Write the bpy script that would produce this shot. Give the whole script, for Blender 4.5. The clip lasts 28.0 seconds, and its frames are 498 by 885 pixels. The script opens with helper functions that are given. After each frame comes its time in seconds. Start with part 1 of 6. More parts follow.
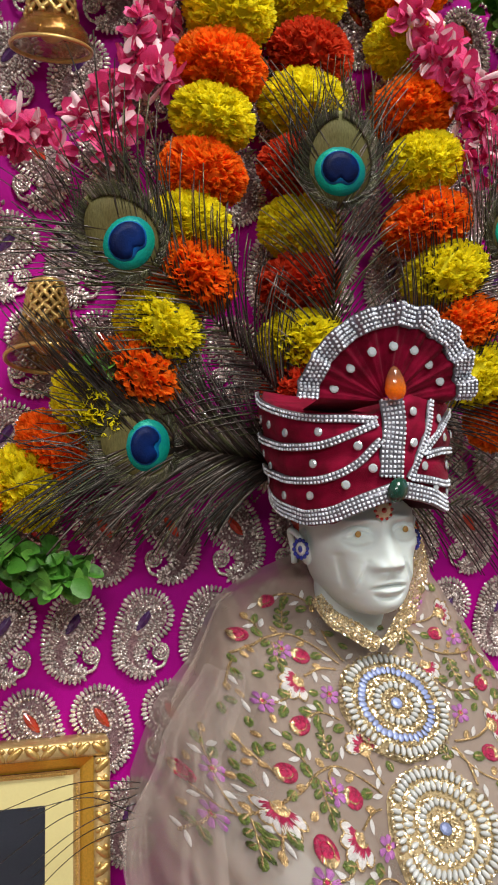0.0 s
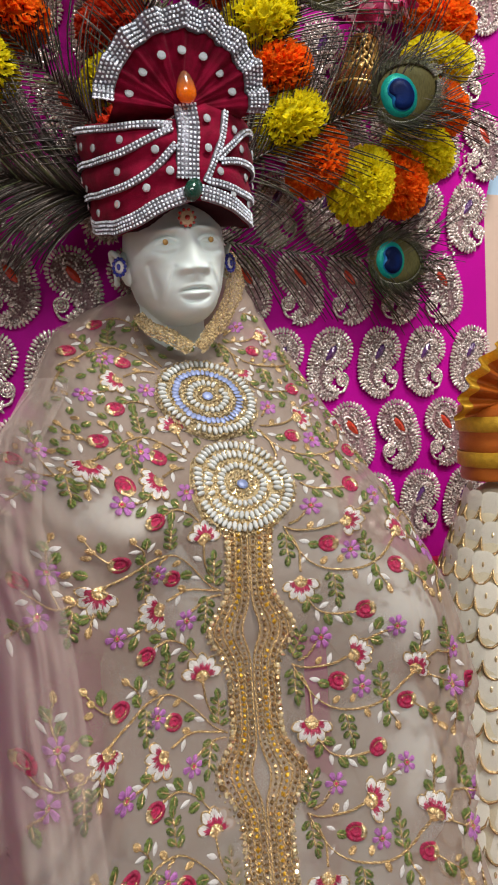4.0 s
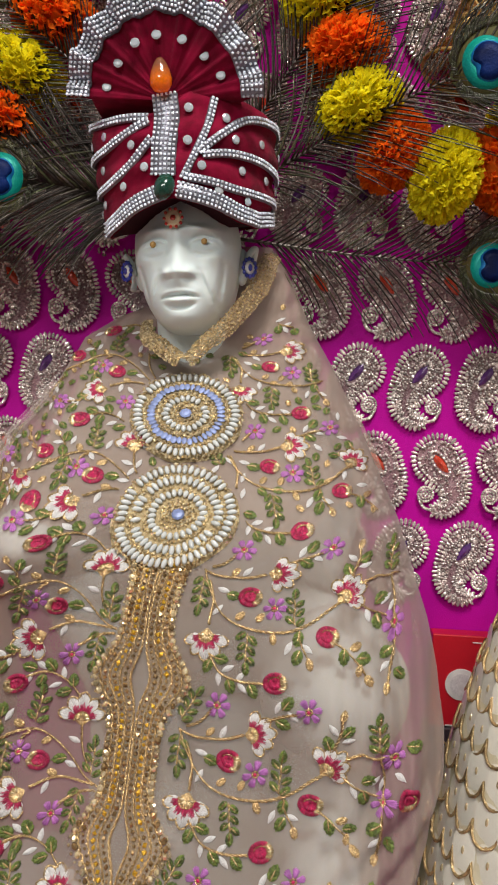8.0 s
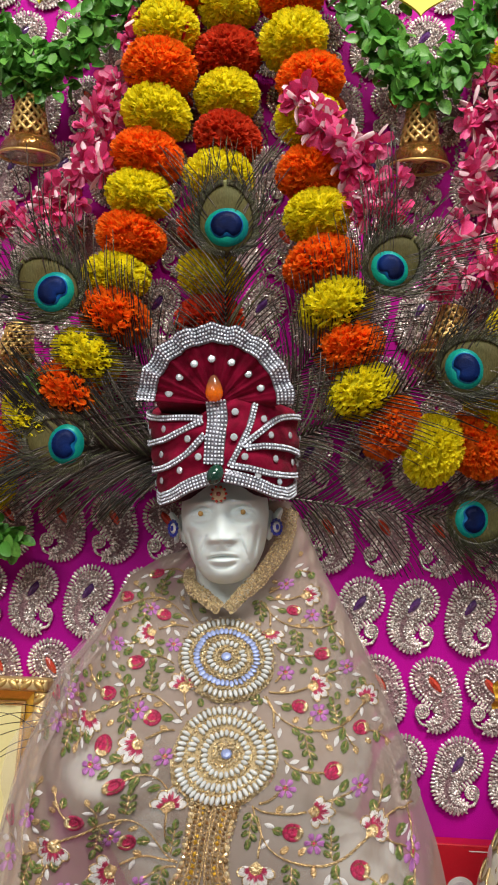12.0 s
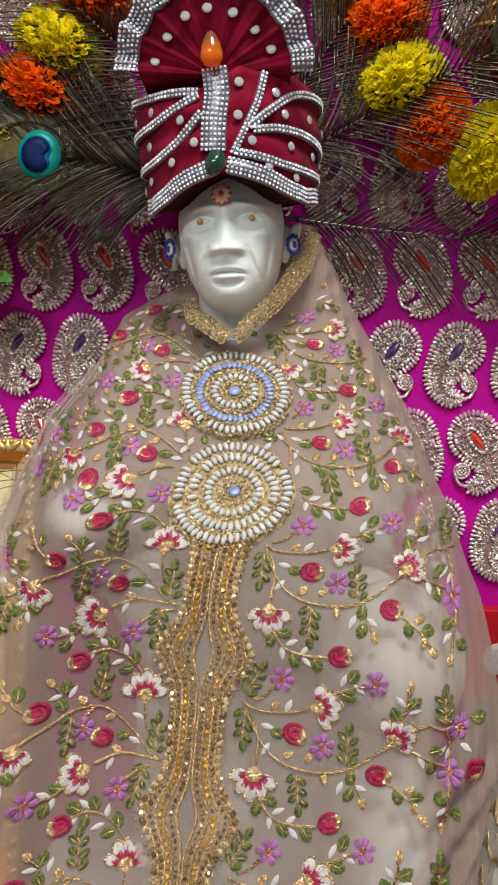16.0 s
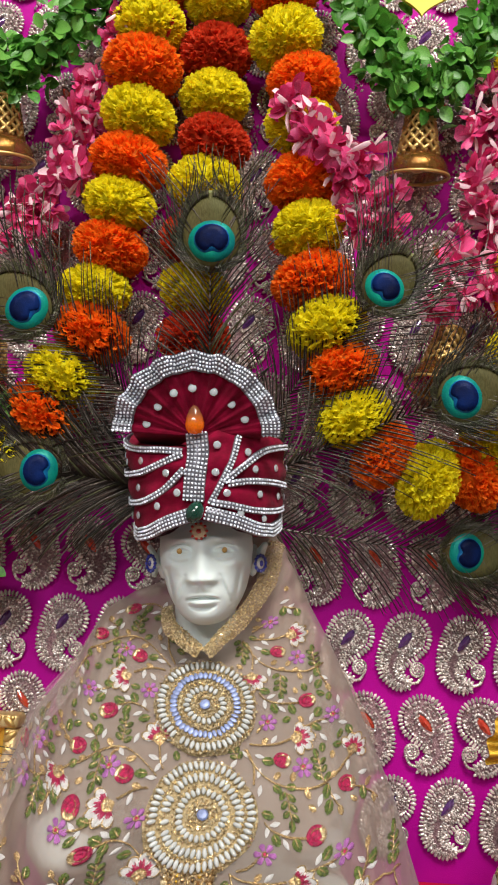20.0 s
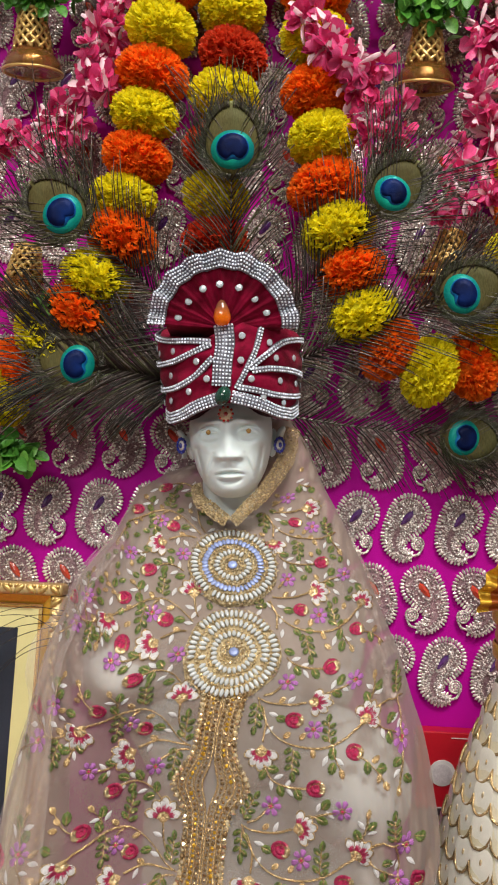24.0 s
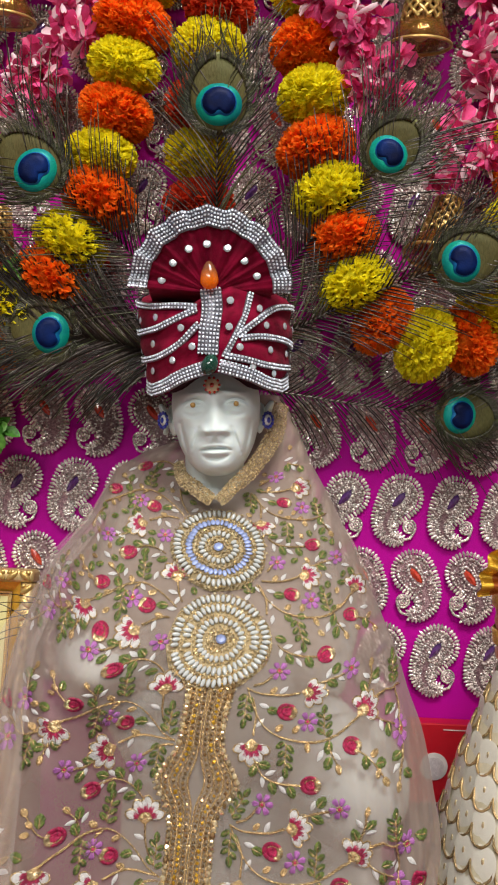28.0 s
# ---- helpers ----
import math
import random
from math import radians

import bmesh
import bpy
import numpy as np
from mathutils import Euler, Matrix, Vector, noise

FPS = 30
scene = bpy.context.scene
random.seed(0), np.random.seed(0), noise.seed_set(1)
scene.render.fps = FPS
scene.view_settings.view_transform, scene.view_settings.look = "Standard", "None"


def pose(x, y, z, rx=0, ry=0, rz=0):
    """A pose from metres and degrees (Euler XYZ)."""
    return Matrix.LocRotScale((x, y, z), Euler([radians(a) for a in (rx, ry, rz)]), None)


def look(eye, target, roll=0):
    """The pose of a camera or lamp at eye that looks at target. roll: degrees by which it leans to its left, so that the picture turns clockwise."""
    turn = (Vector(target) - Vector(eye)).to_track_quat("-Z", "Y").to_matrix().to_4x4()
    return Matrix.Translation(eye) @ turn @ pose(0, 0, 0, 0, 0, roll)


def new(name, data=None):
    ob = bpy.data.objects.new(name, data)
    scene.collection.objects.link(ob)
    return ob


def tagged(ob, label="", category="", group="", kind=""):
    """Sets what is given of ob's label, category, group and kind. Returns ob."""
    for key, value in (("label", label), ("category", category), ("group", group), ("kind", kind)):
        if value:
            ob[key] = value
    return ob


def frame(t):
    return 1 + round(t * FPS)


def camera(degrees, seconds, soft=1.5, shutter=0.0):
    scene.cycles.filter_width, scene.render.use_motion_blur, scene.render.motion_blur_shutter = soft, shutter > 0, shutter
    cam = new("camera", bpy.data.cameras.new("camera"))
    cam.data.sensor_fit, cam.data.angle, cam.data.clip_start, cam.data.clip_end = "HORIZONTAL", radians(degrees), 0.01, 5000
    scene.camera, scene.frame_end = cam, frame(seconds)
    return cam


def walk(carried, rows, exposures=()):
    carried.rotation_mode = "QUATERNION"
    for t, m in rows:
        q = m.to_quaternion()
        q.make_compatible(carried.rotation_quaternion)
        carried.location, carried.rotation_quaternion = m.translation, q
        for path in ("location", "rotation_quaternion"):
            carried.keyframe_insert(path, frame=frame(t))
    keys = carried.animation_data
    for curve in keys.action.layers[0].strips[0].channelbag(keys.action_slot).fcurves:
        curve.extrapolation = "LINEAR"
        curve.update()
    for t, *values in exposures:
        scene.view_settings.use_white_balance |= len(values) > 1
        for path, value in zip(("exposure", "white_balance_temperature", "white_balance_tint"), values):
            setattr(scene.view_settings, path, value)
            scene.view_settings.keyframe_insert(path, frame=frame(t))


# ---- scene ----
cam = camera(34.15, 28.0, 2.0)
PATH = [
    (0, (-0.1705, -0.4798, 0.4215), (-0.0357, 0.0015, 0.4360), 0.17),
    (0.5, (-0.1711, -0.4908, 0.4104), (-0.0113, -0.0173, 0.4251), -0.16),
    (1, (-0.1627, -0.4920, 0.3982), (0.0109, -0.0233, 0.4109), -0.13),
    (1.5, (-0.1552, -0.4973, 0.3991), (0.0212, -0.0296, 0.4107), -0.33),
    (2, (-0.1457, -0.5109, 0.3838), (0.0316, -0.0434, 0.3901), -0.68),
    (2.5, (-0.1364, -0.5273, 0.3674), (0.0390, -0.0591, 0.3651), -1.27),
    (3, (-0.1331, -0.5341, 0.3448), (0.0374, -0.0642, 0.3352), -1.90),
    (3.5, (-0.1271, -0.5413, 0.3266), (0.0422, -0.0713, 0.3054), -2.22),
    (5.5, (-0.1090, -0.5218, 0.2797), (0.0479, -0.0526, 0.2072), -1.90),
    (6, (-0.1123, -0.5317, 0.2830), (0.0267, -0.0574, 0.2070), -1.43),
    (6.5, (-0.0840, -0.5386, 0.2828), (0.0148, -0.0540, 0.2098), -0.97),
    (7, (-0.0029, -0.5420, 0.2846), (0.0424, -0.0483, 0.2201), -0.01),
    (7.5, (0.0622, -0.5272, 0.2946), (0.0570, -0.0301, 0.2411), 1.00),
    (8, (0.0773, -0.5116, 0.3163), (0.0327, -0.0145, 0.2853), 2.02),
    (8.5, (0.0813, -0.5037, 0.3770), (0.0112, -0.0087, 0.3721), 3.01),
    (9, (0.0744, -0.4819, 0.4244), (-0.0002, 0.0124, 0.4276), 3.44),
    (9.5, (0.0763, -0.4658, 0.4238), (0.0035, 0.0285, 0.4442), 3.14),
    (10, (0.0672, -0.4537, 0.4253), (0.0120, 0.0419, 0.4618), 2.77),
    (10.5, (0.0660, -0.4755, 0.4229), (0.0249, 0.0200, 0.4761), 1.99),
    (11, (0.0652, -0.5794, 0.3776), (0.0383, -0.0847, 0.4455), 1.58),
    (11.5, (0.0556, -0.6115, 0.3708), (0.0301, -0.1167, 0.4383), 1.90),
    (12, (0.0395, -0.5990, 0.3779), (0.0169, -0.1026, 0.4330), 2.31),
    (12.5, (0.0324, -0.4987, 0.3910), (0.0076, -0.0003, 0.4230), 2.51),
    (14.5, (0.0888, -0.4604, 0.3617), (0.0065, 0.0325, 0.3436), 3.34),
    (15, (0.0900, -0.4858, 0.3524), (0.0115, 0.0075, 0.3299), 2.87),
    (15.5, (0.0848, -0.5043, 0.3364), (0.0249, -0.0087, 0.3077), 2.06),
    (16, (0.0461, -0.5147, 0.3109), (0.0102, -0.0175, 0.2717), 1.50),
    (16.5, (0.0356, -0.5065, 0.2838), (0.0160, -0.0097, 0.2313), 1.37),
    (17, (0.0275, -0.4935, 0.2630), (0.0149, 0.0026, 0.2020), 1.71),
    (17.5, (0.0292, -0.5123, 0.2951), (0.0162, -0.0158, 0.2379), 2.31),
    (18, (0.0265, -0.5423, 0.3496), (0.0058, -0.0442, 0.3112), 2.65),
    (18.5, (0.0353, -0.5485, 0.3788), (0.0063, -0.0495, 0.3658), 2.91),
    (19, (0.0268, -0.5437, 0.3969), (-0.0065, -0.0448, 0.4057), 2.93),
    (19.5, (0.0241, -0.5392, 0.4156), (-0.0053, -0.0410, 0.4468), 2.93),
    (20, (0.0423, -0.5712, 0.4102), (0.0247, -0.0735, 0.4550), 2.92),
    (20.5, (0.0408, -0.6682, 0.3751), (0.0246, -0.1709, 0.4245), 2.84),
    (21, (0.0298, -0.6618, 0.3768), (0.0162, -0.1642, 0.4232), 2.80),
    (21.5, (0.0370, -0.6453, 0.3784), (0.0233, -0.1473, 0.4203), 2.83),
    (23.5, (0.0322, -0.6247, 0.3808), (0.0150, -0.1251, 0.3876), 2.66),
    (24, (0.0310, -0.6250, 0.3830), (0.0163, -0.1252, 0.3827), 2.56),
    (24.5, (0.0276, -0.6119, 0.3817), (0.0178, -0.1121, 0.3751), 2.49),
    (25, (0.0226, -0.6014, 0.3833), (0.0167, -0.1014, 0.3756), 2.40),
    (25.5, (0.0204, -0.5931, 0.3866), (0.0190, -0.0931, 0.3823), 2.48),
    (26, (0.0164, -0.5873, 0.3879), (0.0195, -0.0873, 0.3862), 2.68),
    (26.5, (0.0152, -0.5876, 0.3838), (0.0235, -0.0877, 0.3847), 2.89),
    (27, (0.0105, -0.5920, 0.3808), (0.0186, -0.0920, 0.3828), 3.10),
    (27.5, (0.0126, -0.5934, 0.3743), (0.0193, -0.0935, 0.3750), 3.04),
    (28, (0.0191, -0.5915, 0.3698), (0.0242, -0.0915, 0.3673), 2.83),
]
walk(cam, [(t, look(eye, target, roll)) for t, eye, target, roll in PATH])

# ---- world and lamps ----
world = bpy.data.worlds.new("world")
scene.world = world
world.use_nodes = True
world.node_tree.nodes["Background"].inputs[0].default_value = (0.9, 0.93, 1.0, 1)
world.node_tree.nodes["Background"].inputs[1].default_value = 0.24


def area_lamp(name, eye, target, width, height, watts, colour):
    data = bpy.data.lights.new(name, "AREA")
    data.shape, data.size, data.size_y, data.energy, data.color = "RECTANGLE", width, height, watts, colour
    lamp = new(name, data)
    lamp.matrix_world = look(eye, target)
    return lamp


# Unseen area light, added in front to brighten the statue and robe.
area_lamp("front_fill", (-0.45, -2.2, 1.40), (-0.05, -0.2, 0.50), 1.3, 0.16, 23, (1.0, 0.97, 0.93))
# Unseen area light below ceiling height, added to brighten the upper backdrop.
area_lamp("upper_fill", (0.22, -0.90, 1.56), (0.0, -0.1, 0.65), 0.45, 0.45, 24, (1.0, 0.95, 0.89))
scene.view_settings.exposure = 0.0


# ---- materials ----
def surf(name, base, rough=0.6, metal=0.0, second=None, var_scale=60.0, grain=900.0, bump=0.15, spread=0.12,
         clear=0.0, alpha=1.0, sheen=0.0, translucent=0.0, stretch=(1, 1, 1), transmission=0.0, subsurface=0.0, spec=0.5, island=False):
    m = bpy.data.materials.new(name)
    m.use_nodes = True
    nt = m.node_tree
    bsdf = nt.nodes["Principled BSDF"]
    coord = nt.nodes.new("ShaderNodeTexCoord")
    mapping = nt.nodes.new("ShaderNodeMapping")
    mapping.inputs["Scale"].default_value = stretch
    nt.links.new(coord.outputs["Object"], mapping.inputs["Vector"])
    big = nt.nodes.new("ShaderNodeTexNoise")
    big.inputs["Scale"].default_value, big.inputs["Detail"].default_value = var_scale, 3
    fine = nt.nodes.new("ShaderNodeTexNoise")
    fine.inputs["Scale"].default_value, fine.inputs["Detail"].default_value = grain, 4
    for n in (big, fine):
        nt.links.new(mapping.outputs["Vector"], n.inputs["Vector"])
    info = nt.nodes.new("ShaderNodeObjectInfo")
    mixc = nt.nodes.new("ShaderNodeMix")
    mixc.data_type = "RGBA"
    other = second or tuple(c * 0.72 for c in base)
    mixc.inputs["A"].default_value, mixc.inputs["B"].default_value = (*base, 1), (*other, 1)
    ramp = nt.nodes.new("ShaderNodeMapRange")
    ramp.inputs["From Min"].default_value, ramp.inputs["From Max"].default_value = 0.35, 0.68
    nt.links.new(big.outputs["Fac"], ramp.inputs["Value"])
    nt.links.new(ramp.outputs["Result"], mixc.inputs["Factor"])
    hsv = nt.nodes.new("ShaderNodeHueSaturation")
    value = nt.nodes.new("ShaderNodeMapRange")
    value.inputs["To Min"].default_value, value.inputs["To Max"].default_value = 1 - spread, 1 + spread
    if island:
        geo = nt.nodes.new("ShaderNodeNewGeometry")
        nt.links.new(geo.outputs["Random Per Island"], value.inputs["Value"])
    else:
        nt.links.new(info.outputs["Random"], value.inputs["Value"])
    grainv = nt.nodes.new("ShaderNodeMapRange")
    grainv.inputs["From Min"].default_value, grainv.inputs["From Max"].default_value = 0.3, 0.7
    grainv.inputs["To Min"].default_value, grainv.inputs["To Max"].default_value = 1 - spread, 1 + spread
    nt.links.new(fine.outputs["Fac"], grainv.inputs["Value"])
    mul = nt.nodes.new("ShaderNodeMath")
    mul.operation = "MULTIPLY"
    nt.links.new(value.outputs["Result"], mul.inputs[0])
    nt.links.new(grainv.outputs["Result"], mul.inputs[1])
    nt.links.new(mul.outputs[0], hsv.inputs["Value"])
    nt.links.new(mixc.outputs["Result"], hsv.inputs["Color"])
    nt.links.new(hsv.outputs["Color"], bsdf.inputs["Base Color"])
    bsdf.inputs["Roughness"].default_value = rough
    bsdf.inputs["Metallic"].default_value = metal
    bsdf.inputs["Specular IOR Level"].default_value = spec
    bsdf.inputs["Coat Weight"].default_value = clear
    bsdf.inputs["Coat Roughness"].default_value = 0.12
    bsdf.inputs["Sheen Weight"].default_value = sheen
    bsdf.inputs["Transmission Weight"].default_value = transmission
    if subsurface:
        bsdf.inputs["Subsurface Weight"].default_value = subsurface
        bsdf.inputs["Subsurface Radius"].default_value = (0.004, 0.003, 0.002)
        bsdf.inputs["Subsurface Scale"].default_value = 1.0
    if bump:
        b = nt.nodes.new("ShaderNodeBump")
        b.inputs["Strength"].default_value, b.inputs["Distance"].default_value = bump, 0.0008
        nt.links.new(fine.outputs["Fac"], b.inputs["Height"])
        nt.links.new(b.outputs["Normal"], bsdf.inputs["Normal"])
    out = nt.nodes["Material Output"]
    last = bsdf.outputs[0]
    if translucent:
        tr = nt.nodes.new("ShaderNodeBsdfTranslucent")
        nt.links.new(hsv.outputs["Color"], tr.inputs["Color"])
        mx = nt.nodes.new("ShaderNodeMixShader")
        mx.inputs[0].default_value = translucent
        nt.links.new(last, mx.inputs[1])
        nt.links.new(tr.outputs[0], mx.inputs[2])
        last = mx.outputs[0]
    if alpha < 1:
        tp = nt.nodes.new("ShaderNodeBsdfTransparent")
        mx = nt.nodes.new("ShaderNodeMixShader")
        mx.inputs[0].default_value = alpha
        nt.links.new(tp.outputs[0], mx.inputs[1])
        nt.links.new(last, mx.inputs[2])
        last = mx.outputs[0]
    nt.links.new(last, out.inputs["Surface"])
    return m


SATIN = surf("magenta_satin", (0.48, 0.0006, 0.30), 0.62, second=(0.39, 0.0005, 0.25), var_scale=14, grain=1500, bump=0.25, spread=0.05, spec=0.14)
ZARI = surf("silver_zari", (0.98, 0.91, 0.86), 0.16, 0.5, second=(0.62, 0.49, 0.46), var_scale=420, grain=2500, bump=0.2, spread=0.5, clear=0.9, island=True)
ZARI_BASE = surf("silver_zari_ground", (0.34, 0.22, 0.23), 0.4, 0.2, second=(0.18, 0.09, 0.11), var_scale=900, grain=2500, bump=0.9, spread=0.3)
CRYSTAL = surf("cut_crystal", (0.90, 0.95, 1.0), 0.10, 0.05, second=(0.70, 0.78, 0.93), var_scale=900, bump=0, spread=0.4, clear=0.8, island=True)
CRYSTAL_BASE = surf("crystal_setting", (0.22, 0.22, 0.26), 0.3, 0.6, var_scale=600, bump=0.3)
STUD = surf("clear_stud", (0.66, 0.72, 0.76), 0.06, 0.4, second=(0.46, 0.52, 0.57), var_scale=500, bump=0, clear=1.0)
VIOLET_GEM = surf("violet_gem", (0.11, 0.035, 0.16), 0.1, 0.0, second=(0.05, 0.02, 0.10), var_scale=200, bump=0, clear=1)
RED_GEM = surf("red_gem", (0.55, 0.06, 0.03), 0.12, 0.0, second=(0.42, 0.035, 0.02), var_scale=200, bump=0, clear=1)
MARBLE = surf("white_marble", (0.70, 0.775, 0.765), 0.55, second=(0.64, 0.72, 0.71), var_scale=40, grain=300, bump=0.02, spread=0.015, subsurface=0.12, spec=0.22)
IRIS = surf("gold_paint", (0.62, 0.36, 0.10), 0.4, 0.2, bump=0)
VELVET = surf("maroon_velvet", (0.23, 0.0022, 0.028), 0.7, second=(0.11, 0.001, 0.012), var_scale=110, grain=2200, bump=0.45, spread=0.16, sheen=0.04, spec=0.07)
AMBER = surf("amber_stone", (0.98, 0.24, 0.004), 0.10, second=(0.30, 0.12, 0.06), var_scale=60, bump=0, clear=0.7, transmission=0.3, translucent=0.35)
tint = AMBER.node_tree  # light gathered in the foot is painted as bright orange, smoky towards the tip
rise, band = tint.nodes.new("ShaderNodeSeparateXYZ"), tint.nodes.new("ShaderNodeMapRange")
band.inputs["From Min"].default_value, band.inputs["From Max"].default_value = 0.005, 0.012
tint.links.new(tint.nodes["Texture Coordinate"].outputs["Object"], rise.inputs[0])
tint.links.new(rise.outputs["Z"], band.inputs["Value"])
tint.links.new(band.outputs["Result"], tint.nodes["Mix"].inputs["Factor"])
# near-black colour standing in for the shade inside the turban
UNDERSIDE_SHADE = surf("underside_shade", (0.03, 0.004, 0.008), 0.8, bump=0.1, spec=0.1)
EMERALD = surf("emerald_stone", (0.006, 0.055, 0.032), 0.16, second=(0.004, 0.03, 0.02), var_scale=80, bump=0, clear=0.5)
BLUE_STONE = surf("blue_stone", (0.02, 0.03, 0.32), 0.12, bump=0, clear=1)
RUBY = surf("ruby_stone", (0.55, 0.03, 0.02), 0.12, bump=0, clear=1)
ENAMEL = surf("cream_enamel", (0.86, 0.68, 0.44), 0.3, bump=0)
TULLE = surf("beige_tulle", (0.43, 0.33, 0.272), 0.72, second=(0.365, 0.273, 0.225), var_scale=18, grain=2600, bump=0.12, alpha=0.50, sheen=0.2, translucent=0.2, spread=0.04)
UNDER = surf("beige_under_tulle", (0.47, 0.37, 0.305), 0.72, second=(0.41, 0.315, 0.26), var_scale=18, grain=2600, bump=0.12, alpha=0.46, translucent=0.15, spread=0.04)
VEIL = surf("pale_tulle_veil", (0.62, 0.53, 0.48), 0.7, second=(0.54, 0.45, 0.41), var_scale=22, grain=2600, bump=0.12, alpha=0.27, sheen=0.25, translucent=0.25, spread=0.04)
GOLD = surf("gold_bead", (0.92, 0.77, 0.50), 0.16, 0.7, second=(0.60, 0.46, 0.25), var_scale=500, bump=0.1, spread=0.45, island=True)
GOLD_CLOTH = surf("gold_lace", (0.62, 0.50, 0.29), 0.35, 0.35, second=(0.42, 0.31, 0.16), var_scale=2200, grain=5000, bump=0.7, spread=0.3)
GOLD_THREAD = surf("gold_thread", (0.74, 0.55, 0.28), 0.22, 0.65, second=(0.38, 0.24, 0.11), var_scale=1200, grain=3200, bump=0.6, spread=0.4, island=True)
PEARL = surf("pearl", (0.58, 0.59, 0.57), 0.22, second=(0.50, 0.53, 0.525), var_scale=160, bump=0, clear=0.35, spread=0.12)
MIRROR_BLUE = surf("pale_blue_mirror", (0.24, 0.29, 0.52), 0.4, 0.2, second=(0.20, 0.26, 0.46), var_scale=150, bump=0, spread=0.25)
LACE_NET = surf("gold_net", (0.52, 0.38, 0.20), 0.45, 0.3, second=(0.32, 0.21, 0.10), var_scale=2200, grain=5000, bump=0.5, spread=0.3, alpha=0.40)
DARK_GOLD = surf("antique_gold_bead", (0.42, 0.28, 0.13), 0.22, 0.6, second=(0.24, 0.14, 0.06), var_scale=500, bump=0.1, spread=0.4, island=True)
T_PINK = surf("crimson_thread", (0.46, 0.011, 0.085), 0.42, second=(0.26, 0.006, 0.045), var_scale=900, grain=3000, bump=0.7, spread=0.35, island=True)
T_WHITE = surf("white_thread", (0.62, 0.61, 0.60), 0.5, second=(0.50, 0.48, 0.47), var_scale=900, grain=3000, bump=0.6, spread=0.14, island=True)
T_PURPLE = surf("lilac_thread", (0.43, 0.155, 0.42), 0.45, second=(0.33, 0.10, 0.34), var_scale=800, grain=3000, bump=0.6, spread=0.25, island=True)
T_GREEN = surf("olive_thread", (0.125, 0.165, 0.030), 0.42, second=(0.05, 0.078, 0.014), var_scale=800, grain=3000, bump=0.7, spread=0.5, island=True)
MARI_Y = surf("yellow_petal", (0.92, 0.85, 0.03), 0.65, second=(0.82, 0.73, 0.02), var_scale=150, grain=900, bump=0.2, translucent=0.5, spec=0.2, spread=0.2, island=True)
MARI_O = surf("orange_petal", (0.96, 0.25, 0.018), 0.65, second=(0.86, 0.17, 0.010), var_scale=150, grain=900, bump=0.2, translucent=0.5, spec=0.2, spread=0.2, island=True)
MARI_R = surf("rust_petal", (0.74, 0.085, 0.030), 0.65, second=(0.60, 0.055, 0.02), var_scale=150, grain=900, bump=0.2, translucent=0.45, spec=0.2, spread=0.2, island=True)
PINK_PETAL = surf("pink_petal", (0.66, 0.030, 0.18), 0.45, second=(0.82, 0.14, 0.34), var_scale=160, grain=700, bump=0.15, translucent=0.35, spread=0.4, island=True)
WHITE_PETAL = surf("pale_petal", (0.90, 0.78, 0.80), 0.45, second=(0.88, 0.52, 0.62), var_scale=90, bump=0.1, translucent=0.35)
DEEP_PETAL = surf("deep_pink_petal", (0.55, 0.018, 0.12), 0.5, second=(0.66, 0.05, 0.20), var_scale=70, grain=700, bump=0.15, translucent=0.25, spread=0.3, island=True)
LEAF = surf("green_leaf", (0.075, 0.26, 0.028), 0.4, second=(0.045, 0.17, 0.02), var_scale=60, grain=500, bump=0.15, translucent=0.25, spread=0.35, island=True)
LEAF_LIGHT = surf("light_green_leaf", (0.17, 0.42, 0.065), 0.4, second=(0.10, 0.30, 0.04), var_scale=60, grain=500, bump=0.15, translucent=0.25, spread=0.3, island=True)
CARD = surf("yellow_card", (0.72, 0.55, 0.045), 0.6, second=(0.69, 0.52, 0.04), var_scale=30, bump=0.03, spread=0.03)
BRASS = surf("brass", (0.72, 0.50, 0.18), 0.32, 0.65, second=(0.52, 0.33, 0.10), var_scale=120, bump=0.15, spread=0.12)
AMBER_GLASS = surf("amber_glass", (0.50, 0.24, 0.05), 0.08, 0.7, second=(0.30, 0.12, 0.02), var_scale=260, bump=0.4, clear=0.3, alpha=0.42)
BARB = surf("feather_barb", (0.036, 0.026, 0.021), 0.3, 0.25, second=(0.016, 0.014, 0.012), var_scale=45, grain=800, bump=0, spread=0.5, island=True)
BARB_GREEN = surf("feather_barb_green", (0.075, 0.072, 0.030), 0.3, 0.3, second=(0.035, 0.045, 0.025), var_scale=45, grain=800, bump=0, spread=0.5, island=True)
BARB_PALE = surf("feather_barb_pale", (0.15, 0.125, 0.11), 0.28, 0.35, second=(0.08, 0.07, 0.06), var_scale=45, grain=800, bump=0, spread=0.5, island=True)
EYE_BRONZE = surf("feather_bronze", (0.072, 0.058, 0.020), 0.55, 0.0, second=(0.080, 0.078, 0.030), var_scale=45, grain=1200, bump=0.6, spread=0.2, spec=0.08, stretch=(1, 1, 0.3))
EYE_RIM = surf("feather_rim", (0.20, 0.205, 0.075), 0.5, 0.1, second=(0.13, 0.15, 0.07), var_scale=100, grain=1200, bump=0.4, spec=0.25)
EYE_TEAL = surf("feather_teal", (0.003, 0.27, 0.18), 0.35, 0.2, second=(0.003, 0.18, 0.19), var_scale=50, grain=1200, bump=0.3, spec=0.2)
EYE_BLUE = surf("feather_blue", (0.002, 0.005, 0.030), 0.45, 0.1, second=(0.002, 0.016, 0.10), var_scale=60, grain=1200, bump=0.3, spec=0.1)
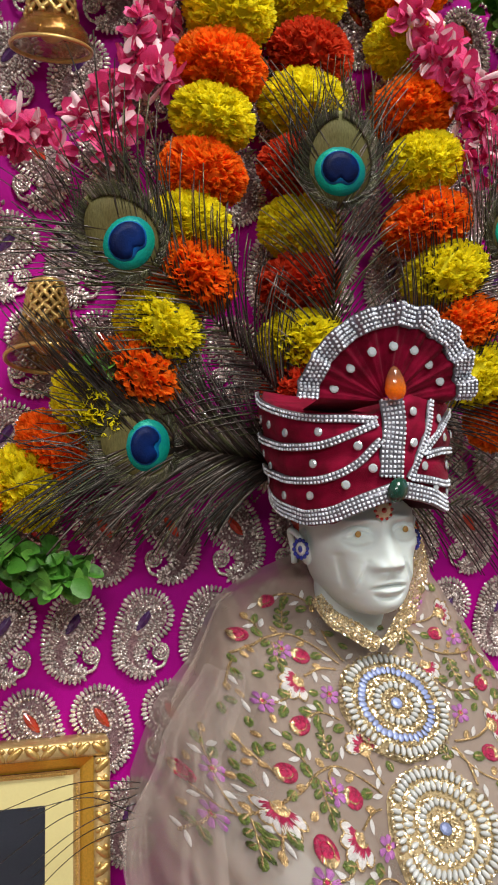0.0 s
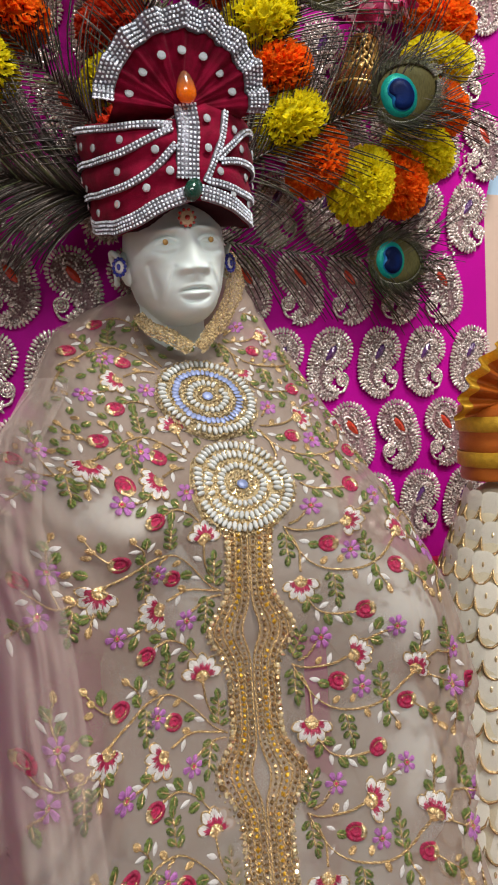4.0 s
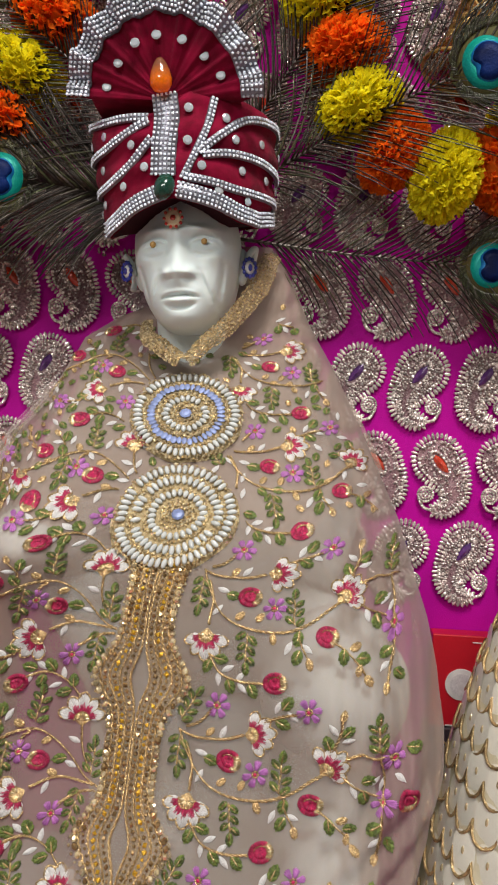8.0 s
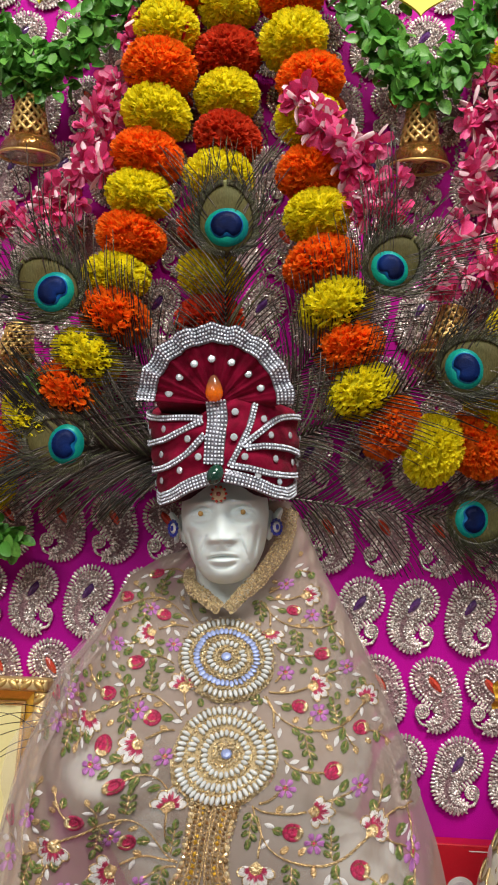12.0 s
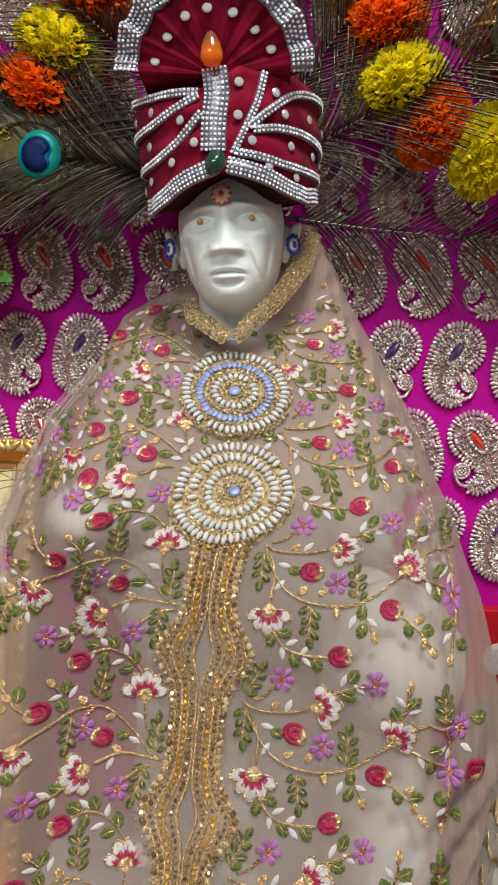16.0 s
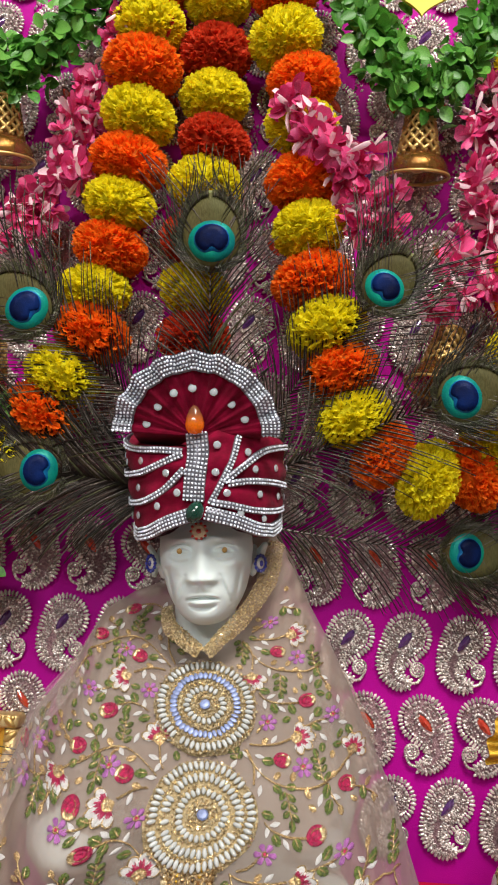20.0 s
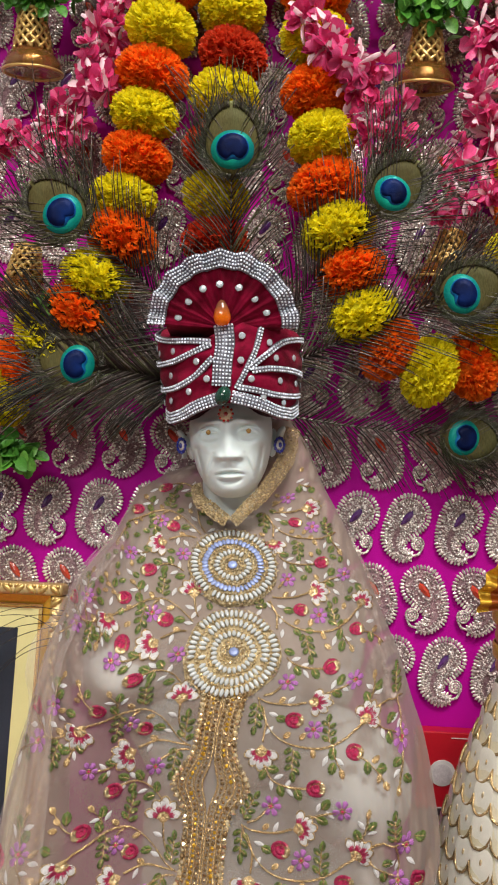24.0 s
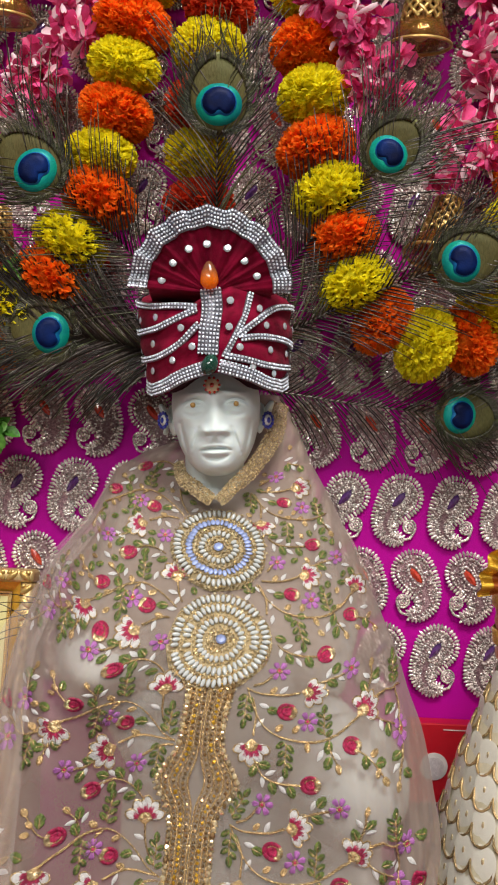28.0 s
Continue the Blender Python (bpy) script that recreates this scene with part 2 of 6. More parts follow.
EYE_AZURE = surf("feather_azure", (0.003, 0.075, 0.30), 0.4, 0.15, second=(0.003, 0.13, 0.26), var_scale=45, grain=1200, bump=0.3, spec=0.25)
FRAME_GOLD = surf("gilt_frame", (0.76, 0.57, 0.27), 0.38, 0.6, second=(0.58, 0.40, 0.16), var_scale=90, grain=500, bump=0.3)
FRAME_ORANGE = surf("gilt_slope", (0.85, 0.50, 0.07), 0.28, 0.5, second=(0.76, 0.42, 0.05), var_scale=20, bump=0.05)
MAT_BOARD = surf("cream_mat_board", (0.72, 0.66, 0.30), 0.7, second=(0.68, 0.62, 0.28), var_scale=20, bump=0.05, spread=0.02)
DARK_PRINT = surf("dark_print", (0.02, 0.024, 0.034), 0.18, second=(0.03, 0.035, 0.05), var_scale=12, bump=0, clear=0.6)
RED_BOX = surf("red_card", (0.52, 0.008, 0.02), 0.4, second=(0.46, 0.006, 0.016), var_scale=10, bump=0.03, spread=0.03, clear=0.3)
PRINT_WHITE = surf("white_print", (0.78, 0.75, 0.72), 0.5, bump=0, spread=0.03)
PRINT_PALE = surf("pale_print", (0.70, 0.66, 0.66), 0.5, second=(0.60, 0.55, 0.56), var_scale=300, bump=0)
DARK_BOX = surf("dark_box", (0.03, 0.022, 0.03), 0.45, second=(0.045, 0.03, 0.035), var_scale=20, bump=0.05)
CREAM_SATIN = surf("cream_satin", (0.58, 0.53, 0.40), 0.38, second=(0.48, 0.43, 0.30), var_scale=25, grain=1600, bump=0.12, clear=0.1)
SHELL = surf("white_shell_sequin", (0.80, 0.78, 0.70), 0.3, second=(0.70, 0.67, 0.56), var_scale=60, bump=0.05, clear=0.4)
ORANGE_SILK = surf("orange_silk", (0.50, 0.13, 0.012), 0.32, 0.15, second=(0.36, 0.075, 0.008), var_scale=40, grain=1500, bump=0.3)
YELLOW_ZARI = surf("yellow_zari", (0.72, 0.44, 0.04), 0.32, 0.6, second=(0.58, 0.33, 0.03), var_scale=300, grain=2000, bump=0.5)
RED_FLORAL = surf("red_floral_cloth", (0.42, 0.012, 0.045), 0.6, second=(0.32, 0.008, 0.035), var_scale=20, grain=1500, bump=0.2)
T_YELLOW = surf("yellow_thread", (0.62, 0.36, 0.03), 0.55, bump=0.3)
T_BLUE = surf("blue_thread", (0.05, 0.04, 0.2), 0.55, bump=0.3)
WALL_BLUE = surf("pale_blue_paint", (0.38, 0.56, 0.74), 0.7, second=(0.36, 0.54, 0.72), var_scale=4, grain=200, bump=0.05, spread=0.02)
WALL_BEIGE = surf("beige_paint", (0.62, 0.47, 0.38), 0.7, second=(0.58, 0.44, 0.35), var_scale=4, grain=200, bump=0.05, spread=0.02)
PLASTER = surf("white_plaster", (0.52, 0.49, 0.46), 0.8, second=(0.48, 0.45, 0.42), var_scale=3, grain=150, bump=0.1, spread=0.02)
STONE_FLOOR = surf("pale_floor_tile", (0.50, 0.45, 0.40), 0.35, second=(0.44, 0.39, 0.34), var_scale=6, grain=120, bump=0.05, spread=0.03)
WOOD = surf("brown_wood", (0.16, 0.07, 0.03), 0.45, second=(0.10, 0.04, 0.02), var_scale=12, grain=90, bump=0.2, stretch=(1, 8, 8))


# ---- mesh helpers ----
class Soup:
    """Vertices and faces gathered for one mesh."""

    def __init__(self):
        self.v, self.f, self.m, self.n = [], [], [], 0

    def add(self, verts, faces, matrix=None, slot=0):
        a = np.asarray(verts, float).reshape(-1, 3)
        if matrix is not None:
            mm = np.array(matrix)
            a = a @ mm[:3, :3].T + mm[:3, 3]
        self.v.append(a)
        self.f += [tuple(i + self.n for i in face) for face in faces]
        self.m += [slot] * len(faces)
        self.n += len(a)
        return self

    def data(self, name, materials, smooth=True):
        me = bpy.data.meshes.new(name)
        me.from_pydata(np.concatenate(self.v).tolist(), [], self.f)
        for mat in materials:
            me.materials.append(mat)
        me.polygons.foreach_set("material_index", self.m)
        me.polygons.foreach_set("use_smooth", [smooth] * len(self.f))
        me.update()
        return me


def part(name, soup, materials, parent=None, label="", smooth=True):
    """Links a soup (or ready mesh data) as one mesh object under a thing or a part."""
    mats = materials if isinstance(materials, (list, tuple)) else [materials]
    ob = new(name, soup.data(name, mats, smooth) if isinstance(soup, Soup) else soup)
    if parent is not None:
        ob.parent = parent
    if label:
        tagged(ob, label)
    return ob


def thing(name, label, category, group="", kind="", at=None):
    ob = new(name)
    ob.empty_display_size = 0.02
    if at is not None:
        ob.matrix_world = at
    return tagged(ob, label, category, group, kind)


def box(soup, x0, x1, y0, y1, z0, z1, slot=0, bevel=0.0):
    bm = bmesh.new()
    bmesh.ops.create_cube(bm, size=1.0)
    for v in bm.verts:
        v.co = Vector((x0 + (v.co.x + 0.5) * (x1 - x0), y0 + (v.co.y + 0.5) * (y1 - y0), z0 + (v.co.z + 0.5) * (z1 - z0)))
    if bevel:
        bmesh.ops.bevel(bm, geom=bm.edges[:], offset=bevel, segments=2, affect="EDGES", profile=0.5)
    bm.verts.index_update()
    soup.add([v.co[:] for v in bm.verts], [[v.index for v in f.verts] for f in bm.faces], slot=slot)
    bm.free()
    return soup


OCTA = np.array([(1, 0, 0), (-1, 0, 0), (0, 1, 0), (0, -1, 0), (0, 0, 1), (0, 0, -1)], float)
OCTA_F = [(0, 2, 4), (2, 1, 4), (1, 3, 4), (3, 0, 4), (2, 0, 5), (1, 2, 5), (3, 1, 5), (0, 3, 5)]


def ball(segments=10, rings=6):
    v, f = [], []
    for i in range(rings + 1):
        p = math.pi * i / rings
        for j in range(segments):
            a = 2 * math.pi * j / segments
            v.append((math.sin(p) * math.cos(a), math.sin(p) * math.sin(a), math.cos(p)))
    for i in range(rings):
        for j in range(segments):
            k = (j + 1) % segments
            f.append((i * segments + j, (i + 1) * segments + j, (i + 1) * segments + k, i * segments + k))
    return np.array(v), f


BALL_V, BALL_F = ball()


def basis(centre, ex, ey, ez, sx=1.0, sy=1.0, sz=1.0):
    """A matrix from a place, three axes and three sizes."""
    m = np.eye(4)
    m[:3, 0], m[:3, 1], m[:3, 2], m[:3, 3] = np.array(ex) * sx, np.array(ey) * sy, np.array(ez) * sz, centre
    return m


def unit(v):
    v = np.asarray(v, float)
    return v / (np.linalg.norm(v) + 1e-12)


def tube(soup, points, radius, sides=6, slot=0, close=False):
    """A round rod along points; radius may be one number or one a point."""
    p = np.asarray(points, float)
    n = len(p)
    rad = np.broadcast_to(np.asarray(radius, float), (n,))
    tang = np.gradient(p, axis=0)
    if close:
        tang = np.roll(p, -1, 0) - np.roll(p, 1, 0)
    ref = np.array((0.31, 0.22, 0.93))
    v, f = [], []
    for i in range(n):
        t = unit(tang[i])
        a = unit(np.cross(t, ref))
        b = np.cross(t, a)
        for j in range(sides):
            w = 2 * math.pi * j / sides
            v.append(p[i] + rad[i] * (math.cos(w) * a + math.sin(w) * b))
    for i in range(n if close else n - 1):
        k = (i + 1) % n
        for j in range(sides):
            q = (j + 1) % sides
            f.append((i * sides + j, i * sides + q, k * sides + q, k * sides + j))
    if not close:
        f += [tuple(range(sides - 1, -1, -1)), tuple(range((n - 1) * sides, n * sides))]
    return soup.add(v, f, slot=slot)


def smooth_line(points, count):
    """A soft curve through some points (Catmull-Rom)."""
    p = np.asarray(points, float)
    p = np.vstack([2 * p[0] - p[1], p, 2 * p[-1] - p[-2]])
    out = []
    for u in np.linspace(0, len(p) - 3 - 1e-9, count):
        i, t = int(u), u - int(u)
        a, b, c, d = p[i : i + 4]
        out.append(0.5 * (2 * b + (c - a) * t + (2 * a - 5 * b + 4 * c - d) * t**2 + (3 * b - a - 3 * c + d) * t**3))
    return np.array(out)


def lathe(soup, rings, centre=(0, 0, 0), sides=32, slot=0, cap=True, squash=(1, 1)):
    """A turned body from rings of (radius, height)."""
    v, f = [], []
    for r, z in rings:
        for j in range(sides):
            a = 2 * math.pi * j / sides
            v.append((centre[0] + r * squash[0] * math.cos(a), centre[1] + r * squash[1] * math.sin(a), centre[2] + z))
    for i in range(len(rings) - 1):
        for j in range(sides):
            k = (j + 1) % sides
            f.append((i * sides + j, i * sides + k, (i + 1) * sides + k, (i + 1) * sides + j))
    if cap:
        f += [tuple(range(sides - 1, -1, -1)), tuple(range((len(rings) - 1) * sides, len(rings) * sides))]
    return soup.add(v, f, slot=slot)


def grid_faces(rows, cols, wrap=False):
    f = []
    for i in range(rows - 1):
        for j in range(cols if wrap else cols - 1):
            k = (j + 1) % cols
            f.append((i * cols + j, i * cols + k, (i + 1) * cols + k, (i + 1) * cols + j))
    return f


# ---- the room round the shrine ----
def slab(name, x0, x1, y0, y1, z0, z1, mat, label, category):
    return tagged(part(name, box(Soup(), x0, x1, y0, y1, z0, z1), mat, smooth=False), label, category, kind="structure")


slab("wall_back", -1.6, 1.6, 0.02, 0.14, 0.455, 2.2, WALL_BLUE, "pale blue painted upper wall behind the shrine", "wall")
slab("wall_back_lower", -1.6, 1.6, 0.018, 0.14, -0.85, 0.455, WALL_BEIGE, "beige painted lower wall behind the shrine", "wall")
# Unseen side and front walls, floor and ceiling, added to enclose and bounce light.
slab("wall_left", -1.72, -1.6, -2.4, 0.14, -0.85, 2.2, PLASTER, "plain pale plaster side wall", "wall")
slab("wall_right", 1.6, 1.72, -2.4, 0.14, -0.85, 2.2, PLASTER, "plain pale plaster side wall", "wall")
slab("wall_front", -1.72, 1.72, -2.52, -2.4, -0.85, 2.2, PLASTER, "plain pale plaster wall facing the shrine", "wall")
slab("floor", -1.72, 1.72, -2.52, 0.14, -0.95, -0.85, STONE_FLOOR, "pale tiled floor of the room", "floor")
slab("ceiling", -1.72, 1.72, -2.52, 0.14, 2.2, 2.3, PLASTER, "plain white ceiling", "ceiling")

# ---- backdrop cloth with paisley appliques ----
cloth = Soup()
CX, CZ = np.linspace(-0.62, 0.272, 120), np.linspace(0.168, 1.05, 110)
gx, gz = np.meshgrid(CX, CZ)
gx = gx + 0.016 * np.clip((gz - 0.44) / 0.06, 0, 1) * np.clip((gx - 0.20) / 0.07, 0, 1)
gy = 0.0006 * np.sin(gx * 37 + 1.1 * np.sin(gz * 9)) + 0.0005 * np.sin(gz * 23 + gx * 11)
cloth.add(np.stack([gx, gy, gz], -1).reshape(-1, 3), grid_faces(110, 120))
cloth.add(np.stack([gx, gy * 0 + 0.012, gz], -1).reshape(-1, 3)[[0, 119, 109 * 120 + 119, 109 * 120]], [(0, 3, 2, 1)])
backdrop = tagged(part("backdrop", cloth, SATIN), "bright magenta satin backdrop cloth with silver paisley embroidery", "backdrop cloth", kind="structure")
slab("shrine_wall", -0.62, 0.272, 0.014, 0.017, -0.05, 1.05, WOOD, "wooden back board of the shrine behind the cloth", "wall")
lower_cloth = Soup()
box(lower_cloth, -0.62, 0.262, 0.0, 0.006, -0.05, 0.1675)
tagged(part("backdrop_lower", lower_cloth, SATIN, smooth=False), "plain magenta satin below the embroidery", "backdrop cloth", kind="structure")

SPINE = smooth_line([(4.0, 9.5), (0.5, 4.5), (-3.6, -3.0), (-4.6, -10.5), (0.5, -16.5), (7.0, -17.5)], 26)
SPINE_W = np.interp(np.linspace(0, 1, 26), [0, 0.2, 0.45, 0.7, 0.9, 1], [12.5, 11.5, 8.2, 5.2, 3.4, 2.4])


def paisley_outline(k):
    """The closed outline of the comma shape, at a share k of its width."""
    t = np.gradient(SPINE, axis=0)
    t /= np.linalg.norm(t, axis=1)[:, None]
    nrm = np.stack([-t[:, 1], t[:, 0]], 1)
    left, right = SPINE + nrm * SPINE_W[:, None] * k, SPINE - nrm * SPINE_W[:, None] * k
    back = math.atan2(-t[0, 1], -t[0, 0])
    arc = [SPINE[0] + SPINE_W[0] * k * np.array((math.cos(back + a), math.sin(back + a))) for a in np.linspace(-1.45, 1.45, 14)]
    ring = np.vstack([right[::-1], arc[::-1], left])
    return ring


def even(points, step):
    p = np.vstack([points, points[:1]])
    d = np.r_[0, np.cumsum(np.linalg.norm(np.diff(p, axis=0), axis=1))]
    n = max(4, int(d[-1] / step))
    q = np.linspace(0, d[-1], n, endpoint=False)
    out = np.stack([np.interp(q, d, p[:, i]) for i in range(2)], 1)
    tan = np.roll(out, -1, 0) - np.roll(out, 1, 0)
    return out, tan / (np.linalg.norm(tan, axis=1)[:, None] + 1e-9)


PEA_V, PEA_F = ball(6, 4)


def paisley_mesh(name, mirror, rng, plain):
    """Beaded applique, about 32 x 46 mm, lying in the xz plane and facing -y."""
    s = Soup()
    sx = -1 if mirror else 1

    def bead(x, z, tx, tz, long, wide, high, slot=0, lift=0.0):
        ex = np.array((tx * sx, 0.0, tz))
        ez = np.array((0.0, -1.0, 0.0))
        ey = np.cross(ez, ex)
        tilt = rng.uniform(-0.5, 0.5)
        ez = unit(ez + tilt * ey + rng.uniform(-0.2, 0.2) * ex)
        s.add(PEA_V, PEA_F, basis(np.array((x * sx, -1.2 - lift, z)) * 1e-3, ex, np.cross(ez, ex), ez, long * 5e-4, wide * 5e-4, high * 5e-4), slot)

    ring = paisley_outline(0.86)
    n = len(ring)
    v = [(p[0] * sx * 1e-3, -0.0006, p[1] * 1e-3) for p in ring] + [(p[0] * sx * 1e-3, 0.0012, p[1] * 1e-3) for p in ring]
    mid = paisley_outline(0.3)
    v += [(p[0] * sx * 1e-3, -0.0018, p[1] * 1e-3) for p in mid]
    f = [(i, (i + 1) % n, n + (i + 1) % n, n + i) for i in range(n)] + [(2 * n + i, 2 * n + (i + 1) % n, (i + 1) % n, i) for i in range(n)]
    f += [tuple(range(2 * n, 3 * n))]
    s.add(v, f, slot=1)
    for k, step, long, wide, high, lift in ((1.03, 2.25, 4.0, 2.1, 2.4, 0.0), (0.80, 1.9, 2.2, 1.8, 2.2, 0.6), (0.70, 1.5, 1.2, 1.3, 1.0, 0.2), (0.60, 1.3, 1.4, 1.2, 1.6, 1.0), (0.50, 1.3, 1.4, 1.2, 1.6, 1.2), (0.38, 1.3, 1.4, 1.2, 1.6, 1.3), (0.25, 1.4, 1.4, 1.2, 1.6, 1.4)):
        pts, tan = even(paisley_outline(k), step)
        for p, t in zip(pts, tan):
            if k > 0.9 or rng.random() < (0.92 if k > 0.7 or plain else 0.45):
                j = 0.0 if k > 0.9 else 0.22
                bead(p[0] + rng.gauss(0, j), p[1] + rng.gauss(0, j), -t[1], t[0], long * rng.uniform(0.85, 1.15), wide * rng.uniform(0.85, 1.15), high * rng.uniform(0.8, 1.25), lift=lift)
    for turn in (0.9, 2.4, 3.9):
        n = int(turn * 5)
        for i in range(n):
            a = 2 * math.pi * i / n
            bead(10.8 + turn * math.cos(a), -8.8 + turn * math.sin(a), -math.sin(a), math.cos(a), 1.9, 1.6, 2.0, lift=0.5)
    for p in smooth_line([(7, -17.5), (11.8, -16), (14.2, -11.5)], 9):
        bead(p[0], p[1], 0.4, 0.9, 2.2, 2.0, 2.0)
    for i in range(20):
        a = 2 * math.pi * i / 20
        bead(2.8 + 4.2 * math.cos(a) + 2.6 * math.sin(a), 7.5 + 6.6 * math.sin(a) + 1.2 * math.cos(a), -math.sin(a), math.cos(a), 2.2, 1.9, 2.4, lift=1.5)
    return s.data(name, [ZARI, ZARI_BASE], smooth=False)


def gem_mesh(name, mirror, mat):
    s = Soup()
    sx = -1 if mirror else 1
    a = np.array((0.62 * sx, 0.0, 0.78))
    b = np.cross((0, -1, 0), a)
    v = [np.array((0.0, -0.0042, 0.0))]
    for i in range(12):
        w = 2 * math.pi * i / 12
        v.append(a * 0.0062 * math.cos(w) + b * 0.0023 * math.sin(w) * abs(math.sin(w)) ** 0.35 + (0, -0.0022, 0))
    v += [q + np.array((0, 0.002, 0)) for q in v[1:13]]
    f = [(0, 1 + i, 1 + (i + 1) % 12) for i in range(12)] + [(1 + i, 13 + i, 13 + (i + 1) % 12, 1 + (i + 1) % 12) for i in range(12)]
    return s.add([q + np.array((0.0025 * sx, 0, 0.0075)) for q in v], f).data(name, [mat], smooth=False)


rng = random.Random(4)
PAISLEY = [paisley_mesh("paisley", k % 2 == 1, rng, k % 2 == 0) for k in range(4)]
GEMS = [gem_mesh("gem", k == 1, (VIOLET_GEM, RED_GEM)[k]) for k in range(2)]
for row in range(13):
    z = 0.2135 + 0.0543 * row
    for col in range(-13, 4):
        odd = row % 2
        x = (0.1550 if odd else 0.1655 if row == 0 else 0.1730) + 0.0395 * col + rng.uniform(-0.0008, 0.0008)
        if not -0.36 < x < (0.275 if z > 0.45 else 0.2535):
            continue
        ob = part("paisley", PAISLEY[odd + 2 * rng.randrange(2)], None, backdrop)
        ob.matrix_local = pose(x, -0.0014, z, 0, rng.uniform(-4, 4), 0) @ Matrix.Diagonal((1.15, 1.0, 1.16, 1))
        part("gem", GEMS[odd], None, ob)
scroll = Soup()
for col in range(-13, 7):  # beaded scrolls that climb between the motifs
    for strand in (-1, 1):
        for i in range(330):
            z = 0.40 + 0.0018 * i
            x = 0.0 + 0.0395 * (col + 0.25) + strand * 0.0028 * math.sin(z * 116 + col) + 0.0060 * math.sin(z * 58 + col) + rng.gauss(0, 0.0016)
            if -0.36 < x < (0.284 if z > 0.46 else 0.268) and rng.random() < 0.86:
                h = rng.uniform(0.0007, 0.0015)
                scroll.add(OCTA, OCTA_F, pose(x, -0.0012, z, rng.uniform(0, 90), rng.uniform(0, 90), 0) @ Matrix.Diagonal((h, h, h * 1.5, 1)))
tagged(part("bead_scroll", scroll, ZARI, backdrop, smooth=False), kind="stuff")


# ---- the statue ----
LEAN = pose(0, -0.1128, 0.400, 0, -4.6, 0)  # the head leans a little; its origin is the mark on the brow


def gauss(x, z, cx, cz, sx, sz):
    return np.exp(-(((x - cx) / sx) ** 2) - ((z - cz) / sz) ** 2)


def both(x, z, cx, cz, sx, sz):
    return gauss(x, z, cx, cz, sx, sz) + gauss(x, z, -cx, cz, sx, sz)


def groove(x, z, x0, z0, x1, z1, wide):
    """A soft line from one point to another, on both sides of the face."""
    out = 0
    for s in (1, -1):
        dx, dz = (x1 - x0) * s, z1 - z0
        t = np.clip(((x - x0 * s) * dx + (z - z0) * dz) / (dx * dx + dz * dz), 0, 1)
        out = out + np.exp(-(((x - x0 * s - t * dx) ** 2 + (z - z0 - t * dz) ** 2) / wide**2)) * (0.35 + 0.65 * np.sin(math.pi * np.clip(t, 0.1, 0.9)))
    return out


